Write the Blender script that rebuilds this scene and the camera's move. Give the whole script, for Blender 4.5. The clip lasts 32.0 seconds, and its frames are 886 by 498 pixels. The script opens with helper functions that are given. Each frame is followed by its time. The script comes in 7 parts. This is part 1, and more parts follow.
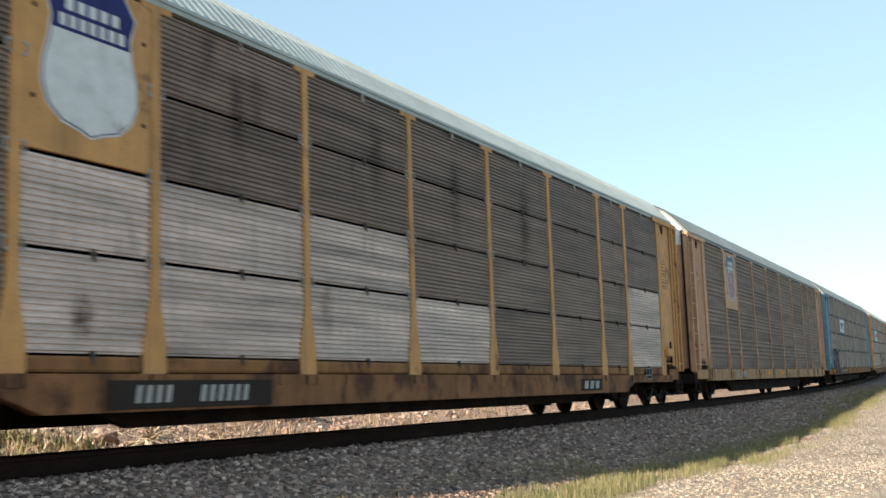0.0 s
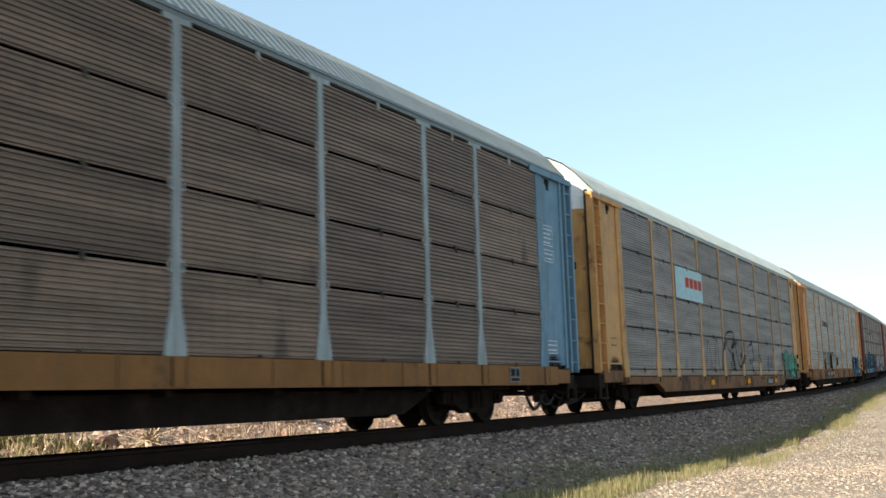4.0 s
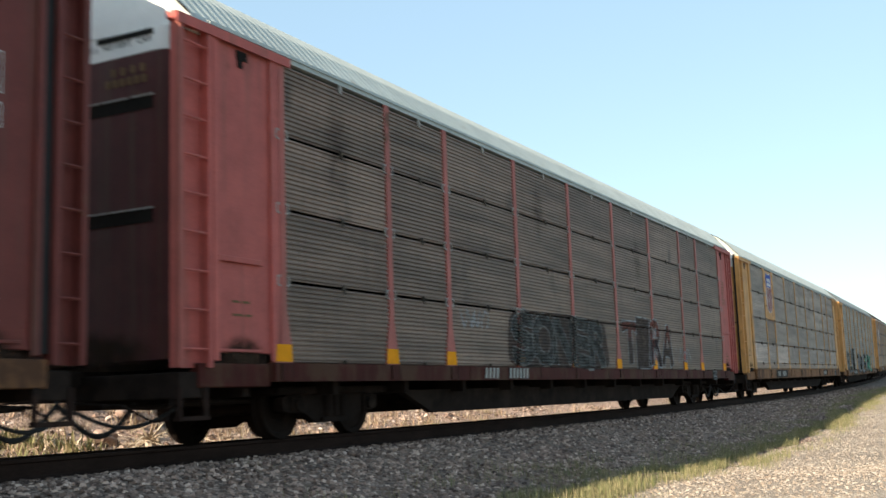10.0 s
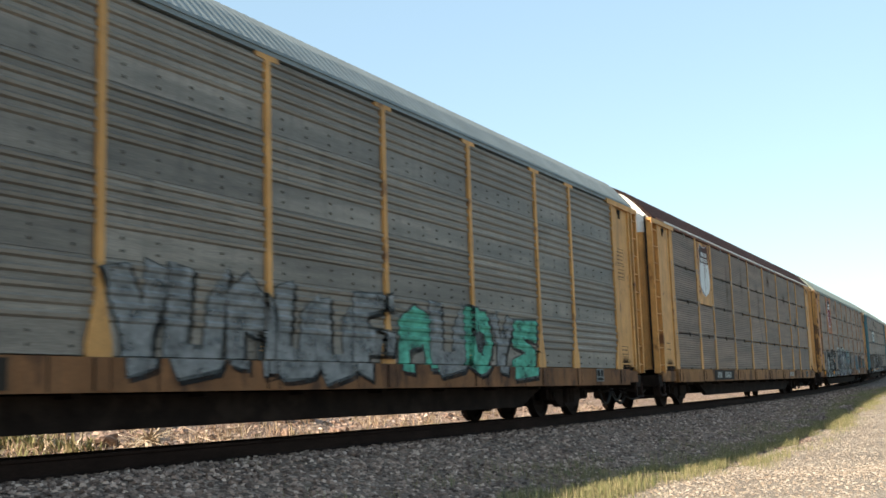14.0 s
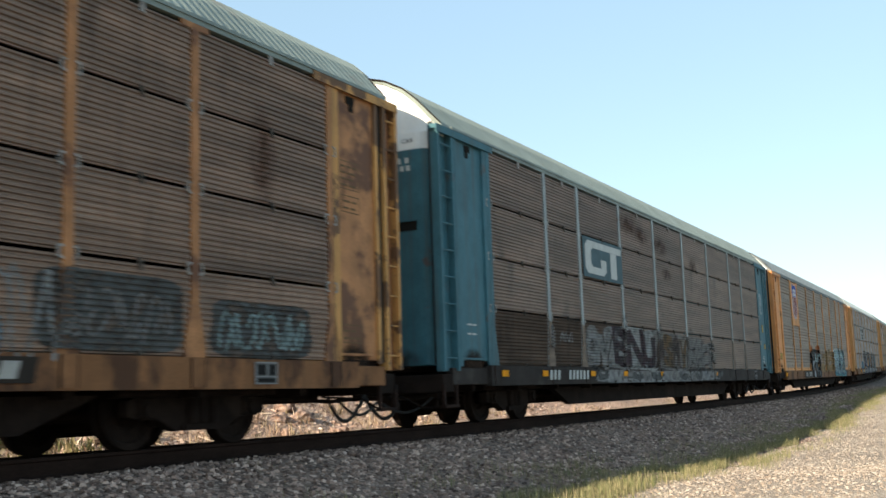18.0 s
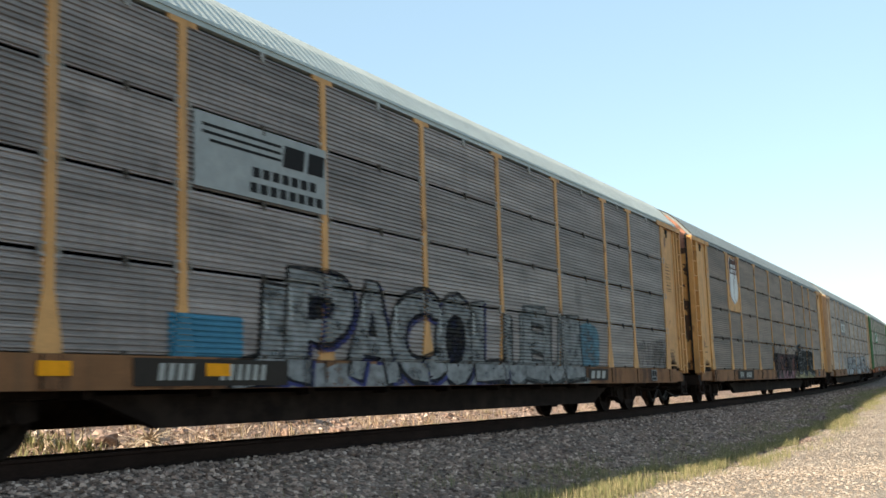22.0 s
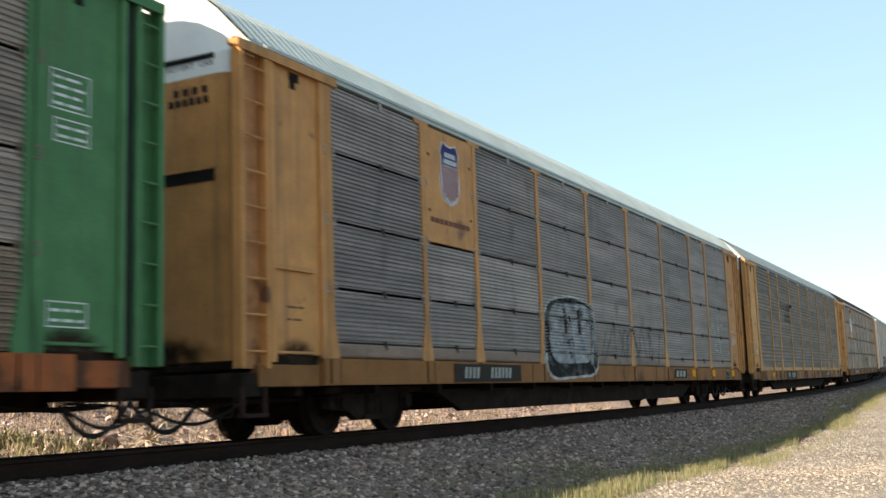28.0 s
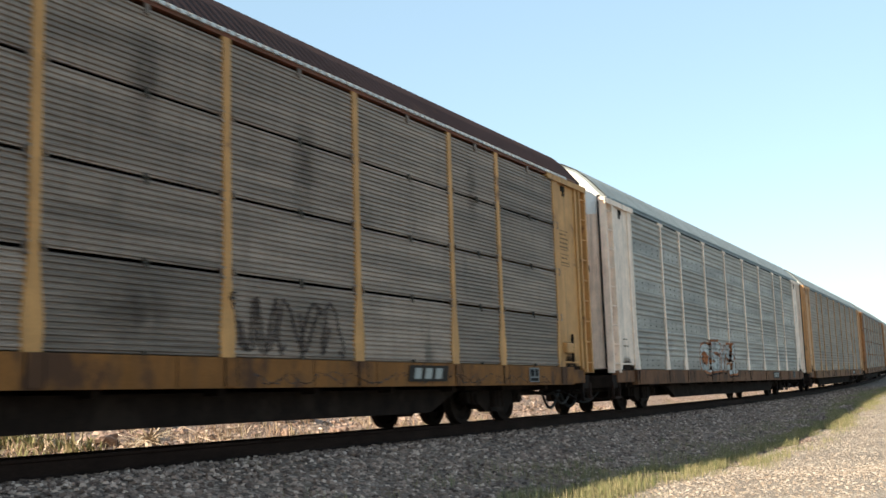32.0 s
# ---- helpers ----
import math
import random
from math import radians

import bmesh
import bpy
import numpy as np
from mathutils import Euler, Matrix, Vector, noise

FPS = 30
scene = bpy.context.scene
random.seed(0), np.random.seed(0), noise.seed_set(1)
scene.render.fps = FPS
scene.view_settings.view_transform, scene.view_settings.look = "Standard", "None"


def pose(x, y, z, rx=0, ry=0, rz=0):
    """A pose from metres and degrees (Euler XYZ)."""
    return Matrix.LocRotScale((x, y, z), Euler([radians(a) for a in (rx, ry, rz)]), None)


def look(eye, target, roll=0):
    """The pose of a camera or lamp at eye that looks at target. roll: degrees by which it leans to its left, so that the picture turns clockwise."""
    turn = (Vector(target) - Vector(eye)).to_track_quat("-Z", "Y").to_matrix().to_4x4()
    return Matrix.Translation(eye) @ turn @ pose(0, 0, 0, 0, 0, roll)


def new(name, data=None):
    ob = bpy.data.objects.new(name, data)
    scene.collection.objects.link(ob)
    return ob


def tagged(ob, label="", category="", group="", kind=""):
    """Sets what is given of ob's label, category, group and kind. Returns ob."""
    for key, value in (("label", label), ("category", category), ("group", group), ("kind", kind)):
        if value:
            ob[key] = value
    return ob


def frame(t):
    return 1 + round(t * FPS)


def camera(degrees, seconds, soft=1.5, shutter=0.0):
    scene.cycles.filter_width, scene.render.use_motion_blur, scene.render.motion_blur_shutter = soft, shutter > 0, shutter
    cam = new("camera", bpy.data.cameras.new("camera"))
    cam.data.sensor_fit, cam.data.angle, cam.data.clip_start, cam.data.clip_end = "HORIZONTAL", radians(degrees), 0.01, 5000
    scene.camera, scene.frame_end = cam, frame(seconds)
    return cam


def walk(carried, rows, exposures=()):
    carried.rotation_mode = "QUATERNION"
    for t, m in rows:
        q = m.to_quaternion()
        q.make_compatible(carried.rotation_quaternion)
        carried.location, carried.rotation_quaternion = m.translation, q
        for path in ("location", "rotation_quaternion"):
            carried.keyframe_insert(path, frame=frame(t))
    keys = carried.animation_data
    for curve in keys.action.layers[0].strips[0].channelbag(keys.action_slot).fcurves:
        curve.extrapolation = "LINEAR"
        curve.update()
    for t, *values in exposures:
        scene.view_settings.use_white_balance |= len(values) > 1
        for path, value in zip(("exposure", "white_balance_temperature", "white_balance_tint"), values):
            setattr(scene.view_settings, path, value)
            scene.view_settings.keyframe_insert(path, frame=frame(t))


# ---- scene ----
# the camera stands low beside the track; the train passes it
EYE = Vector((0.0, 0.0, 0.412))
SIDE = 7.951         # the cars' near side
MID = SIDE + 1.55    # the track's middle line


# the line bends away and rises a little ahead of the camera, then runs straight on
BEND, RISE, STRAIGHT = 0.000663, 0.000235, 110.0


def swerve(x):
    """How far the track's middle stands off its first line."""
    return 0.0 if x < 0 else BEND * x * x / 2 if x < STRAIGHT else BEND * STRAIGHT * (x - STRAIGHT / 2)


def climb(x):
    """Height of the rail tops along the line."""
    return 0.0 if x < 0 else RISE * x * x / 2 if x < STRAIGHT else RISE * STRAIGHT * (x - STRAIGHT / 2)


def mid(x):
    return MID + swerve(x)


def aim(tilt=0.0):
    """The camera's pose, tilted up by some hundredths of a degree."""
    up = radians(8.02 + tilt)
    way = Vector((math.cos(radians(28.40)) * math.cos(up), math.sin(radians(28.40)) * math.cos(up), math.sin(up)))
    return look(EYE, EYE + way * 10, -1.806)


cam = camera(44.83, 32.0, soft=1.55, shutter=0.15)
walk(cam, [(0.0, aim(-0.09)), (0.4, aim(0.05)), (1.0, aim(0.03)), (1.6, aim(0.01)), (2.2, aim()), (32.0, aim())],
     exposures=[(0.0, 0.76, 7500, 10), (32.0, 0.76, 7500, 10)])

# ---- light: late sun almost along the train, from behind it ----
TO_SUN = Vector((-5.0, 1.0, 1.85)).normalized()
world = bpy.data.worlds.new("sky")
scene.world = world
world.use_nodes = True
wn = world.node_tree
wn.nodes.clear()
w_out, w_bg, w_sky = (wn.nodes.new(k) for k in ("ShaderNodeOutputWorld", "ShaderNodeBackground", "ShaderNodeTexSky"))
w_sky.sky_type, w_sky.sun_disc = "NISHITA", False
w_sky.sun_elevation = math.asin(TO_SUN.z)
w_sky.sun_rotation = math.atan2(TO_SUN.x, TO_SUN.y)
w_sky.air_density, w_sky.dust_density, w_sky.ozone_density, w_sky.altitude = 1.0, 1.0, 1.5, 800
w_bg.inputs["Strength"].default_value = 0.07
# thin even haze over the clear sky
w_haze, w_sum = wn.nodes.new("ShaderNodeBackground"), wn.nodes.new("ShaderNodeAddShader")
w_haze.inputs[0].default_value = (0.165, 0.275, 0.385, 1)
wn.links.new(w_sky.outputs[0], w_bg.inputs[0])
wn.links.new(w_bg.outputs[0], w_sum.inputs[0])
wn.links.new(w_haze.outputs[0], w_sum.inputs[1])
wn.links.new(w_sum.outputs[0], w_out.inputs[0])
sun_data = bpy.data.lights.new("sun", "SUN")
sun_data.energy, sun_data.angle, sun_data.color = 5.0, radians(0.55), (1.0, 0.93, 0.82)
sun = new("sun", sun_data)
sun.matrix_world = look(TO_SUN * 100, (0, 0, 0))

# ---- materials ----
MATS = {}


def surface(name, colour, rough=0.7, metal=0.0, scale=6.0, spread=0.25, bump=0.2, fine=60.0, stretch=(1, 1, 1), dirt=None, dirt_from=0.58, dirt_scale=1.6,
            dirt_stretch=(1, 1, 1), vary=0.0, streaks=None, worn=0.0, soft=0.1):
    """A painted or bare surface: tone in two scales, blotches of dirt or rust, fine relief; vary: how far pieces differ."""
    if name in MATS:
        return MATS[name]
    m = bpy.data.materials.new(name)
    m.use_nodes = True
    t = m.node_tree
    n, link = t.nodes, t.links.new
    b = n["Principled BSDF"]
    b.inputs["Roughness"].default_value, b.inputs["Metallic"].default_value = rough, metal
    b.inputs["Specular IOR Level"].default_value = 0.12 if rough > 0.7 else 0.25 if rough > 0.58 else 0.5
    co = n.new("ShaderNodeTexCoord")

    def field(sc, detail, st):
        mp = n.new("ShaderNodeMapping")
        mp.inputs["Scale"].default_value = st
        info = n.new("ShaderNodeObjectInfo")
        push = n.new("ShaderNodeVectorMath")
        push.operation = "MULTIPLY_ADD"
        push.inputs[1].default_value = (31.0, 17.0, 23.0)
        link(info.outputs["Random"], push.inputs[0])
        link(co.outputs["Object"], push.inputs[2])
        link(push.outputs[0], mp.inputs[0])
        tx = n.new("ShaderNodeTexNoise")
        tx.inputs["Scale"].default_value, tx.inputs["Detail"].default_value, tx.inputs["Roughness"].default_value = sc, detail, 0.62
        link(mp.outputs[0], tx.inputs["Vector"])
        return tx.outputs["Fac"]

    def ramp(src, a, z, lo, hi):
        r = n.new("ShaderNodeMapRange")
        r.inputs[1].default_value, r.inputs[2].default_value, r.inputs[3].default_value, r.inputs[4].default_value = a, z, lo, hi
        link(src, r.inputs[0])
        return r.outputs[0]

    def mix(fac, a, z, kind="MIX"):
        x = n.new("ShaderNodeMix")
        x.data_type, x.blend_type = "RGBA", kind
        for sock, val in ((x.inputs[0], fac), (x.inputs[6], a), (x.inputs[7], z)):
            if isinstance(val, (int, float)):
                sock.default_value = val
            elif isinstance(val, tuple):
                sock.default_value = (*val[:3], 1)
            else:
                link(val, sock)
        return x.outputs[2]

    big, small = field(scale, 5, stretch), field(fine, 3, stretch)
    tone = ramp(big, 0.3, 0.7, 1 - spread, 1 + spread)
    speck = ramp(small, 0.25, 0.75, 1 - spread * 0.6, 1 + spread * 0.6)
    mul = n.new("ShaderNodeMath")
    mul.operation = "MULTIPLY"
    link(tone, mul.inputs[0]), link(speck, mul.inputs[1])
    last = mul.outputs[0]
    if vary:
        info = n.new("ShaderNodeObjectInfo")
        v = ramp(info.outputs["Random"], 0, 1, 1 - vary, 1 + vary)
        mu = n.new("ShaderNodeMath")
        mu.operation = "MULTIPLY"
        link(last, mu.inputs[0]), link(v, mu.inputs[1])
        last = mu.outputs[0]
    grey = n.new("ShaderNodeCombineColor")
    for i in range(3):
        link(last, grey.inputs[i])
    col = mix(1.0, colour, grey.outputs[0], "MULTIPLY")
    if streaks:
        f = field(2.2, 6, (3.0, 3.0, 0.12))
        col = mix(ramp(f, 0.50, 0.76, 0.0, 0.6), col, streaks)
    if dirt:
        f = field(dirt_scale, 7, dirt_stretch)
        col = mix(ramp(f, dirt_from, dirt_from + soft, 0.0, 0.92), col, dirt)
    link(col, b.inputs["Base Color"])
    if worn:
        link(ramp(field(3.2, 7, (1.0, 1.0, 1.6)), 0.42, 0.68, 1.0, 1.0 - worn), b.inputs["Alpha"])
    bp = n.new("ShaderNodeBump")
    bp.inputs["Strength"].default_value, bp.inputs["Distance"].default_value = bump, 0.01
    link(small, bp.inputs["Height"])
    link(bp.outputs[0], b.inputs["Normal"])
    MATS[name] = m
    return m


DUST = (1.33, 1.06, 0.94)     # warm tint on every train colour, standing in for warm bounced light


def warm_tinted(c):
    return tuple(v * k for v, k in zip(c, DUST))


RUST = (0.13, 0.055, 0.03)
GRIME = (0.09, 0.07, 0.05)


def paint(name, colour, dirt=RUST, start=0.6, spread=0.17, streaks=GRIME):
    return surface("paint_" + name, warm_tinted(colour), 0.62, 0.0, 2.5, spread, 0.2, 40, dirt=dirt, dirt_from=start, streaks=streaks, vary=0.06)


SHEET_TONE = {}


def sheet(name, colour, metal=0.25, vary=0.2, rough=0.55, streaks=None):
    """Weathered galvanised sheet with soot streaks."""
    SHEET_TONE[name] = warm_tinted(colour)
    return surface("sheet_" + name, warm_tinted(colour), rough, metal, 1.8, 0.42, 0.15, 45, stretch=(0.2, 1, 2.4), dirt=tuple(v * 0.5 for v in warm_tinted(colour)), dirt_from=0.6, dirt_scale=1.1,
                   dirt_stretch=(1, 1, 0.5), vary=vary, streaks=streaks or tuple(v * 0.58 for v in warm_tinted(colour)))


BODY = {
    "yellow": paint("yellow", (0.43, 0.266, 0.108)),
    "mustard": paint("mustard", (0.29, 0.135, 0.045), dirt=(0.085, 0.045, 0.025), start=0.50, streaks=(0.11, 0.065, 0.03)),
    "gold": paint("gold", (0.44, 0.272, 0.102)),
    "orange": paint("orange", (0.50, 0.265, 0.10), start=0.60),
    "ochre": paint("ochre", (0.40, 0.225, 0.082), start=0.62),
    "tan": paint("tan", (0.42, 0.265, 0.13)),
    "faded": paint("faded", (0.40, 0.285, 0.185), start=0.63),
    "peach": paint("peach", (0.335, 0.208, 0.125), start=0.60),
    "blue": paint("blue", (0.105, 0.24, 0.355), start=0.68),
    "teal": paint("teal", (0.032, 0.135, 0.185), start=0.64),
    "maroon": paint("maroon", (0.105, 0.029, 0.026), start=0.64),
    "dark_maroon": paint("dark_maroon", (0.055, 0.018, 0.019), start=0.64),
    "rose": paint("rose", (0.31, 0.115, 0.108), start=0.62),
    "red": paint("red", (0.33, 0.095, 0.09), start=0.68),
    "green": paint("green", (0.045, 0.168, 0.072), start=0.68),
    "white": paint("white", (0.68, 0.66, 0.6), start=0.66),
    "rusty": surface("paint_rusty", warm_tinted((0.42, 0.26, 0.095)), 0.65, 0.0, 2.5, 0.18, 0.2, 40, dirt=(0.12, 0.062, 0.035), dirt_from=0.5, dirt_scale=1.2, soft=0.03, streaks=GRIME, vary=0.06),
    "brown": paint("brown", (0.25, 0.14, 0.08), start=0.6),
    "bronze": paint("bronze", (0.33, 0.18, 0.082), start=0.52, spread=0.25, streaks=(0.16, 0.075, 0.04)),
    "rustorange": paint("rustorange", (0.30, 0.115, 0.045), start=0.52),
    "pale_blue": paint("pale_blue", (0.24, 0.33, 0.37), start=0.66),
    "black": paint("black", (0.022, 0.02, 0.02), start=0.7),
    "flaking_yellow": surface("paint_flaking_yellow", warm_tinted((0.47, 0.28, 0.10)), 0.65, 0, 2.5, 0.16, 0.15, 40, dirt=(0.028, 0.014, 0.012), dirt_from=0.52, dirt_scale=1.3, soft=0.012),
    "sand": paint("sand", (0.40, 0.30, 0.19), start=0.62),
    "rustsill": paint("rustsill", (0.14, 0.058, 0.036), start=0.52),
}
SHEET = {
    "dark": sheet("dark", (0.146, 0.126, 0.108)),
    "brown": sheet("brown", (0.155, 0.122, 0.096)),
    "grey": sheet("grey", (0.222, 0.222, 0.212)),
    "blue_grey": sheet("blue_grey", (0.188, 0.198, 0.205)),
    "green_grey": sheet("green_grey", (0.140, 0.147, 0.135)),
    "light": sheet("light", (0.226, 0.250, 0.243)),
    "silver": sheet("silver", (0.41, 0.41, 0.40), 0.2, 0.08, streaks=(0.34, 0.32, 0.29)),
    "soot_grey": sheet("soot_grey", (0.122, 0.109, 0.090), 0.1, 0.2, 0.68),
    "olive_grey": sheet("olive_grey", (0.128, 0.124, 0.107), 0.1, 0.2, 0.66),
    "tan_grey": sheet("tan_grey", (0.155, 0.136, 0.108)),
    "dust_grey": sheet("dust_grey", (0.185, 0.172, 0.152)),
    "pale_grey": sheet("pale_grey", (0.218, 0.216, 0.200)),
    "caked": sheet("caked", (0.072, 0.062, 0.052), 0.0, 0.12, 0.9, streaks=(0.036, 0.030, 0.026)),
    "rust_dark": sheet("rust_dark", (0.134, 0.109, 0.089), streaks=(0.135, 0.075, 0.058)),
}
# crests lighter than their sheet: rubbed clean, with caught sky light coloured in
CREST = {k: surface("crest_" + k, tuple(min(v * 1.22, 0.45) for v in warm_tinted(col)), 0.6, 0.08 if k in ("soot_grey", "olive_grey") else 0.25, 2.2, 0.2, 0.1, 45, stretch=(0.4, 1, 1), dirt=warm_tinted(col), dirt_from=0.56, vary=0.1)
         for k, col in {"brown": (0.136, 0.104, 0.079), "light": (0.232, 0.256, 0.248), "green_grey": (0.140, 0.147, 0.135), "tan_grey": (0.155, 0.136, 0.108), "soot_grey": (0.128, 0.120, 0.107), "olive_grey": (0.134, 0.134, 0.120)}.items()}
EDGE = {k: surface("edge_" + k, tuple(0.55 * v + 0.45 * w for v, w in zip(SHEET_TONE[k], (0.27, 0.25, 0.23))), 0.6, 0.2, 5, 0.35, 0.2, 40, dirt=SHEET_TONE[k], dirt_from=0.5, dirt_scale=7, vary=0.1) for k in SHEET}


def sill_paint(name, colour):
    """Paint of a side sill, half lost under rust and road dirt."""
    return surface("sill_" + name, tuple(v * k for v, k in zip(warm_tinted(colour), (0.45, 0.415, 0.38))), 0.75, 0.0, 1.6, 0.25, 0.2, 40, dirt=(0.078, 0.038, 0.023), dirt_from=0.50, dirt_scale=1.7,
                   dirt_stretch=(1, 1, 0.6), streaks=(0.11, 0.065, 0.038), vary=0.1)


SILL = {"cream": surface("sill_cream", warm_tinted((0.29, 0.20, 0.105)), 0.7, 0.0, 1.6, 0.2, 0.2, 40, dirt=(0.14, 0.085, 0.05), dirt_from=0.58, dirt_scale=1.4, streaks=(0.15, 0.09, 0.05), vary=0.08),
        "mustard": sill_paint("mustard", (0.39, 0.24, 0.135)), "yellow": sill_paint("yellow", (0.46, 0.29, 0.15)), "orange": sill_paint("orange", (0.50, 0.25, 0.085)),
        "tan": sill_paint("tan", (0.50, 0.32, 0.16)), "rusty": sill_paint("rusty", (0.40, 0.22, 0.08)), "rustorange": sill_paint("rustorange", (0.56, 0.22, 0.10)),
        "maroon": sill_paint("maroon", (0.10, 0.03, 0.03)), "black": surface("sill_black", (0.034, 0.028, 0.025), 0.8, 0.0, 1.6, 0.3, 0.2, 40, dirt=(0.062, 0.054, 0.048), dirt_from=0.56, dirt_scale=2.4, streaks=(0.022, 0.018, 0.016), vary=0.1),
        "ochre": surface("sill_ochre", warm_tinted((0.19, 0.104, 0.042)), 0.75, 0.0, 1.6, 0.2, 0.2, 40, dirt=(0.085, 0.050, 0.028), dirt_from=0.60, dirt_scale=1.5, streaks=(0.14, 0.085, 0.045), vary=0.06), "brown": sill_paint("brown", (0.30, 0.18, 0.11))}
UNDER = surface("under_rust", (0.030, 0.017, 0.013), 0.95, 0.0, 2, 0.35, 0.3, 40, dirt=(0.012, 0.009, 0.008), dirt_from=0.5)
ROOF = {
    "light": surface("roof_light", (0.41, 0.45, 0.43), 0.6, 0.1, 1.2, 0.12, 0.1, 30, dirt=(0.3, 0.29, 0.25), dirt_from=0.64),
    "grey": surface("roof_grey", (0.20, 0.23, 0.235), 0.6, 0.1, 1.2, 0.15, 0.1, 30, dirt=(0.2, 0.19, 0.17), dirt_from=0.62),
    "green": surface("roof_green", (0.22, 0.26, 0.235), 0.6, 0.1, 1.2, 0.15, 0.1, 30, dirt=(0.2, 0.19, 0.17), dirt_from=0.62),
    "maroon": surface("roof_maroon", (0.034, 0.021, 0.021), 0.8, 0.0, 1.2, 0.2, 0.1, 30, dirt=(0.06, 0.035, 0.028), dirt_from=0.6),
}
CAP = {
    "white": surface("cap_white", (0.78, 0.77, 0.74), 0.6, 0, 2, 0.07, 0.1, 40, dirt=(0.5, 0.46, 0.4), dirt_from=0.68),
    "flaking": surface("cap_flaking", (0.78, 0.77, 0.74), 0.65, 0, 2, 0.08, 0.15, 40, dirt=(0.1, 0.04, 0.03), dirt_from=0.56, dirt_scale=1.3, soft=0.015),
    "rust": surface("cap_rust", (0.33, 0.16, 0.11), 0.8, 0, 2, 0.3, 0.2, 40, dirt=(0.07, 0.035, 0.03), dirt_from=0.55),
    "cream": surface("cap_cream", (0.66, 0.50, 0.28), 0.65, 0, 2, 0.1, 0.1, 40, dirt=(0.3, 0.2, 0.1), dirt_from=0.66),
}
BOLT = surface("sooty_bolt", (0.085, 0.072, 0.06), 0.9, 0.0, 3, 0.3, 0.2, 40)
IRON = surface("iron_black", (0.019, 0.0125, 0.0098), 0.95, 0.0, 3, 0.4, 0.3, 40, dirt=(0.032, 0.022, 0.017), dirt_from=0.54)
RAIL = surface("rail_rust", (0.026, 0.0145, 0.011), 0.95, 0.0, 4, 0.35, 0.3, 50, stretch=(0.3, 1, 1))
GALV = surface("galvanised", (0.33, 0.31, 0.285), 0.6, 0.1, 9, 0.35, 0.1, 50, dirt=(0.12, 0.09, 0.07), dirt_from=0.52, dirt_scale=9)
RUBBER = surface("rubber", (0.02, 0.02, 0.02), 0.6, 0, 5, 0.2, 0.1, 50)
# near-black for openings and inner decks, their shade put into the colour
HOLLOW_SHADE = surface("soot", (0.014, 0.012, 0.010), 0.9, 0, 3, 0.3, 0.1, 30)
INKS = {"white": (0.66, 0.66, 0.64), "navy": (0.035, 0.04, 0.14), "blue": (0.03, 0.08, 0.34), "red": (0.22, 0.045, 0.05), "black": (0.015, 0.0135, 0.013),
        "grey": (0.38, 0.39, 0.40), "pale": (0.52, 0.53, 0.50), "teal": (0.035, 0.24, 0.26), "sky": (0.05, 0.185, 0.27), "ash": (0.25, 0.25, 0.245), "slate": (0.085, 0.088, 0.085), "frost": (0.27, 0.37, 0.37), "plum": (0.055, 0.034, 0.04), "sootink": (0.085, 0.062, 0.055), "purple": (0.13, 0.085, 0.30),
        "orange": (0.42, 0.14, 0.055), "mint": (0.10, 0.42, 0.30), "leaf": (0.06, 0.17, 0.08), "ice": (0.42, 0.58, 0.60), "faded_teal": (0.085, 0.135, 0.15), "amber": (0.80, 0.30, 0.014), "note": (0.44, 0.29, 0.075),
        "signred": (0.5, 0.07, 0.04), "steelblue": (0.10, 0.20, 0.25), "rose": (0.30, 0.15, 0.16), "faint": (0.20, 0.19, 0.18),
        "umber": (0.15, 0.095, 0.05), "worn_white": (0.30, 0.31, 0.30), "signgreen": (0.03, 0.15, 0.07), "brick": (0.19, 0.075, 0.06), "tan": (0.31, 0.20, 0.10), "sulfur": (0.33, 0.29, 0.16), "lagoon": (0.06, 0.22, 0.25), "jade": (0.04, 0.25, 0.17), "faded_black": (0.033, 0.026, 0.021), "faded_white": (0.36, 0.35, 0.32)}
INK = {k: surface("ink_" + k, c, 0.8, 0.0, 5, 0.12, 0.06, 50, dirt=tuple(v * 0.55 for v in c), dirt_from=0.64) for k, c in INKS.items()}
SPRAY = {k: surface("spray_" + k, c, 0.8, 0.0, 3, 0.22, 0.08, 40, stretch=(1, 1, 2), dirt=tuple(0.45 * v + 0.03 for v in c),
                    dirt_from=0.55, dirt_scale=2.2, streaks=tuple(0.5 * v + 0.02 for v in c), worn=0.6) for k, c in INKS.items()}


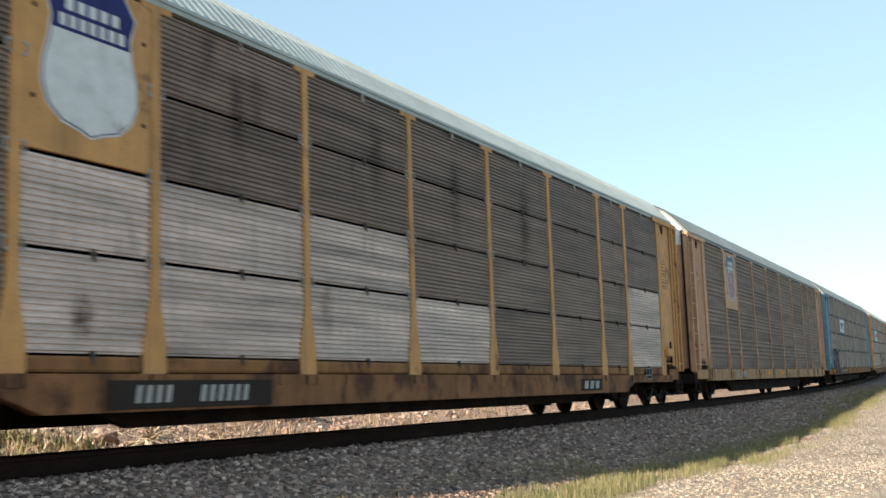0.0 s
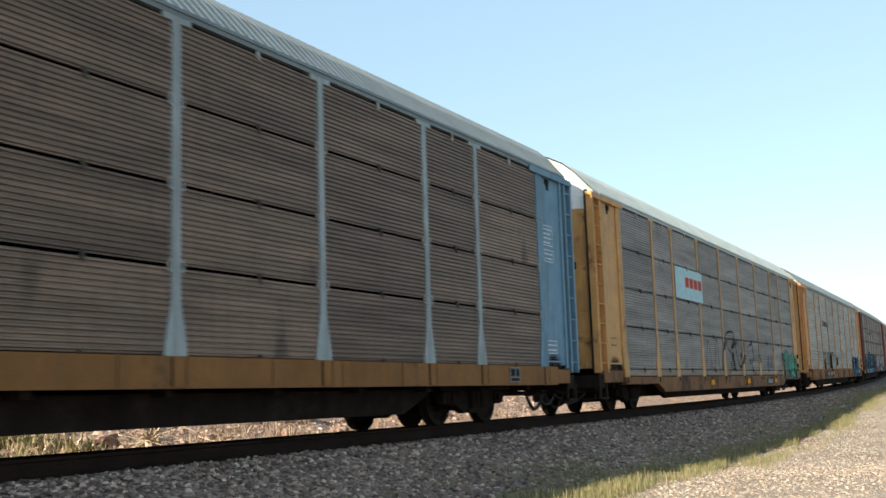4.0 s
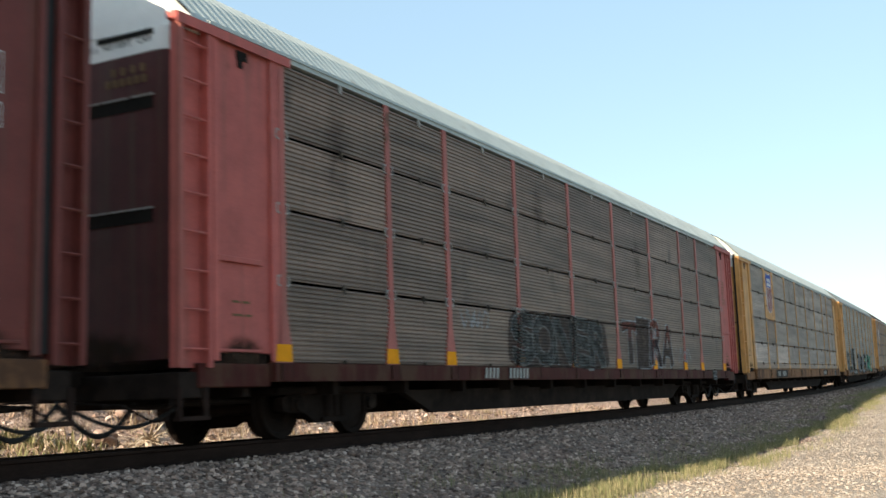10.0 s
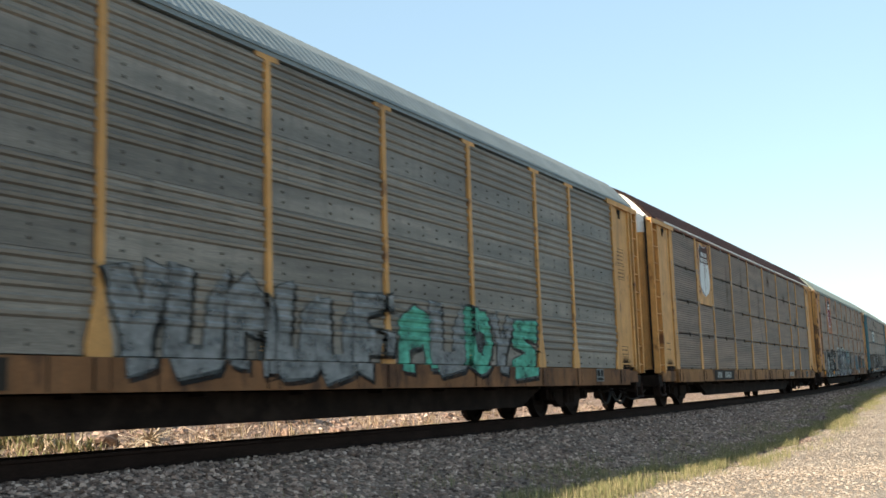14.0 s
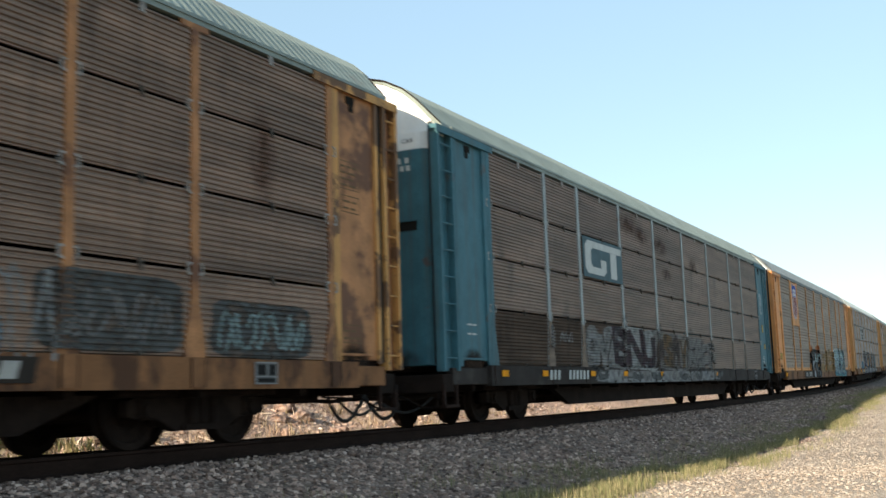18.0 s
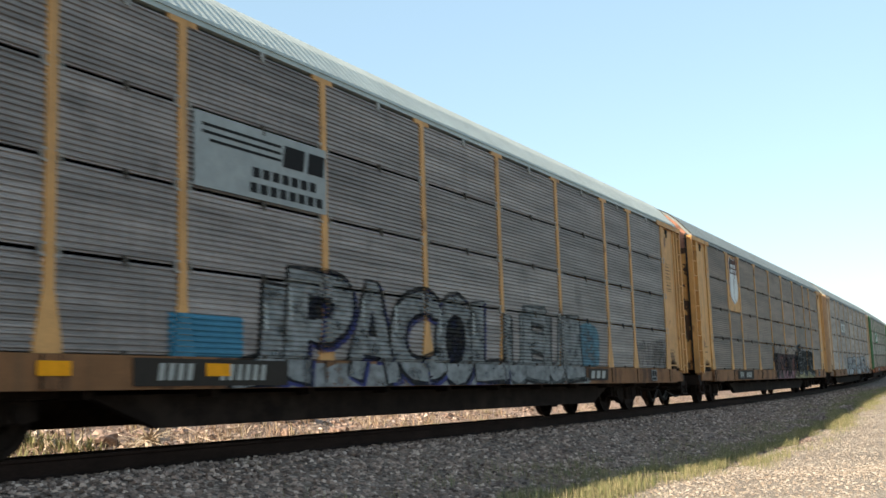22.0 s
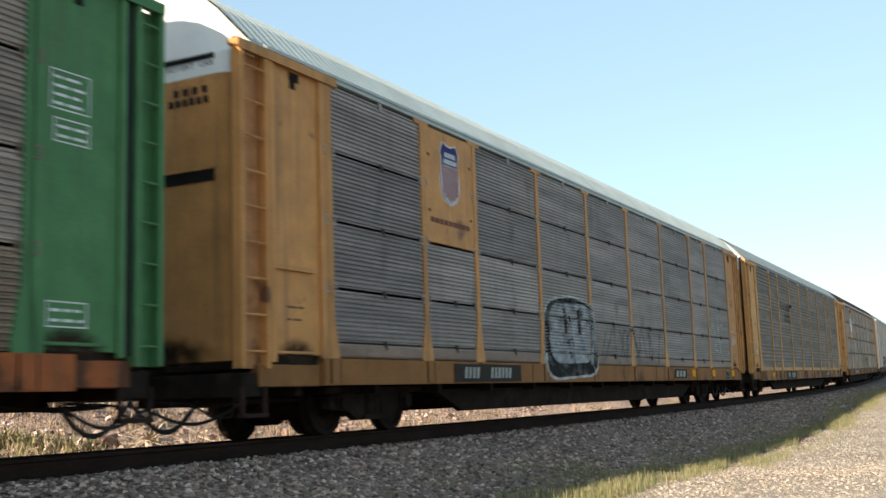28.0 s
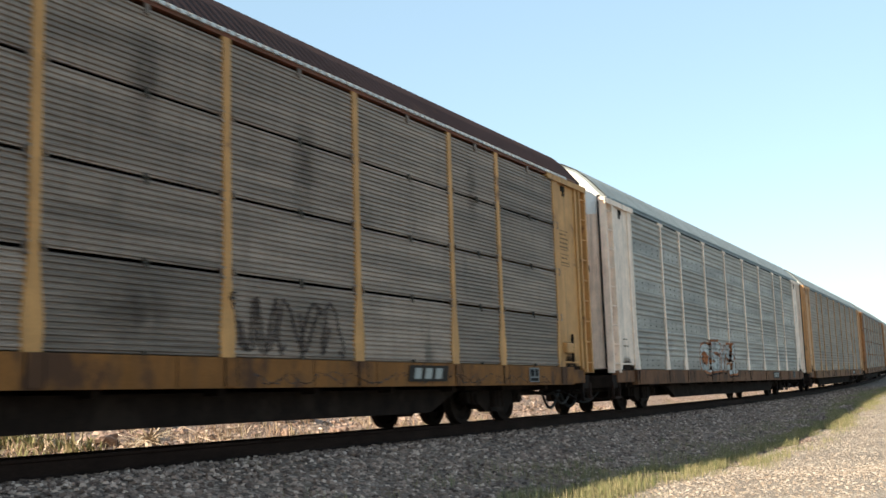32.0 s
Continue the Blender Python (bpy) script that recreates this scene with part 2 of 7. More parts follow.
def film(name, colour, most, across=0):
    """A thin film of dirt, thickest in its middle and broken up towards its edge."""
    m = bpy.data.materials.new("film_" + name)
    m.use_nodes = True
    n, link = m.node_tree.nodes, m.node_tree.links.new
    bs = n["Principled BSDF"]
    bs.inputs["Base Color"].default_value, bs.inputs["Roughness"].default_value = (*colour, 1), 0.9
    bs.inputs["Specular IOR Level"].default_value = 0.1
    co, off, size = n.new("ShaderNodeTexCoord"), n.new("ShaderNodeVectorMath"), n.new("ShaderNodeVectorMath")
    off.operation, size.operation = "MULTIPLY_ADD", "LENGTH"
    off.inputs[1].default_value, off.inputs[2].default_value = ((2, 0, 2), (0, 2, 2))[across], ((-1, 0, -1), (0, -1, -1))[across]
    link(co.outputs["Generated"], off.inputs[0]), link(off.outputs[0], size.inputs[0])
    edge, nz, patch, mul = n.new("ShaderNodeMapRange"), n.new("ShaderNodeTexNoise"), n.new("ShaderNodeMapRange"), n.new("ShaderNodeMath")
    edge.inputs[1].default_value, edge.inputs[2].default_value, edge.inputs[3].default_value, edge.inputs[4].default_value = 0.1, 0.92, most, 0.0
    edge.interpolation_type = "SMOOTHSTEP"
    nz.inputs["Scale"].default_value, nz.inputs["Detail"].default_value = 6.0, 8
    patch.inputs[1].default_value, patch.inputs[2].default_value, patch.inputs[3].default_value, patch.inputs[4].default_value = 0.3, 0.6, 0.15, 1.0
    link(size.outputs["Value"], edge.inputs[0]), link(co.outputs["Object"], nz.inputs["Vector"]), link(nz.outputs["Fac"], patch.inputs[0])
    mul.operation = "MULTIPLY"
    link(edge.outputs[0], mul.inputs[0]), link(patch.outputs[0], mul.inputs[1]), link(mul.outputs[0], bs.inputs["Alpha"])
    return m


FILM = {"door_grime": film("door_grime", (0.045, 0.026, 0.017), 0.85, 1), "grime": film("grime", (0.045, 0.026, 0.017), 0.92), "soot": film("soot", (0.03, 0.026, 0.023), 0.36), "rust": film("rust", (0.11, 0.052, 0.034), 0.68), "pale": film("pale", (0.42, 0.41, 0.39), 0.9)}

# ---- mesh helpers ----


def solid(bm, x0, x1, y0, y1, z0, z1, bevel=0.0):
    """A box from corner to corner, with broken edges where bevel is given."""
    v = [bm.verts.new((x, y, z)) for x in (x0, x1) for y in (y0, y1) for z in (z0, z1)]
    fs = [bm.faces.new([v[i] for i in q]) for q in ((0, 1, 3, 2), (4, 6, 7, 5), (0, 4, 5, 1), (2, 3, 7, 6), (0, 2, 6, 4), (1, 5, 7, 3))]
    if bevel:
        es = {e for f in fs for e in f.edges}
        bmesh.ops.bevel(bm, geom=list(es), offset=bevel, segments=1, affect="EDGES")
    return bm


def prism(bm, pts, axis, a, z):
    """Extrude the outline pts (two coordinates each) along an axis from a to z."""
    def at(p, d):
        return {"x": (d, p[0], p[1]), "y": (p[0], d, p[1]), "z": (p[0], p[1], d)}[axis]
    lo, hi = [bm.verts.new(at(p, a)) for p in pts], [bm.verts.new(at(p, z)) for p in pts]
    bm.faces.new(lo), bm.faces.new(hi[::-1])
    for i in range(len(pts)):
        j = (i + 1) % len(pts)
        bm.faces.new((lo[j], lo[i], hi[i], hi[j]))
    return bm


def rod(bm, a, b, r, sides=8):
    """A round bar from a to b."""
    a, b = Vector(a), Vector(b)
    q = (b - a).to_track_quat("Z", "Y")
    rings = [[bm.verts.new(p + q @ Vector((r * math.cos(2 * math.pi * i / sides), r * math.sin(2 * math.pi * i / sides), 0))) for i in range(sides)] for p in (a, b)]
    bm.faces.new(rings[0][::-1]), bm.faces.new(rings[1])
    for i in range(sides):
        j = (i + 1) % sides
        bm.faces.new((rings[0][i], rings[0][j], rings[1][j], rings[1][i]))
    return bm


def tube(bm, pts, r, sides=7):
    """One bent round bar along the points."""
    rings = []
    for i, p in enumerate(pts):
        q = (pts[min(i + 1, len(pts) - 1)] - pts[max(i - 1, 0)]).to_track_quat("Z", "Y")
        rings.append([bm.verts.new(p + q @ Vector((r * math.cos(2 * math.pi * k / sides), r * math.sin(2 * math.pi * k / sides), 0))) for k in range(sides)])
    bm.faces.new(rings[0][::-1]), bm.faces.new(rings[-1])
    for a, b in zip(rings, rings[1:]):
        for k in range(sides):
            j = (k + 1) % sides
            bm.faces.new((a[k], a[j], b[j], b[k]))
    return bm


def mesh_of(name, bm, smooth=False):
    bmesh.ops.recalc_face_normals(bm, faces=bm.faces[:])
    me = bpy.data.meshes.new(name)
    bm.to_mesh(me)
    bm.free()
    if smooth:
        for p in me.polygons:
            p.use_smooth = True
    me.materials.append(None)
    return me


def part(name, me, material, parent, label="", at=None):
    """One mesh (a bmesh or shared mesh data) as a part under a thing or part."""
    if isinstance(me, bmesh.types.BMesh):
        me = mesh_of(name, me)
    ob = new(name, me)
    ob.parent = parent
    ob.material_slots[0].link = "OBJECT"
    ob.material_slots[0].material = material
    if at is not None:
        ob.matrix_basis = at if isinstance(at, Matrix) else Matrix.Translation(at)
    if label:
        ob["label"] = label
    return ob


SHARED = {}


def shared(key, make, smooth=False):
    if key not in SHARED:
        SHARED[key] = mesh_of(key.split("|")[0], make(), smooth)
    return SHARED[key]

# ---- the auto carriers ----
LENGTH = 26.40
PITCH = 27.607
POSTS = (1.94, 4.55, 6.38, 9.13, 11.86, 14.62, 17.39, 20.21, 22.0, 24.65)
ROWS = (1.01, 1.918, 2.82, 3.755, 4.70)
STATIONS = (0.0, 1.94, 4.52, 6.42, 9.32, 12.20, 15.13, 18.05, 20.98, 22.80, 25.40, 27.35)


def along(u):
    """A drawing station as a place along the car."""
    return float(np.interp(u, STATIONS, (0.0, *POSTS, LENGTH)))

NEAR = -1.55
FACE = 0.010         # how far the side posts stand out from the panels
# kinds of sides: closed (ribbed sheets), gapped (four rows of panels), and gapped ones whose lower chord is dropped or raised;
# for each the bottom of the panels and the bottom and top of the side sill
FOOT = {"closed": (0.938, 0.575, 0.92), "closed_tall": (1.0, 0.505, 0.983), "gapped": (0.966, 0.603, 0.948), "gapped_thin": (0.932, 0.69, 0.914), "dropped": (0.938, 0.365, 0.745), "raised": (1.215, 0.64, 0.985)}


def row_span(kind, r):
    """Bottom and top of a panel row; the lowest row reaches down to the chord or sill."""
    gap = 0.003 if kind.startswith("closed") else 0.019
    return (FOOT[kind][0] if r == 0 else ROWS[r] + gap), ROWS[r + 1] - gap



def ribs(kind, z0, z1):
    """The sheet's profile from z0 to z1: (height, depth) pairs; depth 0 is the outermost crest."""
    out = []
    if not kind.startswith("closed"):
        count = round((z1 - z0) / 0.0603)
        step = (z1 - z0) / count
        for i in range(count):
            z = z0 + i * step
            out += [(z, 0.020), (z + 0.3 * step, 0.020), (z + 0.48 * step, 0.0), (z + 0.82 * step, 0.0)]
        out.append((z1, 0.020))
    else:
        flat = 0.30 * (z1 - z0)
        out = [(z0, 0.026), (z0 + flat, 0.026)]
        n = 5
        step = (z1 - z0 - flat) / n
        for i in range(n):
            z = z0 + flat + i * step
            out += [(z + 0.26 * step, 0.026), (z + 0.44 * step, 0.004), (z + 0.70 * step, 0.0), (z + 0.88 * step, 0.026)]
        out.append((z1, 0.026))
    return out


def panel_mesh(width, height, kind):
    bm = bmesh.new()
    back = 0.05
    prof = ribs(kind, 0.0, height)
    ends = (0.0, width) if kind.startswith("closed") else (0.0, 0.045, width - 0.045, width)
    runs = [[bm.verts.new((x, d, z)) for z, d in prof] for x in ends]
    cols = (runs[0], runs[-1])
    for k in range(len(ends) - 1):
        for i in range(len(prof) - 1):
            f = bm.faces.new((runs[k][i], runs[k + 1][i], runs[k + 1][i + 1], runs[k][i + 1]))
            if not kind.startswith("closed") and k != 1:
                f.material_index = 1
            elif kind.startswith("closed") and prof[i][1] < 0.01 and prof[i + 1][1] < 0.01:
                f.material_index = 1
    if kind.startswith("closed"):
        n = max(3, round(width / 0.48))
        for i in range(n):
            u = (i + 0.5) * width / n
            for z in (0.085, 0.215):
                v = [bm.verts.new((u + a, 0.014, z + b)) for a, b in ((-0.015, -0.014), (0.015, -0.014), (0.015, 0.014), (-0.015, 0.014))]
                w = [bm.verts.new((q.co.x * 1.0, 0.026, q.co.z)) for q in v]
                fs = [bm.faces.new(v)] + [bm.faces.new((v[k], w[k], w[(k + 1) % 4], v[(k + 1) % 4])) for k in range(4)]
                for f in fs:
                    f.material_index = 2
    rim = [[bm.verts.new((x, back, z)) for z in (0.0, height)] for x in (0.0, width)]
    bm.faces.new((rim[0][0], rim[0][1], rim[1][1], rim[1][0]))
    bm.faces.new([rim[0][0], rim[1][0], *[q[0] for q in reversed(runs)]])
    bm.faces.new([rim[1][1], rim[0][1], *[q[-1] for q in runs]])
    bm.faces.new([*cols[0], rim[0][1], rim[0][0]])
    bm.faces.new([*reversed(cols[1]), rim[1][0], rim[1][1]])
    return bm


ARCH = ((1.55, 4.74), (1.52, 4.84), (1.36, 5.02), (1.14, 5.27), (0.90, 5.48), (0.58, 5.65), (0.28, 5.73), (0.0, 5.75))
ARCH = ARCH + tuple((-w, z) for w, z in reversed(ARCH[:-1]))


def end_back(y):
    """How far the roof's rounded end stands back at that distance from the middle."""
    return 0.10 + 0.16 * min(abs(y) / 1.55, 1.0) ** 3


def roof_mesh():
    """The ribbed sheet roof, an arch over the whole car."""
    bm = bmesh.new()
    rings, x, k = [], 0.12, 0
    while x < LENGTH - 0.12:
        lift = 0.022 if k % 4 in (1, 2) else 0.0
        rings.append([bm.verts.new((min(max(x, end_back(w)), LENGTH - end_back(w)), -w * (1 + lift / 3), z + lift)) for w, z in ARCH])
        x += 0.035 if k % 2 else 0.055
        k += 1
    for a, b in zip(rings, rings[1:]):
        for i in range(len(ARCH) - 1):
            bm.faces.new((a[i], b[i], b[i + 1], a[i + 1]))
    for r in (rings[0], rings[-1]):
        low = [bm.verts.new((v.co.x, v.co.y * 0.97, v.co.z - 0.05)) for v in r]
        for i in range(len(ARCH) - 1):
            bm.faces.new((r[i], low[i], low[i + 1], r[i + 1]))
    return bm


def end_x(u, end):
    return u if end == 0 else LENGTH - u


def span(end, a, b):
    a, b = end_x(a, end), end_x(b, end)
    return min(a, b), max(a, b)


def door_outline(end, face=0.15, width=1.44, r=0.32):
    """Plan of a closed radial end door: flat face with rounded corners."""
    pts = [(face + 0.75, -width)]
    for i in range(7):
        a = math.pi / 2 * i / 6
        pts.append((face + r - r * math.sin(a), -width + r - r * math.cos(a)))
    for i in range(7):
        a = math.pi / 2 * (1 - i / 6)
        pts.append((face + r - r * math.sin(a), width - r + r * math.cos(a)))
    pts.append((face + 0.75, width))
    return [(end_x(x, end), y) for x, y in pts]


def folded_outline(end, face=0.15, width=1.44, n=8):
    """Plan of a folding end door with upright pleats."""
    pts = [(face + 0.75, -width)]
    for i in range(n):
        y = -width + 2 * width * i / n
        w = 2 * width / n
        pts += [(face, y), (face, y + 0.80 * w), (face + 0.30, y + 0.82 * w), (face + 0.30, y + 0.97 * w)]
    pts.append((face + 0.75, width))
    return [(end_x(x, end), y) for x, y in pts]


def arch_cap(end, z0, depth=0.16):
    """The rounded end sheet under the roof's arch, from z0 up."""
    bm = bmesh.new()
    top = [(1.44, 4.80 + 0.06)] + [(w * 0.955, z - 0.035) for w, z in ARCH[2:-2]] + [(-1.44, 4.80 + 0.06)]
    cols = []
    for y, z in top:
        x = depth - 0.12 + end_back(y)
        cols.append([bm.verts.new((end_x(a, end), y, b)) for a, b in ((x, z0), (x, z), (x + 0.5, z), (x + 0.5, z0))])
    for a, b in zip(cols, cols[1:]):
        for k in range(4):
            bm.faces.new((a[k], a[(k + 1) % 4], b[(k + 1) % 4], b[k]))
    bm.faces.new(cols[0]), bm.faces.new(cols[-1])
    return bm


def post_mesh(flare, tucked=False, w=0.068, foot=0.915):
    """A side post with a flared foot on the sill and gusset wings at the top."""
    bm = bmesh.new()
    pts = [(-w, 1.55), (-0.17, 1.05), (-0.17, foot), (0.17, foot), (0.17, 1.05), (w, 1.55), (w, 4.655), (0.23 if flare else w, 4.66), (0.23 if flare else w, 4.77),
           (-0.23 if flare else -w, 4.77), (-0.23 if flare else -w, 4.66), (-w, 4.655)]
    if tucked:
        pts = [(-w, 1.85), (-0.135, 1.20), (-0.115, 1.04), (-0.115, 0.915), (0.115, 0.915), (0.115, 1.04), (0.135, 1.20), (w, 1.85)] + pts[6:]
    prism(bm, pts, "y", NEAR - FACE, NEAR + 0.03)
    solid(bm, -w * 0.9, -w * 0.72, NEAR - FACE - 0.004, NEAR - FACE + 0.002, 1.6, 4.6)
    return bm


def bracket_mesh():
    """A hooped panel clip that reaches out from a post."""
    pts = [(0.06, -0.070), (0.105, -0.070), (0.128, -0.05), (0.128, 0.05), (0.105, 0.070), (0.06, 0.070), (0.06, 0.046), (0.098, 0.046), (0.106, 0.036), (0.106, -0.036), (0.098, -0.046), (0.06, -0.046)]
    return prism(bmesh.new(), pts, "y", -0.017, 0.01)


def latch_mesh():
    bm = bmesh.new()
    solid(bm, -0.022, 0.022, -0.02, 0.01, -0.05, 0.04)
    solid(bm, -0.014, 0.014, -0.03, -0.018, -0.085, -0.015)
    return bm


def wheelset_mesh():
    """Two flanged wheels on an axle across the track."""
    bm = bmesh.new()
    prof = [(0.0, 0.10), (0.09, 0.10), (0.11, 0.16), (0.05, 0.20), (0.05, 0.33), (0.02, 0.35), (0.0, 0.4191), (0.11, 0.4191), (0.125, 0.447), (0.145, 0.447), (0.145, 0.34), (0.09, 0.32),
            (0.09, 0.18), (0.14, 0.15), (0.16, 0.10)]
    sides = 28
    for s in (-1, 1):
        rings = []
        for d, r in prof:
            rings.append([bm.verts.new((r * math.cos(2 * math.pi * i / sides), s * (0.828 - d), r * math.sin(2 * math.pi * i / sides))) for i in range(sides)])
        for a, b in zip(rings, rings[1:]):
            for i in range(sides):
                j = (i + 1) % sides
                bm.faces.new((a[i], a[j], b[j], b[i]))
        bm.faces.new(rings[0]), bm.faces.new(rings[-1])
    rod(bm, (0, -1.0, 0), (0, 1.0, 0), 0.085, 12)
    return bm


def sideframe_mesh():
    """Cast truck side: bowed frame, two bearing ends, spring nest."""
    bm = bmesh.new()
    pts = [(-1.15, 0.10), (-1.15, -0.06), (-0.98, -0.10), (-0.70, -0.10), (-0.42, -0.24), (0.42, -0.24), (0.70, -0.10), (0.98, -0.10), (1.15, -0.06), (1.15, 0.10), (0.85, 0.20), (0.45, 0.24),
           (-0.45, 0.24), (-0.85, 0.20)]
    prism(bm, pts, "y", -0.07, 0.07)
    for x in (-0.875, 0.875):
        solid(bm, x - 0.14, x + 0.14, -0.11, 0.09, -0.10, 0.13, 0.02)
        rod(bm, (x, -0.15, 0), (x, 0.05, 0), 0.085, 12)
    for x in (-0.17, 0.0, 0.17):
        rod(bm, (x, -0.09, -0.16), (x, -0.09, 0.12), 0.07, 10)
    solid(bm, -0.32, 0.32, -0.12, 0.06, -0.24, -0.17)
    return bm


def hose_mesh(end):
    """Sagging air hose and the coupler's lifting bar under a car's end."""
    bm = bmesh.new()
    pts = []
    for i in range(13):
        f = i / 12
        pts.append(Vector((end_x(0.45 - 1.08 * f, end), -0.55 + 0.05 * f, 0.49 - 0.36 * math.sin(math.pi * f ** 0.9) + 0.02 * f)))
    return tube(bm, pts, 0.032, 7)


def lift_bar_mesh(end):
    bm = bmesh.new()
    path = [(0.12, -1.42, 0.56), (0.04, -1.42, 0.30), (0.04, -1.20, 0.28), (-0.02, -0.85, 0.46), (-0.02, -0.12, 0.50)]
    return tube(bm, [Vector((end_x(p[0], end), *p[1:])) for p in path], 0.017, 6)


def coupler_mesh(end):
    bm = bmesh.new()
    a, b = span(end, -0.45, 0.9)
    solid(bm, a, b, -0.09, 0.09, 0.68, 0.86, 0.02)
    a, b = span(end, -0.66, -0.36)
    solid(bm, a, b, -0.17, 0.17, 0.62, 0.92, 0.04)
    return bm


def stirrup_mesh(end):
    """The step below a car's corner."""
    bm = bmesh.new()
    for u in (0.10, 0.52):
        a, b = span(end, u, u + 0.05)
        solid(bm, a, b, NEAR + 0.02, NEAR + 0.07, 0.30, 0.64)
    a, b = span(end, 0.10, 0.57)
    solid(bm, a, b, NEAR, NEAR + 0.10, 0.28, 0.325)
    return bm


def sill_mesh(kind):
    """The side sill with its welded joints; under a dropped chord it is deeper between the trucks."""
    bm = bmesh.new()
    low, high = FOOT[kind][1:]
    if kind == "dropped":
        pts = [(1.72, 0.58), (4.3, 0.58), (4.9, low), (21.5, low), (22.1, 0.58), (25.2, 0.58), (25.2, high), (1.72, high)]
        prism(bm, pts, "y", NEAR - 0.045, NEAR + 0.10)
    else:
        solid(bm, 1.72, 25.2, NEAR - 0.045, NEAR + 0.10, low, high)
    low = max(low, 0.60) if kind == "dropped" else low
    for u in POSTS:
        solid(bm, u - 0.10, u + 0.10, NEAR - 0.058, NEAR - 0.04, low + 0.02, high - 0.01)
    first = len(bm.faces)
    r = random.Random(8)
    u = 1.9
    while u < 25.1:
        w = r.uniform(0.008, 0.022)
        solid(bm, u, u + w, NEAR - 0.049, NEAR - 0.04, low + 0.01, high - 0.005)
        u += r.uniform(1.1, 2.8)
    for q in POSTS:
        for s in (-0.112, 0.098):
            solid(bm, q + s, q + s + 0.014, NEAR - 0.060, NEAR - 0.04, low + 0.02, high - 0.01)
    bm.faces.ensure_lookup_table()
    for f in bm.faces[first:]:
        f.material_index = 1
    return bm


def chord_mesh(low, high):
    """The rounded lower chord between sill and panels."""
    bm = bmesh.new()
    pts = [(NEAR + 0.05, low), (NEAR + 0.006, low + 0.004), (NEAR - 0.006, low + 0.03), (NEAR - 0.006, high - 0.03), (NEAR + 0.006, high - 0.004), (NEAR + 0.05, high)]
    return prism(bm, pts, "x", POSTS[0], POSTS[-1])


def side_beam_mesh():
    """A fish-bellied beam under the car's floor."""
    return prism(bmesh.new(), [(5.4, 0.56), (6.4, 0.195), (LENGTH - 6.4, 0.195), (LENGTH - 5.4, 0.56)], "y", -0.06, 0.06)


def underframe(car):
    """Centre sill, side beams, cross beams and air tanks."""
    sill = part("centre_sill", shared("centre_sill", lambda: solid(bmesh.new(), 0.4, LENGTH - 0.4, -0.36, 0.36, 0.42, 0.80)), IRON, car)
    for y in (-1.12, 1.12):
        part("side_beam", shared("side_beam", side_beam_mesh), IRON, car, at=(0, y, 0))
    for u in np.arange(1.4, LENGTH - 1, 1.9):
        part("cross_beam", shared("cross_beam", lambda: solid(bmesh.new(), -0.06, 0.06, -1.40, 1.40, 0.52, 0.80)), IRON, sill, at=(float(u), 0, 0))
    for y in (-0.9, 0.9):
        part("air_tank", shared("air_tank", lambda: solid(bmesh.new(), 9.0, 10.6, -0.2, 0.2, 0.34, 0.60, 0.05)), IRON, car, at=(0, y, 0))


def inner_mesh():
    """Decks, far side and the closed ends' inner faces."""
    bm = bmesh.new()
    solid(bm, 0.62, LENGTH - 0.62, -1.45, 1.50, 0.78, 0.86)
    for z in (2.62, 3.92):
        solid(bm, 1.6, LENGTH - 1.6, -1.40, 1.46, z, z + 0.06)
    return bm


def far_side_mesh():
    bm = bmesh.new()
    prof = [(z + r0, d) for r0 in (0.0,) for z, d in ribs("gapped", 0.93, 4.74)]
    cols = [[bm.verts.new((x, 1.55 - d, z)) for z, d in prof] for x in (0.62, LENGTH - 0.62)]
    for i in range(len(prof) - 1):
        bm.faces.new((cols[0][i], cols[1][i], cols[1][i + 1], cols[0][i + 1]))
    solid(bm, 0.62, LENGTH - 0.62, 1.47, 1.515, 0.60, 4.74)
    for u in POSTS:
        solid(bm, u - 0.07, u + 0.07, 1.54, 1.60, 0.8, 4.74)
    return bm


def top_chord_mesh():
    """The roof rail over the side panels."""
    bm = bmesh.new()
    solid(bm, 0.55, LENGTH - 0.55, NEAR - 0.012, NEAR + 0.12, 4.725, 4.79)
    solid(bm, 0.55, LENGTH - 0.55, NEAR - 0.03, NEAR + 0.0, 4.785, 4.825)
    return bm


# white teeth stand in for sky seen through gaps under the eave
def eave_daylight_mesh():
    bm = bmesh.new()
    solid(bm, 1.2, LENGTH - 1.2, NEAR - 0.034, NEAR - 0.02, 4.806, 4.812)
    for u in np.arange(1.2, LENGTH - 1.2, 0.17):
        solid(bm, u, u + 0.115, NEAR - 0.046, NEAR - 0.02, 4.770, 4.815)
    return bm


def ladder_panel_mesh(end):
    bm = bmesh.new()
    a, b = span(end, *((0.20, 0.58) if end == 0 else (0.04, 0.38)))
    solid(bm, a, b, NEAR + 0.10, NEAR + 0.14, 0.85, 4.66)
    return bm


def end_plate_mesh(end):
    """The smooth corner plate between ladder and panels."""
    a, b = span(end, *((0.64, 1.90) if end == 0 else (0.53, 1.73)))
    return solid(bmesh.new(), a, b, NEAR + 0.03, NEAR + 0.10, 1.02 if end == 0 else 0.98, 4.68, 0.006)


def slot_mesh(end):
    bm = bmesh.new()
    a, b = span(end, 1.10, 1.30)
    solid(bm, a, b, NEAR + 0.015, NEAR + 0.032, 4.52, 4.63)
    a, b = span(end, 1.12, 1.22)
    return solid(bm, a, b, NEAR + 0.015, NEAR + 0.032, 4.42, 4.519)


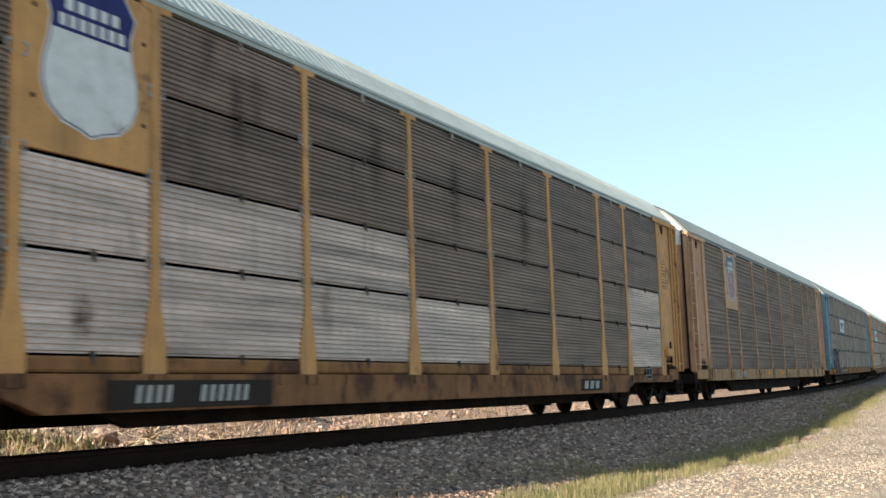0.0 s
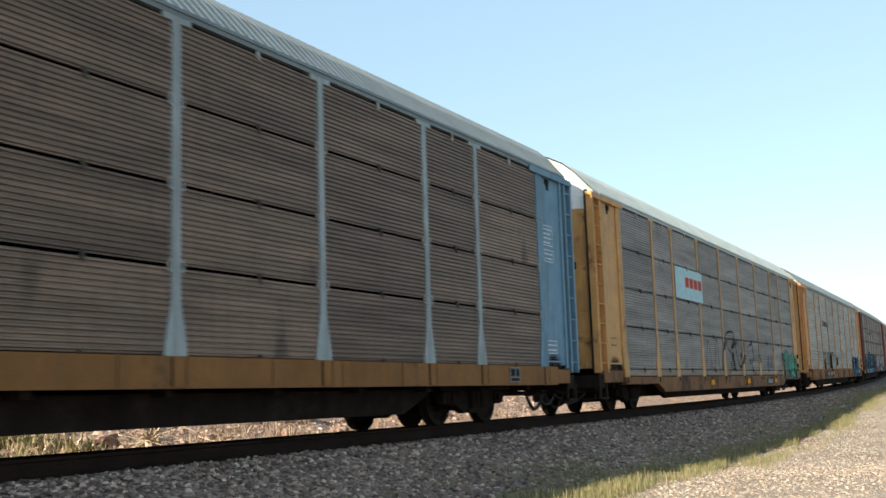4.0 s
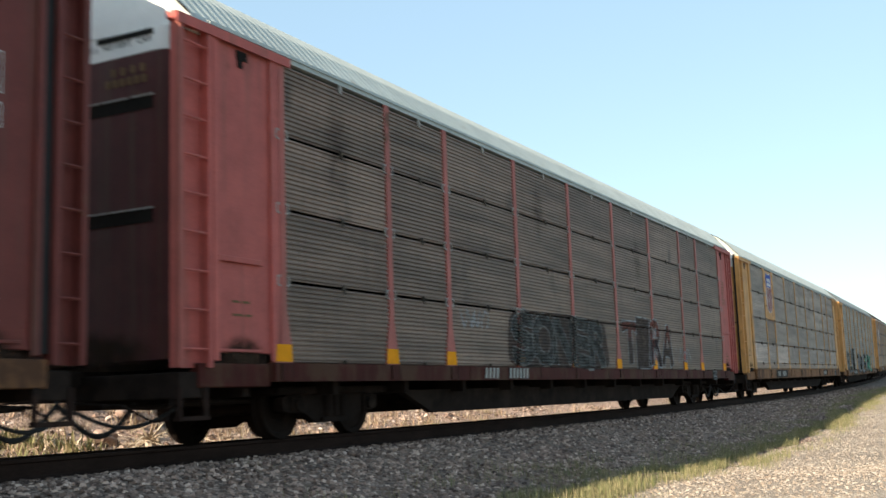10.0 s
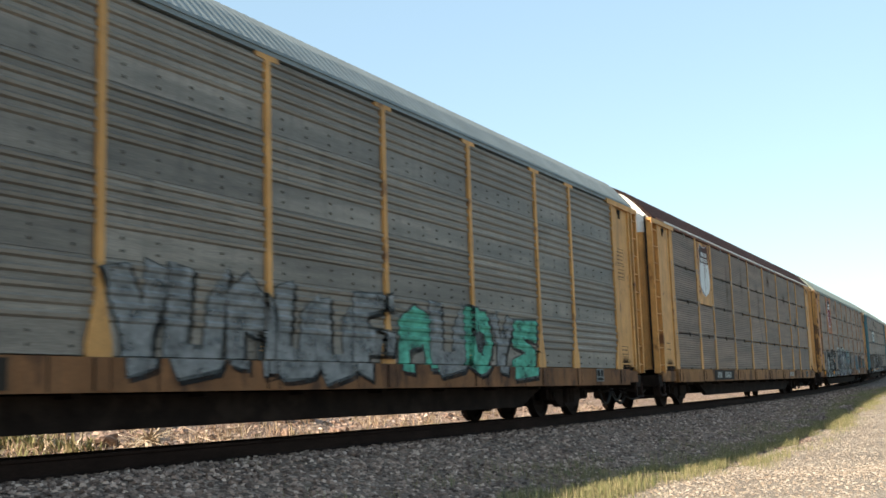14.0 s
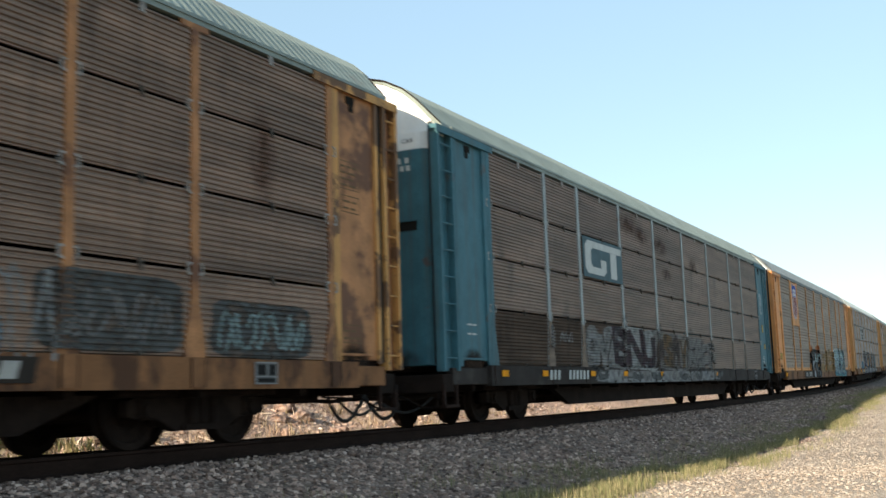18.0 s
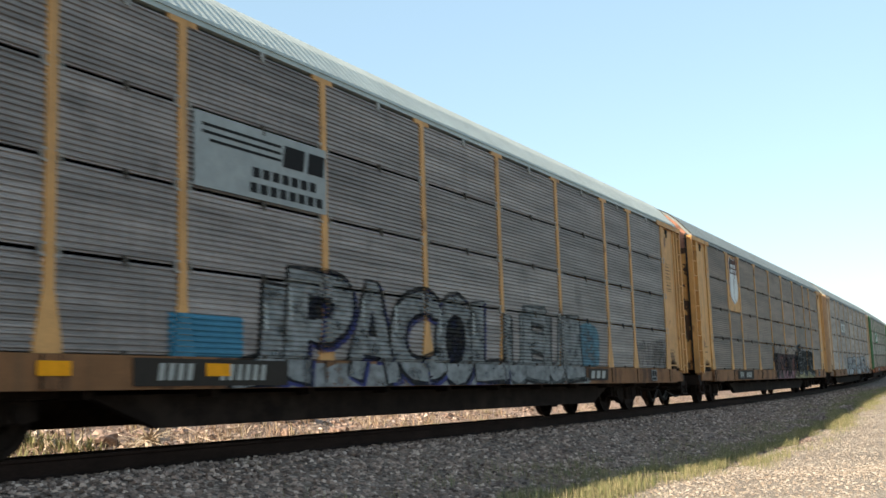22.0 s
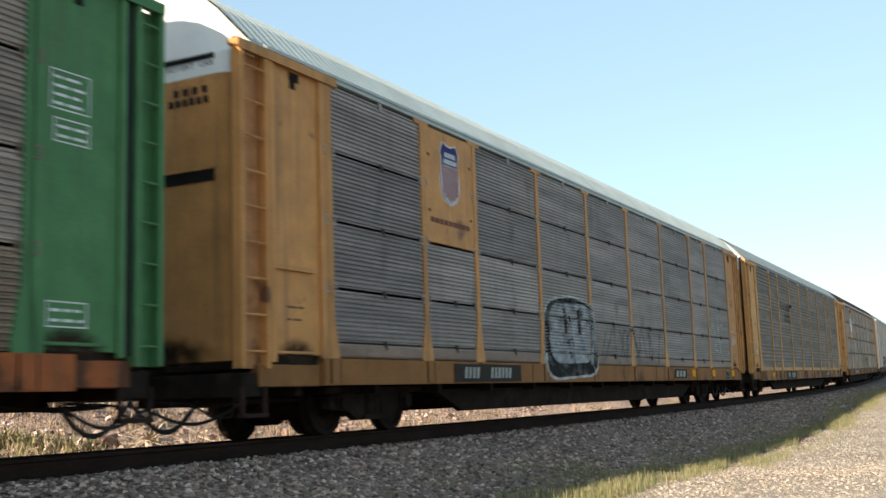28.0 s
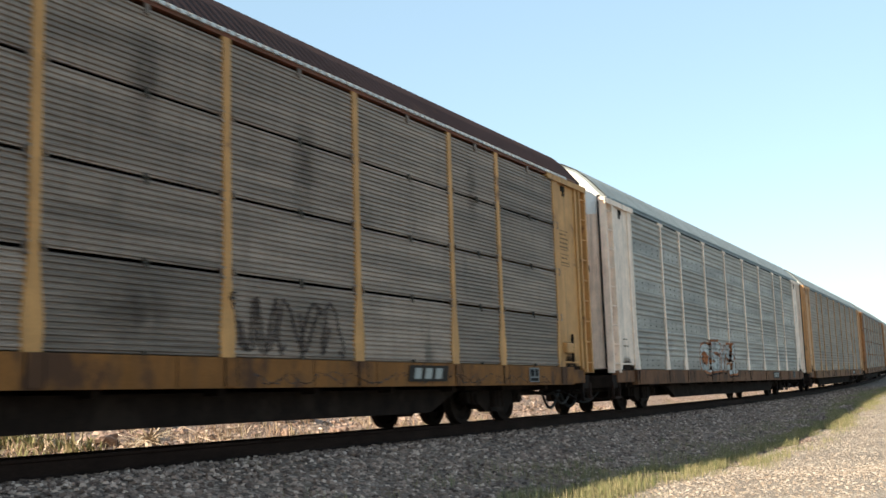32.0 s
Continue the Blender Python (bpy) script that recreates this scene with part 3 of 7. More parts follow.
def header_mesh(end):
    bm = bmesh.new()
    a, b = span(end, 0.0, 2.12)
    solid(bm, a, b, NEAR - 0.035, NEAR + 0.12, 4.70, 4.775)
    solid(bm, a, b, NEAR - 0.035, NEAR - 0.020, 4.655, 4.70)
    return bm


def corner_shadow_strip(end):
    """Dark strip between ladder and corner plate: rubber seal and the gap's shade in one colour."""
    bm = bmesh.new()
    a, b = span(end, *((0.585, 0.65) if end == 0 else (0.39, 0.54)))
    return solid(bm, a, b, NEAR + 0.04, NEAR + 0.30, 0.95, 4.66)


# painted shapes follow the ribs of the sheet they lie on
def crossings(loops, z):
    xs = []
    for pts in loops:
        for (xa, za), (xb, zb) in zip(pts, pts[1:] + pts[:1]):
            if (za > z) != (zb > z):
                xs.append(xa + (z - za) * (xb - xa) / (zb - za))
    return sorted(xs)


def post_half(z):
    """Half the width of a side post at that height."""
    if z < 0.915:
        return 0.10
    return 0.17 if z < 1.05 else 0.068 + 0.102 * (1.55 - z) / 0.50 if z < 1.55 else 0.068


def ribbed_shape(loops, kind, lift):
    """A flat colour shape laid over the near side: its outline loops (u, z) cut into strips that follow the ribs."""
    bm = bmesh.new()
    zs = []
    for r in range(4):
        zs += [(z, d) for z, d in ribs(kind, *row_span(kind, r))]
        if not kind.startswith("closed"):
            zs += [(ROWS[r + 1] - 0.015, 0.11), (ROWS[r + 1] + 0.015, 0.11)]
    bottom, low, high = FOOT[kind]
    chord = [(high + 0.006, -0.008), (bottom - 0.02, -0.008), (bottom - 0.016, 0.11), (bottom - 0.003, 0.11)] if bottom - high > 0.1 else [(high + 0.003, 0.05), (bottom - 0.003, 0.05)]
    zs = [(low + 0.005, -0.046), (high - 0.15, -0.046), (high - 0.002, -0.046)] + chord + zs
    lo, hi = min(p[1] for q in loops for p in q), max(p[1] for q in loops for p in q)
    steps = []
    for (za, da), (zb, db) in zip(zs, zs[1:]):
        n = max(1, math.ceil((zb - za) / 0.05))
        steps += [(za + (zb - za) * i / n, da + (db - da) * i / n, za + (zb - za) * (i + 1) / n, da + (db - da) * (i + 1) / n) for i in range(n)]
    for za, da, zb, db in steps:
        if zb < lo + 2e-3 or za > hi - 2e-3 or zb - za < 1e-4:
            continue
        low, high, rise = max(za, lo + 1e-3), min(zb, hi - 1e-3), (db - da) / (zb - za)
        za, da, zb, db = low, da + rise * (low - za), high, db - rise * (zb - high)
        a, b = crossings(loops, max(za, lo + 1e-4)), crossings(loops, min(zb, hi - 1e-4))
        if len(a) != len(b):
            a = b = crossings(loops, (za + zb) / 2)
        half = post_half((za + zb) / 2)
        for i in range(0, len(a) - 1, 2):
            cuts = [(max(p - half, POSTS[0] - 1), p + half) for p in POSTS if p - half < max(a[i + 1], b[i + 1]) and p + half > min(a[i], b[i])]
            edge = [0.0]
            span_a, span_b = a[i + 1] - a[i], b[i + 1] - b[i]
            if span_a < 1e-4 or span_b < 1e-4:
                cuts = []
            for p, q in cuts:
                edge += [min(max((p - a[i]) / span_a, 0), 1), min(max((q - a[i]) / span_a, 0), 1)]
            edge.append(1.0)
            for k in range(len(edge) - 1):
                f, g = edge[k], edge[k + 1]
                if g - f < 1e-4:
                    continue
                ya, yb = (-FACE - 0.006 if za > high - 0.02 else -0.061,) * 2 if k % 2 else (da, db)
                q = [(a[i] + f * span_a, ya, za), (a[i] + g * span_a, ya, za), (b[i] + g * span_b, yb, zb), (b[i] + f * span_b, yb, zb)]
                bm.faces.new([bm.verts.new((u, NEAR + d - lift, z)) for u, d, z in q])
                if k % 2:
                    for e in (f, g):
                        q = [(a[i] + e * span_a, ya, za), (a[i] + e * span_a, da, za), (b[i] + e * span_b, db, zb), (b[i] + e * span_b, yb, zb)]
                        bm.faces.new([bm.verts.new((u, NEAR + d - lift, z)) for u, d, z in q])
    bmesh.ops.remove_doubles(bm, verts=bm.verts[:], dist=0.002)
    return bm


def blob(u, z, w, h, seed, lean=0.0, power=3.0, rough=0.13, n=26):
    """A rounded, lettery outline in a box of that size."""
    rng = random.Random(seed)
    k = [rng.uniform(-rough, rough) for _ in range(6)]
    out = []
    for i in range(n):
        a = 2 * math.pi * i / n
        c, s = math.cos(a), math.sin(a)
        r = (abs(c) ** power + abs(s) ** power) ** (-1 / power)
        r *= 1 + k[0] * math.sin(2 * a + k[1] * 9) + k[2] * math.sin(3 * a + k[3] * 9) + k[4] * math.sin(5 * a + k[5] * 9)
        x, y = r * c * w / 2, r * s * h / 2
        out.append((u + x + lean * y, z + y))
    return out


STROKES = ("bar", "ring", "fork", "hook", "zig", "arch")


def glyph(u, z, w, h, seed):
    """Loops of one sprayed letter form, thick and angular."""
    rng = random.Random(seed)
    kind = STROKES[rng.randrange(6)]
    t = min(w, h) * rng.uniform(0.30, 0.38)
    l, r, b, p = u - w / 2, u + w / 2, z - h / 2, z + h / 2
    k = rng.uniform(-0.08, 0.08) * w
    if kind == "ring":
        return [blob(u, z, w, h, seed, 0.05, 3, 0.05), blob(u + k, z, w - 1.7 * t, h - 1.7 * t, seed + 1, 0.05, 2.2, 0.05)]
    if kind == "bar":
        return [[(l, b), (l + t, b - 0.03), (l + t, z - t * 0.5), (r - t * 0.3, z - t * 0.7), (r, z), (l + t, z + t * 0.4), (l + t + k, p - t * 0.5), (r, p - t * 0.4), (r - k, p + 0.03), (l - k, p)]]
    if kind == "fork":
        return [[(l, p), (l + t, p), (u + k, z + t * 0.2), (r - t, p + 0.04), (r, p), (u + t * 0.55, z - t * 0.5), (u + t * 0.5, b), (u - t * 0.5, b - 0.03), (u - t * 0.5, z - t * 0.4)]]
    if kind == "hook":
        return [[(l, p), (l + t, p + 0.03), (l + t, b + t), (r - t, b + t * 0.8), (r - t, p - t), (r, p), (r + k, b + t * 0.4), (r - t * 0.5, b), (l + t * 0.4, b - 0.04), (l, b + t * 0.6)]]
    if kind == "zig":
        return [[(l, p), (r, p + 0.03), (r, p - t), (l + t * 1.1, z + t * 0.35), (r, z - t * 0.1), (r - k, b), (l, b - 0.03), (l, b + t * 0.8), (r - t * 1.1, b + t), (l, z + t * 0.1), (l + k, z + t)]]
    return [[(l, b), (l + t * 0.2, z + t), (u, p + 0.03), (r - t * 0.2, z + t), (r, b), (r - t, b - 0.02), (r - t * 1.1, z - t * 0.4), (l + t * 1.1, z - t * 0.4), (l + t, b)]]


LETTERS = {}


def letter_loops(ch):
    """Outline loops of one letter of the built-in font, in a unit box."""
    if ch not in LETTERS:
        cu = bpy.data.curves.new("letter", "FONT")
        cu.body, cu.fill_mode, cu.resolution_u, cu.offset = ch, "NONE", 4, 0.035
        ob = bpy.data.objects.new("letter", cu)
        me = ob.to_mesh()
        nxt = {}
        for e in me.edges:
            for p, q in ((e.vertices[0], e.vertices[1]), (e.vertices[1], e.vertices[0])):
                nxt.setdefault(p, []).append(q)
        left, loops = set(nxt), []
        while left:
            start = min(left)
            chain, prev, cur = [start], None, start
            left.discard(start)
            while True:
                step = [q for q in nxt[cur] if q != prev and (q in left)]
                if not step:
                    break
                prev, cur = cur, step[0]
                left.discard(cur)
                chain.append(cur)
            loops.append([(me.vertices[i].co.x, me.vertices[i].co.y) for i in chain])
        ob.to_mesh_clear()
        bpy.data.objects.remove(ob)
        bpy.data.curves.remove(cu)
        x0, x1 = min(p[0] for q in loops for p in q), max(p[0] for q in loops for p in q)
        y0, y1 = min(p[1] for q in loops for p in q), max(p[1] for q in loops for p in q)
        size = lambda q: (max(p[0] for p in q) - min(p[0] for p in q)) * (max(p[1] for p in q) - min(p[1] for p in q))
        loops.sort(key=size, reverse=True)
        LETTERS[ch] = [[((x - x0) / (x1 - x0) - 0.5, (y - y0) / (y1 - y0) - 0.5) for x, y in q] for q in loops]
    return LETTERS[ch]


def letter(ch, u, z, w, h, fat):
    """A swollen letter in a box of that size."""
    loops = [[(u + x * w, z + y * h) for x, y in q] for q in letter_loops(ch)]
    return [grown(loops[0], fat)] + [grown(q, -fat * 0.7) for q in loops[1:]]


def grown(loop, d):
    """The outline pushed outward by d."""
    n = len(loop)
    area = sum(loop[i][0] * loop[(i + 1) % n][1] - loop[(i + 1) % n][0] * loop[i][1] for i in range(n))
    s = 1 if area > 0 else -1
    out = []
    for i in range(n):
        (xa, ya), (xb, yb), (xc, yc) = loop[i - 1], loop[i], loop[(i + 1) % n]
        tx, ty = xc - xa, yc - ya
        ln = math.hypot(tx, ty) or 1
        out.append((xb + s * d * ty / ln, yb - s * d * tx / ln))
    return out


def graffiti(car, kind, u0, u1, z0, z1, n, fill, line, seed, back=None, style="glyph", rim=0.065, word=""):
    """Sprayed lettering: cast shade, outline, fill and a bright stroke for each form, laid over the ribs."""
    rng = random.Random(seed)
    step = (u1 - u0) / n
    if back:
        pts = blob((u0 + u1) / 2, (z0 + z1) / 2, (u1 - u0) * 1.06, (z1 - z0) * 1.10, seed, 0, 7, 0.04, 60)
        part("sprayed_ground", ribbed_shape([pts], kind, 0.004), SPRAY[back], car, "sprayed colour field")
    fills = fill if isinstance(fill, tuple) else (fill,)
    for i in range(n):
        h = (z1 - z0) * rng.uniform(0.80, 1.0)
        w = step * rng.uniform(0.95, 1.18)
        lean = rng.uniform(-0.10, 0.16)
        c = (u0 + (i + 0.5) * step, z0 + h / 2 + rng.uniform(0, 0.08))
        if word:
            loops = [[(x + lean * (z - c[1]), z + 0.04 * math.sin(3 * x + seed)) for x, z in lp] for lp in letter(word[i], *c, w * 0.93, h * 0.94, 0.085)]
        elif style in ("glyph", "drawn"):
            loops = [[(x + lean * (z - c[1]) + 0.02 * math.sin(9 * z + i), z + 0.05 * math.sin(5 * x + seed)) for x, z in lp] for lp in glyph(*c, w, h, seed * 31 + i)]
        else:
            loops = [blob(*c, w * 1.05, h, seed * 31 + i, 0.1, 2.6, 0.16), blob(c[0], c[1] + 0.05, w * 0.28, h * 0.22, seed + i, 0.1, 2.2, 0.2)]
        lift = 0.007 + 0.0025 * (i % 2)
        if style == "drawn":
            for lp in loops:
                part("sprayed_line", ribbed_shape([grown(lp, rim / 2), grown(lp, -rim / 2)], kind, 0.016), SPRAY[line], car)
        elif line:
            shade = [(x + 0.05, z - 0.05) for x, z in grown(loops[0], rim)]
            part("sprayed_shade", ribbed_shape([shade], kind, lift - 0.0015), SPRAY["black" if line != "black" else "navy"], car)
            part("sprayed_outline", ribbed_shape([grown(loops[0], rim)], kind, lift), SPRAY[line], car)
        if fills[0]:
            tones = fills[i % len(fills)].split("/")
            if len(tones) == 1:
                part("sprayed_fill", ribbed_shape(loops, kind, lift + 0.0025), SPRAY[tones[0]], car)
            else:
                fade = c[1] + h * rng.uniform(-0.05, 0.15)
                for tone, above in zip(tones, (True, False)):
                    part("sprayed_fill", ribbed_shape([q for q in (clip_above(lp, fade, above) for lp in loops) if len(q) > 2], kind, lift + 0.0025), SPRAY[tone], car)
            zc = c[1] + h * 0.22
            xs = crossings(loops, zc)
            if line == "black" and len(xs) >= 2:
                part("sprayed_glint", ribbed_shape([rect(xs[0] + 0.04, xs[0] + 0.09, zc - h * 0.18, zc + h * 0.12)], kind, lift + 0.005), SPRAY["pale"], car)


def tag(car, kind, u0, u1, z0, z1, ink, seed, n=5, width=0.035):
    """Thin sprayed handwriting, as loose looping strokes."""
    rng = random.Random(seed)
    step = (u1 - u0) / n
    for i in range(n):
        pts, c = [], (u0 + (i + 0.5) * step, (z0 + z1) / 2)
        m, ph, tw = 16, rng.uniform(0, 6), rng.uniform(1.2, 2.6)
        for j in range(m):
            a = ph + j / m * 2 * math.pi * 0.85
            pts.append((c[0] + step * 0.55 * math.cos(a) * rng.uniform(0.75, 1.1), c[1] + (z1 - z0) / 2 * math.sin(a * tw) * rng.uniform(0.8, 1.1)))
        stroke(car, kind, pts, ink, width)


def stroke(car, kind, pts, ink, width, lift=0.009):
    """One sprayed line through the points."""
    left, right, m = [], [], len(pts)
    for j in range(m):
        (xa, ya), (xb, yb) = pts[max(j - 1, 0)], pts[min(j + 1, m - 1)]
        ln = math.hypot(xb - xa, yb - ya) or 1
        nx, ny = -(yb - ya) / ln * width / 2, (xb - xa) / ln * width / 2
        left.append((pts[j][0] + nx, pts[j][1] + ny)), right.append((pts[j][0] - nx, pts[j][1] - ny))
    bm = bmesh.new()
    for j in range(m - 1):
        sub = ribbed_shape([[left[j], left[j + 1], right[j + 1], right[j]]], kind, lift)
        me = bpy.data.meshes.new("stroke")
        sub.to_mesh(me), sub.free()
        bm.from_mesh(me)
        bpy.data.meshes.remove(me)
    part("sprayed_stroke", bm, SPRAY[ink], car)


def eased(pts, n=5):
    """The points joined by a smooth curve."""
    out = []
    for i in range(len(pts) - 1):
        p0, p1, p2, p3 = pts[max(i - 1, 0)], pts[i], pts[i + 1], pts[min(i + 2, len(pts) - 1)]
        for k in range(n):
            f = k / n
            out.append(tuple(0.5 * (2 * b + (c - a) * f + (2 * a - 5 * b + 4 * c - d) * f * f + (3 * b - a - 3 * c + d) * f ** 3) for a, b, c, d in zip(p0, p1, p2, p3)))
    return out + [pts[-1]]


def ring(car, kind, u, z, w, h, ink, seed, width=0.03):
    """One sprayed outline, a closed line that follows the ribs."""
    loop = blob(u, z, w, h, seed, 0.08, 2.4, 0.12, 30)
    part("sprayed_line", ribbed_shape([grown(loop, width / 2), grown(loop, -width / 2)], kind, 0.016), SPRAY[ink], car)


def flat(loop, y, thick=0.004):
    bm = bmesh.new()
    return prism(bm, loop, "y", y - thick, y)


def rect(u0, u1, z0, z1):
    return [(u0, z0), (u1, z0), (u1, z1), (u0, z1)]


def shield_loop(u, z, w, h):
    """The outline of a heraldic shield, wide at the bottom."""
    half = [(0, 0.44), (0.18, 0.455), (0.34, 0.50), (0.47, 0.36), (0.41, 0.22), (0.43, 0.08), (0.49, -0.08), (0.50, -0.22), (0.44, -0.34), (0.30, -0.43), (0.12, -0.465), (0, -0.50)]
    pts = [(x * w, y * h) for x, y in half] + [(-x * w, y * h) for x, y in reversed(half[1:-1])]
    return [(u + x, z + y) for x, y in pts]


def clip_above(loop, zc, keep_above=True):
    out = []
    n = len(loop)
    for i in range(n):
        a, b = loop[i], loop[(i + 1) % n]
        ia, ib = (a[1] >= zc) == keep_above, (b[1] >= zc) == keep_above
        if ia:
            out.append(a)
        if ia != ib:
            f = (zc - a[1]) / (b[1] - a[1])
            out.append((a[0] + f * (b[0] - a[0]), zc))
    return out


def emblem_plate(car, body, style):
    """The smooth plate with a shield in the second bay, over two rows of panels."""
    y = NEAR - 0.005
    u0, u1, z0, z1 = POSTS[1] + 0.07, POSTS[2] - 0.07, ROWS[2] + 0.02, ROWS[4] - 0.02
    part("emblem_plate", solid(bmesh.new(), u0, u1, y, NEAR + 0.05, z0, z1, 0.006), body, car, "smooth painted steel emblem plate")
    small = style == "small"
    uc, zc, w, h = (u0 + u1) / 2, (z0 + z1) / 2 + (0.25 if small else 0.10), (0.62 if small else 1.22), (0.98 if small else 1.56)
    if style in ("rusty", "striped", "worn"):
        w, h = 1.14, 1.50
    if style == "faded":
        w, h = 0.98, 1.44
    s = shield_loop(uc, zc, w, h)
    part("shield_edge", flat(grown(s, 0.035), y - 0.001), INK["white"], car)
    part("shield_line", flat(grown(s, 0.012), y - 0.005), INK["navy"], car)
    cut = zc + 0.14 * h
    part("shield_field", flat(clip_above(s, cut, False), y - 0.009), INK["white"], car, "white lower half of a shield")
    top = "navy" if style in ("plain", "small") else "sootink" if style == "rusty" else "steelblue" if style == "worn" else "blue"
    part("shield_head", flat(clip_above(s, cut), y - 0.009), INK[top if style != "faded" else "black"], car, "blue head of a shield with white bars")
    for k, zz in enumerate((zc + 0.315 * h, zc + 0.205 * h)):
        for j in range(5 if k == 0 else 7):
            cnt = 5 if k == 0 else 7
            bw = (0.62 if k == 0 else 0.74) * w / cnt
            ub = uc + (j - (cnt - 1) / 2) * bw
            part("lettering_bar", flat(rect(ub - bw * 0.33, ub + bw * 0.33, zz - 0.04 * h, zz + 0.04 * h), y - 0.013), INK["white"], car)
    if style in ("striped", "faded", "small", "worn"):
        for j in range(7):
            ub = uc + (j - 3) * w * 0.128
            stripe = clip_above(s, cut - 0.01 * h, False)
            zs = crossings([[(q[1], q[0]) for q in stripe]], ub)
            if len(zs) >= 2:
                part("shield_stripe", flat(rect(ub - 0.038 * w, ub + 0.038 * w, zs[0] + 0.025, zs[-1]), y - 0.013), INK["rose" if style == "worn" else "red"], car)
    if small:
        for j in range(9):
            part("lettering_bar", flat(rect(uc - 0.7 + j * 0.155, uc - 0.58 + j * 0.155, zc - 0.85, zc - 0.77), y - 0.004), INK["brick"], car)
    for su in (u0 + 0.12, u1 - 0.12):
        for sz in (z0 + 0.5, z1 - 0.45):
            part("bolt", solid(bmesh.new(), su - 0.02, su + 0.02, y - 0.012, y, sz - 0.02, sz + 0.02), IRON, car)
    if style == "rusty":
        rng = random.Random(5)
        for j in range(9):
            ub = rng.uniform(u0 + 0.05, u1 - 0.1)
            part("rust_run", flat([(ub, z1 - 0.02), (ub + 0.05, z1 - 0.02), (ub + 0.03, z0 + rng.uniform(0.05, 1.3))], y - 0.017, 0.003), INK["brick"], car)


def sign(car, kind, ground, marks, u0, u1, z0, z1, lift=0.014):
    """A sign on a panel row: a smooth plate high up, or paint that follows the ribs, with plain shapes on it."""
    plate = bool(ground) and not kind.startswith("closed") and z0 > 2.5
    if plate:
        part("sign_plate", flat(rect(u0, u1, z0, z1), NEAR - 0.012, 0.008), INK[ground], car, "smooth painted sign plate")
    elif ground:
        part("sign_ground", ribbed_shape([rect(u0, u1, z0, z1)], kind, lift), INK[ground], car, "painted sign field")
    for layer, (ink, loops) in enumerate(marks):
        for lp in loops:
            shape = [(u0 + a * (u1 - u0), z0 + b * (z1 - z0)) for a, b in lp]
            part("sign_mark", flat(shape, NEAR - 0.0205 - 0.0035 * layer, 0.003) if plate else ribbed_shape([shape], kind, lift + 0.005), INK[ink], car)


def number_bars(car, u, ground=True, n=(4, 6), up=0.0, pitch=0.145, ink="faded_white"):
    """The reporting mark on the sill, as plain bars."""
    y, w = NEAR - 0.046, 0.55 * pitch
    if ground:
        part("number_plate", flat(rect(u, u + 2.6, 0.605 + up, 0.895 + up), y - 0.012), INK["faded_black"], car, "black number field on the sill")
    x = u + 0.35
    for g in n:
        for j in range(g):
            part("number_bar", flat([(x, 0.665 + up), (x + w, 0.665 + up), (x + w + 0.035, 0.845 + up), (x + 0.035, 0.845 + up)], y - 0.017), INK[ink], car)
            x += pitch
        x += 0.40


def sill_mark(car, u, ground, up=0.0):
    """The pool's mark on the sill: three slanted pale bars on a black field."""
    y = NEAR - 0.046
    if ground:
        part("mark_field", flat([(u, 0.64 + up), (u + 1.2, 0.64 + up), (u + 1.25, 0.88 + up), (u + 0.05, 0.88 + up)], y - 0.012), INK["faded_black"], car, "black field on the sill")
    for j in range(3):
        x = u + 0.16 + j * 0.32
        part("mark_bar", flat([(x, 0.68 + up), (x + 0.20, 0.68 + up), (x + 0.25, 0.84 + up), (x + 0.05, 0.84 + up)], y - 0.017), INK["faded_white"], car)


def stencil_box(car, u0, u1, z0, z1, ink, rows=3, boxed=True, seed=1):
    """Small stencilled notices on a corner plate, as plain bars in a thin frame."""
    y = NEAR + 0.03
    if boxed:
        bm = bmesh.new()
        outer, inner = rect(u0, u1, z0, z1), rect(u0 + 0.014, u1 - 0.014, z0 + 0.014, z1 - 0.014)
        a, b = ([bm.verts.new((u, y - 0.004, z)) for u, z in q] for q in (outer, inner))
        for k in range(4):
            bm.faces.new((a[k], a[(k + 1) % 4], b[(k + 1) % 4], b[k]))
        part("notice_frame", bm, INK[ink], car)
    rng = random.Random(seed)
    for i in range(rows):
        z = z0 + (i + 0.7) * (z1 - z0) / (rows + 0.6)
        x = u0 + 0.05
        while x < u1 - 0.10:
            w = rng.uniform(0.08, 0.20)
            part("lettering_bar", flat(rect(x, min(x + w, u1 - 0.04), z - 0.014, z + 0.014), y), INK[ink], car)
            x += w + 0.04


def sticker(car, u0, u1, z0, z1, ink="note"):
    """A small glued notice with a dark edge."""
    part("notice_edge", flat(rect(u0, u1, z0, z1), NEAR + 0.029), INK["black"], car)
    note = part("notice", flat(rect(u0 + 0.015, u1 - 0.015, z0 + 0.015, z1 - 0.015), NEAR + 0.025), INK[ink], car, "small printed notice")
    for k in range(2):
        z = z0 + (0.36 + 0.3 * k) * (z1 - z0)
        part("lettering_bar", flat(rect(u0 + 0.07, u1 - 0.09 - 0.05 * k, z - 0.012, z + 0.012), NEAR + 0.021, 0.002), INK["umber"], note)


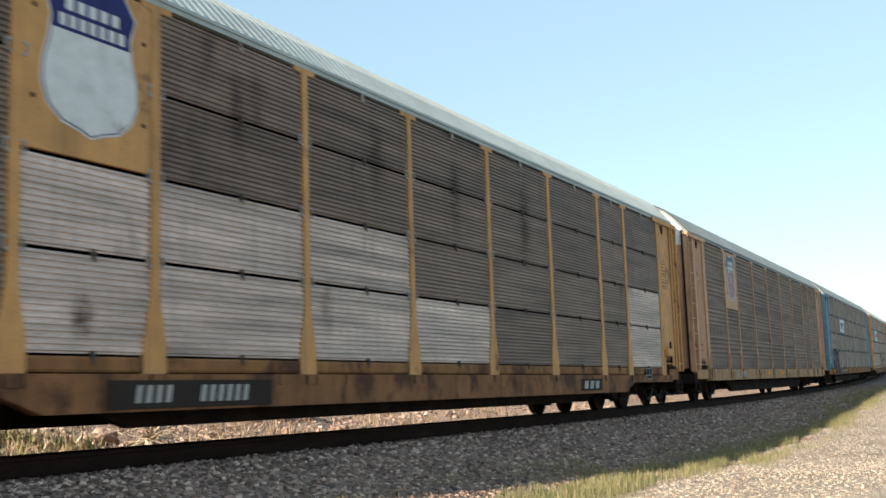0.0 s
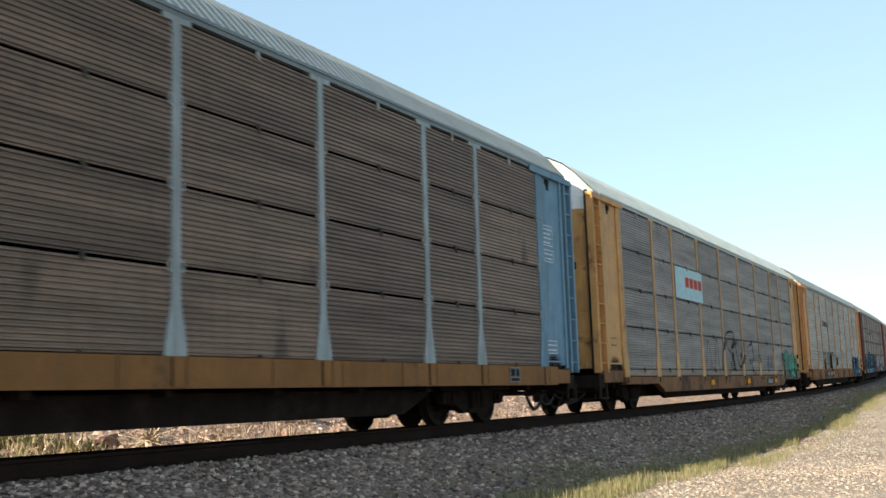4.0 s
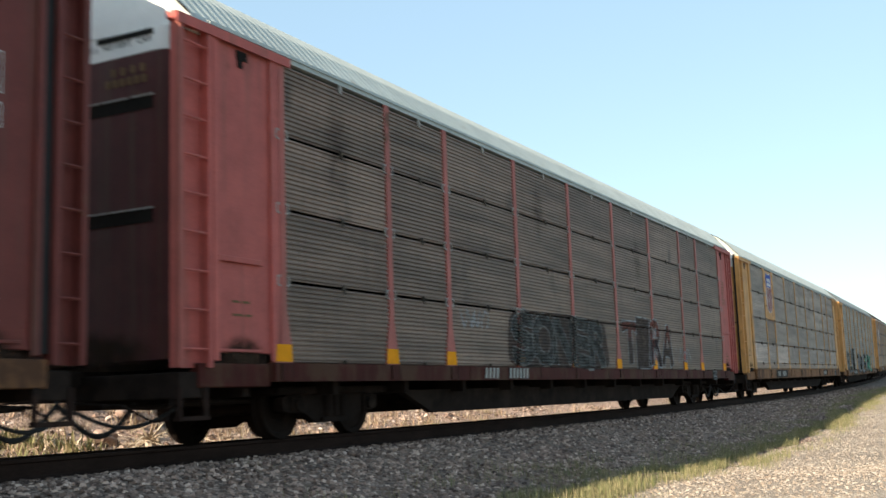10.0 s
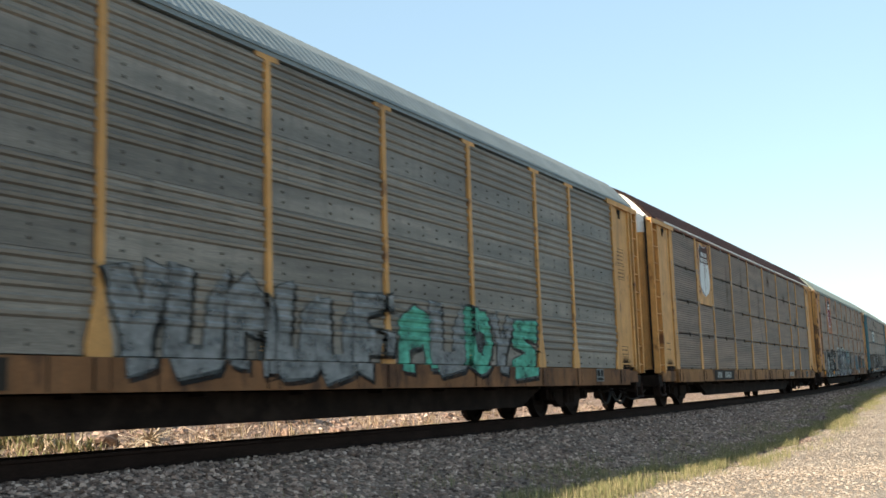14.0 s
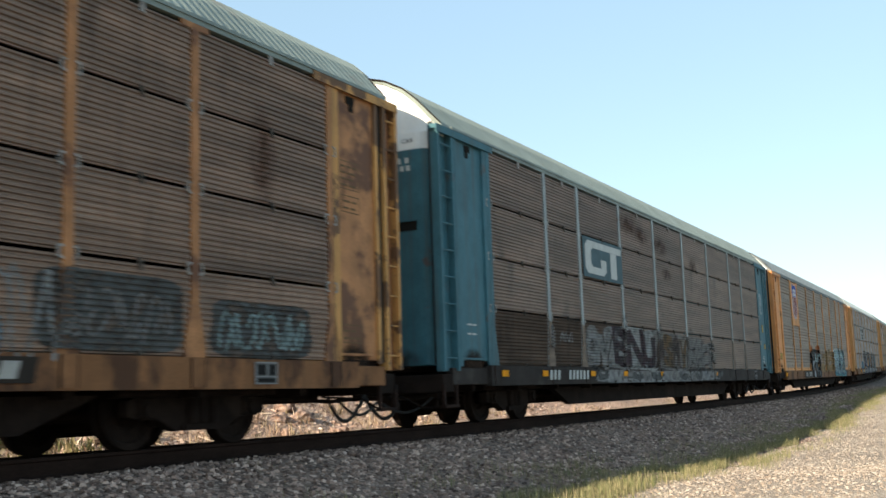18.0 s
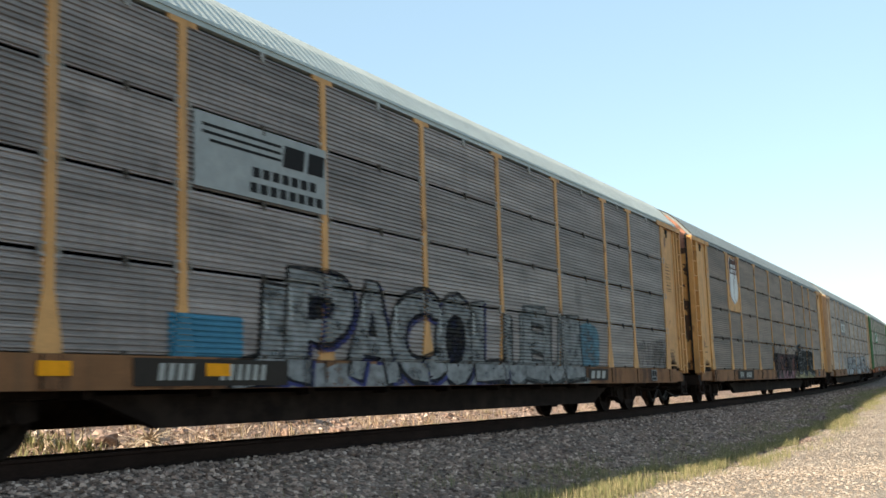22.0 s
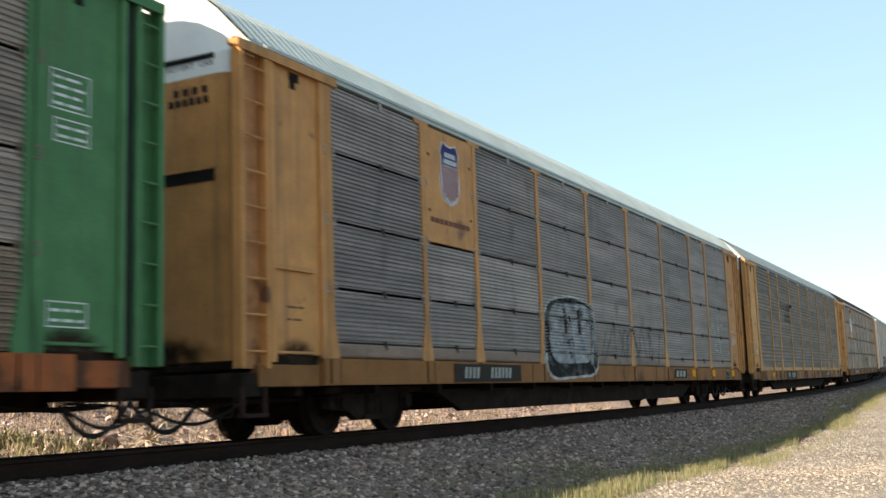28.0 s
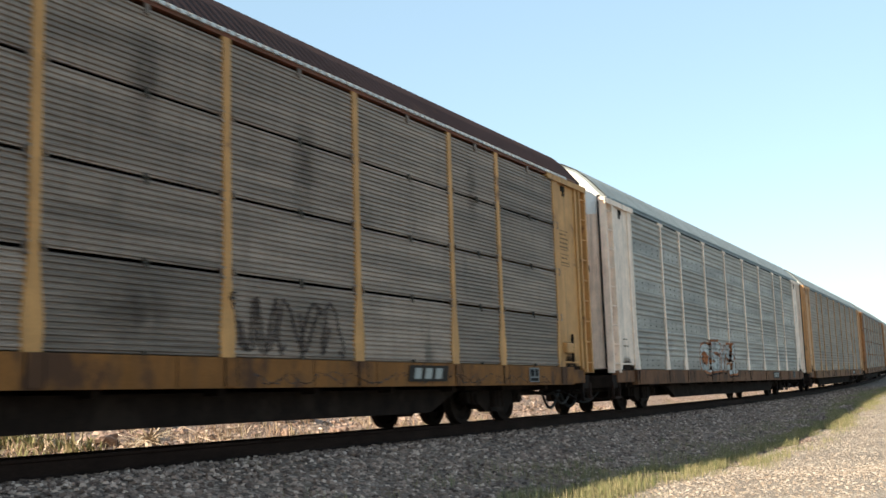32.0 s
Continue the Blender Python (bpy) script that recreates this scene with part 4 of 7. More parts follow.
def scribble(car, u0, u1, z0, z1, seed):
    """Round white letters sprayed on the smooth corner plate."""
    rng, n = random.Random(seed), 5
    step = (u1 - u0) / n
    for i in range(n):
        cu, cz, w, h = u0 + (i + 0.5) * step, (z0 + z1) / 2 + rng.uniform(-0.03, 0.03), step * 0.62, (z1 - z0) * rng.uniform(0.36, 0.5)
        pts = []
        for j in range(15):
            a = 0.8 + rng.uniform(-0.1, 0.1) + 5.4 * j / 14
            pts.append((cu + w * math.cos(a) + 0.03 * math.sin(a), cz + h * math.sin(a)))
        rim = [(x + 0.022 * math.cos(0.8 + 5.4 * j / 14), z + 0.026 * math.sin(0.8 + 5.4 * j / 14)) for j, (x, z) in enumerate(pts)]
        part("sprayed_stroke", flat(pts + rim[::-1], NEAR + 0.027 - 0.001 * i, 0.003), INK["pale"], car)
    part("sprayed_stroke", flat(rect(u0 + 0.28, u0 + 0.58, z0 - 0.045, z0 - 0.015), NEAR + 0.027, 0.003), INK["pale"], car)


PLATE_LETTERS = {"F": (((0, 0), (0, 1)), ((0, 1), (0.8, 1.05)), ((0, 0.55), (0.6, 0.55))), "R": (((0, 0), (0, 1), (0.6, 0.95), (0.65, 0.65), (0.05, 0.5), (0.75, 0)),),
                 "E": (((0.8, 1), (0, 1), (0, 0), (0.8, 0)), ((0, 0.5), (0.6, 0.5))), "Y": (((0, 1), (0.35, 0.5), (0.3, 0)), ((0.7, 1), (0.35, 0.5))),
                 "O": (((0.4, 1), (0.05, 0.5), (0.35, 0), (0.75, 0.45), (0.4, 1)),), "L": (((0, 1), (0.05, 0), (0.7, 0.05)),), "K": (((0, 1), (0, 0)), ((0.7, 1), (0.05, 0.5), (0.8, 0)))}


def plate_word(car, word, u0, u1, z0, z1, ink, width=0.035):
    """A word in thin sprayed strokes on the smooth corner plate."""
    step = (u1 - u0) / len(word)
    for i, ch in enumerate(word):
        for k, line in enumerate(PLATE_LETTERS[ch]):
            pts = [(u0 + (i + 0.95 * x + 0.12 * y) * step, z0 + y * (z1 - z0)) for x, y in line]
            left, right = [], []
            for j, (x, y) in enumerate(pts):
                (xa, ya), (xb, yb) = pts[max(j - 1, 0)], pts[min(j + 1, len(pts) - 1)]
                ln = math.hypot(xb - xa, yb - ya) or 1
                nx, ny = -(yb - ya) / ln * width / 2, (xb - xa) / ln * width / 2
                left.append((x + nx, y + ny)), right.append((x - nx, y - ny))
            part("sprayed_stroke", flat(left + right[::-1], NEAR + 0.027 - 0.001 * k, 0.003), INK[ink], car)


def card_box(car, u):
    """A card holder on the sill: a thin pale frame round two dark panes over a slot."""
    y = NEAR - 0.047
    box = part("card_holder", solid(bmesh.new(), u, u + 0.42, y - 0.012, y, 0.655, 0.915, 0.005), INK["slate"], car, "card holder with a thin pale frame")
    rim = bmesh.new()
    for x0, x1, z0, z1 in ((0.0, 0.42, 0.897, 0.915), (0.0, 0.42, 0.735, 0.750), (0.0, 0.42, 0.655, 0.668), (0.0, 0.022, 0.669, 0.896), (0.398, 0.42, 0.669, 0.896), (0.215, 0.24, 0.751, 0.896)):
        solid(rim, u + x0, u + x1, y - 0.018, y - 0.010, z0, z1)
    part("frame", rim, INK["ash"], box)
    for x0, x1, z0, z1 in ((0.045, 0.195, 0.765, 0.88), (0.265, 0.375, 0.765, 0.88), (0.045, 0.375, 0.68, 0.72)):
        part("card", flat(rect(u + x0, u + x1, z0, z1), y - 0.0155, 0.003), INK["black"], box)


def car_end(car, end, c, dark):
    """Doors, ladder, corner plate, header, coupler and hose of one end."""
    body = c["body"]
    folded = end == 0 and c.get("folded")
    doors = (lambda: prism(bmesh.new(), folded_outline(0), "z", 0.95, 4.44)) if folded else (lambda: prism(bmesh.new(), door_outline(end), "z", 0.95, 4.44))
    caps = (lambda: prism(bmesh.new(), folded_outline(0), "z", 4.444, 4.72)) if folded else (lambda: prism(bmesh.new(), door_outline(end), "z", 4.444, 4.72))
    door = part("end_door", shared(f"end_door|{end}{bool(folded)}", doors), BODY[c.get("door", body)], car, "closed steel end door")
    part("door_top", shared(f"door_top|{end}{bool(folded)}", caps), CAP[c["cap"]], door, "pale painted top of the end door")
    arch = part("end_arch", shared(f"end_arch|{end}", lambda: arch_cap(end, 4.724)), CAP[c["cap"]], car, "pale painted end sheet under the roof arch")
    part("arch_rim", shared(f"arch_rim|{end}", lambda: rim_mesh(end)), IRON, car)
    if folded:
        # dark strips set into the pleats, the shade between folds as colour
        for i in range(8):
            y = -1.44 + 0.36 * (i + 0.82)
            part("pleat_gap", shared("pleat_gap", lambda: solid(bmesh.new(), 0.22, 0.24, 0.001, 0.053, 0.955, 4.70)), UNDER, door, at=(0, y, 0))
    # slots are near-black boxes on the door, the hollow's shade as colour
    for z in c.get("slots", (3.19,)) if not folded else ():
        slot = part("door_slot", shared(f"door_slot|{end}", lambda: solid(bmesh.new(), *span(end, 0.14, 0.16), -1.10, -0.15, -0.075, 0.075)), HOLLOW_SHADE, door, at=(0, 0, z))
        part("slot_edge", shared(f"slot_edge|{end}", lambda: solid(bmesh.new(), *span(end, 0.125, 0.155), -1.12, -0.13, 0.075, 0.095)), BODY[c.get("door", body)] if not c.get("bright_slots") else GALV, slot)
    if end == 0 and c.get("cap_slot"):
        part("door_slot", shared("door_slot|top", lambda: solid(bmesh.new(), 0.14, 0.16, -1.10, -0.25, 4.64, 4.71)), HOLLOW_SHADE, door)
    for z in c.get("seams", ()):
        part("door_seam", shared(f"door_seam|{end}", lambda: prism(bmesh.new(), door_outline(end, 0.145, 1.445), "z", -0.012, 0.012)), UNDER, door, at=(0, 0, z))
    if c["cap"] in ("white", "flaking") and not folded and end == 0 and c.get("words", True):
        for k, (ch, me, y, z) in enumerate(notice_letters()):
            part("letter", me, INK["black"], door, at=pose(0.147, y, z, 90, 0, -90))
    if end == 0 and c.get("door_marks", True) and not folded:
        for k, (y, z) in enumerate([(-0.95 + 0.15 * j, 4.27) for j in range(4)] + [(-0.97 + 0.11 * j, 4.14) for j in range(6)]):
            part("number_bar", shared("number_bar|door", lambda: solid(bmesh.new(), 0.142, 0.152, -0.035, 0.035, -0.045, 0.045)), INK[c.get("stencil", "black")], door, at=(0, y, z))
    part("corner_plate", shared(f"corner_plate|{end}", lambda: end_plate_mesh(end)), BODY[c.get("plate", body)], car, "smooth painted steel corner plate")
    for u0, u1 in ((1.72, 1.93), (0.64, 0.74)) if end == 0 else ((1.54, 1.74), (0.53, 0.62)):
        part("corner_post", shared(f"corner_post|{end}{u0}", lambda: solid(bmesh.new(), *span(end, u0, u1), NEAR - 0.01, NEAR + 0.04, 0.925, 4.70, 0.008)), BODY[body], car)
    part("end_channel", shared(f"end_channel|{end}", lambda: solid(bmesh.new(), *span(end, 0.42, 1.70 if end == 0 else 1.20), NEAR + 0.02, NEAR + 0.16, 0.63, 0.90, 0.012)), UNDER if end == 0 and c.get("dark_end") else SILL[c.get("sill", "mustard")], car, "rusty end channel")
    part("plate_edge", shared(f"plate_edge|{end}", lambda: solid(bmesh.new(), *span(end, 0.74, 1.54), NEAR + 0.012, NEAR + 0.035, 1.03, 1.065, 0.006)), BODY[c.get("plate", body)], car)
    # dark rusty sheet behind the gap under the plate, its shade coloured in
    part("sill_recess", shared(f"sill_recess|{end}", lambda: solid(bmesh.new(), *span(end, 0.56, 1.72), NEAR + 0.09, NEAR + 0.12, 0.88, 1.04)), UNDER, car)
    part("train_pipe", shared(f"train_pipe|{end}", lambda: tube(bmesh.new(), [Vector((end_x(u, end), y, z)) for u, y, z in ((2.9, -0.62, 0.47), (1.3, -0.62, 0.47), (0.6, -0.7, 0.43), (-0.1, -0.62, 0.46))], 0.03, 7)), IRON, car)
    part("stain", shared(f"stain|plate{end}", lambda: flat(rect(*span(end, 0.66, 1.72), 0.72, 1.28), NEAR + 0.0285, 0.002)), FILM["grime"], car, "greasy dirt at the foot of the plate")
    if not folded:
        part("stain", shared(f"stain|door{end}", lambda: solid(bmesh.new(), *span(end, 0.139, 0.145), -1.36, 1.0, 0.72, 1.36)), FILM["door_grime"], door, "greasy dirt at the foot of the door")
    part("lock_slot", shared(f"lock_slot|{end}", lambda: slot_mesh(end)), HOLLOW_SHADE, car)
    part("header_beam", shared(f"header_beam|{end}", lambda: header_mesh(end)), BODY[body], car)
    part("door_seal", shared(f"door_seal|{end}", lambda: corner_shadow_strip(end)), RUBBER, car)
    ladder = part("ladder", shared(f"ladder|{end}", lambda: ladder_panel_mesh(end)), BODY[c.get("ladder_back", c.get("plate", body))], car, "steel end ladder with a backing plate")
    if not folded:
        part("edge_strip", shared(f"edge_strip|{end}", lambda: solid(bmesh.new(), *span(end, *((0.15, 0.19) if end == 0 else (-0.012, 0.03))), NEAR + 0.125, NEAR + 0.20, 0.95, 4.86)), RUBBER, ladder)
    for u in (0.06, 0.54) if end == 0 else (0.0, 0.33):
        part("stile", shared(f"stile|{end}{u}", lambda: solid(bmesh.new(), *span(end, u, u + 0.07), NEAR - 0.02, NEAR + 0.12, 0.85, 4.70)), BODY[body], ladder)
    rung = shared(f"rung|{end}", lambda: rod(bmesh.new(), (end_x(0.09 if end == 0 else 0.03, end), NEAR + 0.01, 0), (end_x(0.57 if end == 0 else 0.37, end), NEAR + 0.01, 0), 0.016, 6))
    for i in range(9):
        part("rung", rung, BODY[body], ladder, at=(0, 0, 1.05 + i * 0.43))
    part("step", shared(f"step|{end}", lambda: stirrup_mesh(end)), UNDER, car)
    if end == 1 and c.get("box"):
        box = part("lock_box", shared("lock_box", lambda: solid(bmesh.new(), LENGTH - 1.62, LENGTH - 1.28, NEAR - 0.10, NEAR + 0.03, 1.22, 1.42, 0.015)), BODY[c.get("plate", body)], car, "small steel lock box")
        part("lever", shared("lever", lambda: tube(bmesh.new(), [Vector((LENGTH - 1.2, NEAR - 0.04, z)) for z in (1.05, 1.35, 1.6)], 0.03, 7)), IRON, box)
    if c.get("ledge"):
        part("ledge", shared(f"ledge|{end}", lambda: solid(bmesh.new(), *span(end, 0.74, 1.54), NEAR - 0.012, NEAR + 0.03, 2.06, 2.13, 0.008)), BODY[c.get("plate", body)], car)
    part("coupler", shared(f"coupler|{end}", lambda: coupler_mesh(end)), IRON, car)
    part("signal_hose", shared(f"signal_hose|{end}", lambda: tube(bmesh.new(), [Vector((end_x(0.75 - 1.35 * i / 12, end), -0.95 + 0.2 * i / 12, 0.44 - 0.20 * math.sin(math.pi * i / 12) - 0.03 * i / 12)) for i in range(13)], 0.022, 7)), RUBBER, car)
    part("air_hose", shared(f"air_hose|{end}", lambda: hose_mesh(end)), RUBBER, car)
    part("lifting_bar", shared(f"lifting_bar|{end}", lambda: lift_bar_mesh(end)), IRON, car)
    part("end_beam", shared(f"end_beam|{end}", lambda: solid(bmesh.new(), *span(end, 0.12, 0.5), -1.50, 1.5, 0.52, 0.80, 0.01)), IRON, car)
    truck = part("truck", shared("truck", lambda: solid(bmesh.new(), -0.22, 0.22, -1.0, 1.0, 0.30, 0.62, 0.03)), IRON, car, "four-wheeled truck with cast frames", at=pose(end_x(3.74, end), 0, -(NEAR_DROP + FAR_DROP) / 2, -math.degrees(math.atan((FAR_DROP - NEAR_DROP) / 1.505))))
    part("brake_rigging", shared("brake_rigging", lambda: solid(bmesh.new(), -0.60, 0.60, -0.92, 0.92, 0.24, 0.50, 0.04)), IRON, truck)
    part("bolster", shared("bolster", lambda: solid(bmesh.new(), -1.35, 1.35, -1.15, 1.15, 0.56, 0.66, 0.02)), IRON, truck)
    for s in (-1, 1):
        part("side_frame", shared("side_frame", sideframe_mesh), IRON, truck, at=pose(0, s * 1.0, 0.42, 0, 0, 0 if s < 0 else 180))
    for x in (-0.875, 0.875):
        ws = part("wheelset", shared("wheelset", wheelset_mesh, False), IRON, truck, "flanged steel wheels on an axle", at=(x, 0, 0.4191))
        WHEELS.append((ws, x))


def rim_mesh(end):
    bm = bmesh.new()
    for (wa, za), (wb, zb) in zip(ARCH[1:-2], ARCH[2:-1]):
        v = [bm.verts.new((end_x(end_back(w) + dx, end), -w * 1.012, z + dz)) for dx in (-0.02, 0.008) for w, z in ((wa, za), (wb, zb)) for dz in (0.014, -0.012)]
        for q in ((0, 1, 3, 2), (4, 6, 7, 5), (0, 2, 6, 4), (1, 5, 7, 3), (0, 4, 5, 1), (2, 3, 7, 6)):
            bm.faces.new([v[i] for i in q])
    bmesh.ops.remove_doubles(bm, verts=bm.verts[:], dist=0.001)
    return bm


NOTICE = []


def notice_letters():
    """The stencilled words on the end sheet, built-in font, letter by letter: character, mesh, place across and height."""
    if not NOTICE:
        for words, z in (("EXCESS HEIGHT CAR", 4.56),):
            x = -0.075 * (len(words) - 1) / 2
            for ch in words:
                if ch != " ":
                    cu = bpy.data.curves.new("letter", "FONT")
                    cu.body, cu.size, cu.align_x, cu.extrude = ch, 0.10, "CENTER", 0.002
                    ob = bpy.data.objects.new("letter", cu)
                    me = bpy.data.meshes.new_from_object(ob)
                    me.name = "letter"
                    me.materials.clear()
                    me.materials.append(None)
                    bpy.data.objects.remove(ob)
                    bpy.data.curves.remove(cu)
                    NOTICE.append((ch, me, -x - 0.45, z))
                x += 0.075
    return NOTICE


WHEELS = []
NEAR_DROP, FAR_DROP = 0.035, 0.082     # the track leans into its bend
CARS = []


def auto_carrier(c):
    """One covered three-deck auto carrier."""
    car = new("auto_carrier")
    tagged(car, c["label"], "freight car", "cars of the passing freight train")
    body, kind = BODY[c["body"]], c.get("kind", "gapped")
    up = {"dropped": -0.215, "raised": 0.055, "gapped": 0.03, "gapped_thin": 0.05}.get(kind, 0.0)
    part("roof", shared("roof", roof_mesh), ROOF[c["roof"]], car, "ribbed sheet metal roof")
    if c["roof"] == "maroon":
        part("eave_strip", shared("eave_strip", eave_daylight_mesh), INK["white"], car, "white teeth drawn for daylight seen through gaps under the eave")
    part("roof_rail", shared("roof_rail", top_chord_mesh), ROOF[c["roof"]] if c["roof"] != "maroon" else BODY["rustsill"], car)
    underframe(car)
    # decks in near-black: the dim interior is coloured in
    part("deck", shared("deck", inner_mesh), HOLLOW_SHADE, car)
    part("far_side", shared("far_side", far_side_mesh), SHEET[c["sheet"]], car)
    me = shared(f"side_sill|{kind}", lambda: sill_mesh(kind))
    if len(me.materials) < 2:
        me.materials.append(UNDER)
    part("side_sill", me, SILL[c.get("sill", "mustard")], car, "dirty painted side sill with rusty seams")
    if c.get("band"):
        part("lower_band", shared("lower_band", lambda: solid(bmesh.new(), POSTS[0], POSTS[-1], NEAR + 0.0245, NEAR + 0.05, 0.939, 1.055)), body, car, "painted band along the foot of the panels")
    if kind in ("dropped", "raised"):
        part("lower_chord", shared(f"lower_chord|{kind}", lambda: chord_mesh(FOOT[kind][2] + 0.012, FOOT[kind][0] - 0.022)), SHEET["brown"] if c.get("bare_chord", True) else SILL["yellow"], car, "rounded lower chord")
    emblem = c.get("emblem")
    for i in range(9):
        u0, u1 = POSTS[i] + 0.062, POSTS[i + 1] - 0.062
        for r in range(4):
            if emblem and i == 1 and r >= 2:
                continue
            low, high = row_span(kind, r)
            h = high - low
            me = shared(f"side_panel|{kind}{u1 - u0:.2f}{h:.2f}", lambda: panel_mesh(u1 - u0, h, kind))
            key = c.get("patch", {}).get((i, r), c["sheet"])
            while len(me.materials) < (3 if kind.startswith("closed") else 2):
                me.materials.append(None)
            pan = part("side_panel", me, SHEET[key], car, at=(u0, NEAR, low))
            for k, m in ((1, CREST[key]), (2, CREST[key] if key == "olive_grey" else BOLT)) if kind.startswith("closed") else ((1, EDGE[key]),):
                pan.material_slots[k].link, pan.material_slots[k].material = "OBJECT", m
            if not kind.startswith("closed") and not c.get("far"):
                part("latch", shared("latch", latch_mesh), BOLT, car, at=((u0 + u1) / 2 + 0.06, NEAR, ROWS[r] if r else low - 0.01))
            if not kind.startswith("closed") and r == 3 and not c.get("far"):
                part("eave_hook", shared("eave_hook", lambda: solid(bmesh.new(), -0.035, 0.035, -0.022, 0.01, -0.10, 0.02, 0.006)), GALV if c.get("clips", True) else SHEET["dark"], car, at=((u0 + u1) / 2 + 0.06, NEAR, ROWS[4]))
    for u in POSTS:
        part("side_post", shared(f"side_post|{c.get('wings', True)}{c.get('tucked', False)}{kind}", lambda: post_mesh(c.get("wings", True), c.get("tucked", False), 0.055 if kind.startswith("closed") else 0.068, FOOT[kind][2] - 0.005)), BODY[c["body"] if u in (POSTS[0], POSTS[-1]) and c.get("post") == "pale_blue" else c.get("post", c["body"])], car, at=(u, 0, 0))
        if not kind.startswith("closed") and not c.get("far"):
            for r in (1, 2, 3):
                for turn in (0, 180):
                    part("panel_clip", shared("panel_clip", bracket_mesh), GALV if c.get("clips", True) else SHEET["dark"], car, at=pose(u, NEAR - (0.007 if turn else 0), ROWS[r], 0, 0, turn))
    if c.get("feet"):
        for u in POSTS:
            part("post_foot", shared("post_foot", lambda: prism(bmesh.new(), [(-0.168, 0.93), (0.168, 0.93), (0.150, 1.14), (-0.150, 1.14)], "y", NEAR - FACE - 0.006, NEAR - FACE + 0.001)), INK["amber"], car, "yellow reflective post foot", at=(u, 0, 0))
    if c.get("socks"):
        for u in POSTS:
            part("post_foot", shared("post_foot|sock", lambda: prism(bmesh.new(), [(-0.168, 0.92), (0.168, 0.92), (0.168, 1.05), (0.10, 1.39), (-0.10, 1.39), (-0.168, 1.05)], "y", NEAR - FACE - 0.006, NEAR - FACE + 0.001)), BODY[c["socks"]], car, "rusty brown post foot", at=(u, 0, 0))
    if c.get("drips"):
        for u in POSTS:
            part("rust_run", shared("rust_run|sill", lambda: flat(rect(-0.36, 0.36, 0.50, 1.02), NEAR - 0.051, 0.002)), FILM["rust"], car, "brown rust run below a post", at=(u, 0, 0))
    if c.get("bare"):
        for u in POSTS[1:-1]:
            part("post_foot", shared("post_foot|bare", lambda: prism(bmesh.new(), [(-0.172, 0.93), (0.172, 0.93), (0.172, 1.06), (0.072, 1.56), (0.072, 1.80), (-0.072, 1.83), (-0.072, 1.56), (-0.172, 1.06)], "y", NEAR - FACE - 0.006, NEAR - FACE + 0.001)), SHEET[c["bare"]], car, "bare sooty steel post foot", at=(u, 0, 0))
    for end in (0, 1):
        car_end(car, end, c, c.get("dark", False))
    if emblem:
        emblem_plate(car, BODY[c.get("emblem_plate", c["body"])], emblem)
    if c.get("number"):
        number_bars(car, along(c["number"]), c.get("number_ground", True), up=up, **c.get("number_style", {}))
    for u in c.get("reflectors", ()):
        u, (w, h) = along(u), c.get("reflector_size", (0.40, 0.14))
        part("reflector", flat(rect(u, u + w, 0.78 - h / 2 + up, 0.78 + h / 2 + up), NEAR - 0.064, 0.005), INK["amber"], car, "yellow reflector strip")
    if c.get("mark", 19.3):
        sill_mark(car, along(c.get("mark", 19.3)), c.get("mark_ground", True), up)
    for u in c.get("cards", (23.75,)):
        card_box(car, along(u))
    for spec in c.get("plate_words", ()):
        plate_word(car, *spec)
    if c.get("scribble"):
        scribble(car, along(c["scribble"][0]), along(c["scribble"][1]), *c["scribble"][2:])
    for spec in c.get("stickers", ()):
        sticker(car, along(spec[0]), along(spec[1]), *spec[2:])
    if c.get("yellow_edge"):
        part("edge_mark", solid(bmesh.new(), LENGTH - 0.24, LENGTH - 0.17, NEAR + 0.085, NEAR + 0.10, 1.05, 2.3), INK["amber"], car, "yellow reflective strip")
    for film, u, z, w, h in c.get("stains", ()):
        part("stain", ribbed_shape([blob(along(u), z, 1.5 * w, 1.25 * h, 1, 0.0, 2.0, 0.0, 30)], kind, 0.0025), FILM[film], car, {"soot": "dark soot stain", "rust": "brown rust stain", "pale": "pale scuffed patch"}[film])
    for ink, u, z, w, h, power, lift in c.get("fields", ()):
        part("sprayed_ground", ribbed_shape([blob(along(u), z, w, h, len(CARS) + int(9 * u), 0.03, power, 0.035, 44)], kind, lift), SPRAY[ink], car, "sprayed colour field")
    for spec in c.get("spray", ()):
        graffiti(car, kind, along(spec[0]), along(spec[1]), *spec[2:])
    for spec in c.get("rings", ()):
        ring(car, kind, along(spec[0]), *spec[1:])
    for ink, width, pts in c.get("lines", ()):
        stroke(car, kind, eased([(along(u), z) for u, z in pts]), ink, width, 0.017)
    for spec in c.get("tags", ()):
        tag(car, kind, along(spec[0]), along(spec[1]), *spec[2:])
    for spec in c.get("signs", ()):
        sign(car, kind, *spec[:2], along(spec[2]), along(spec[3]), *spec[4:])
    ink = c.get("stencil", "umber")
    if c.get("front_box"):
        stencil_box(car, 0.92, 1.5, 2.95, 3.45, ink, 3, True, len(CARS))
    stencil_box(car, 0.95, 1.4, 1.35, 1.75, ink, 2, False, len(CARS) + 50)
    high = c.get("box_z", 3.3)
    stencil_box(car, LENGTH - 1.5, LENGTH - 1.0, high, high + 0.4, ink, 4, True, len(CARS) + 9)
    stencil_box(car, LENGTH - 1.45, LENGTH - 1.0, high - 0.32, high - 0.08, ink, 2, True, len(CARS) + 19)
    stencil_box(car, LENGTH - 1.5, LENGTH - 1.0, 1.2, 1.45, ink, 2, True, len(CARS) + 29)
    CARS.append(car)
    return car

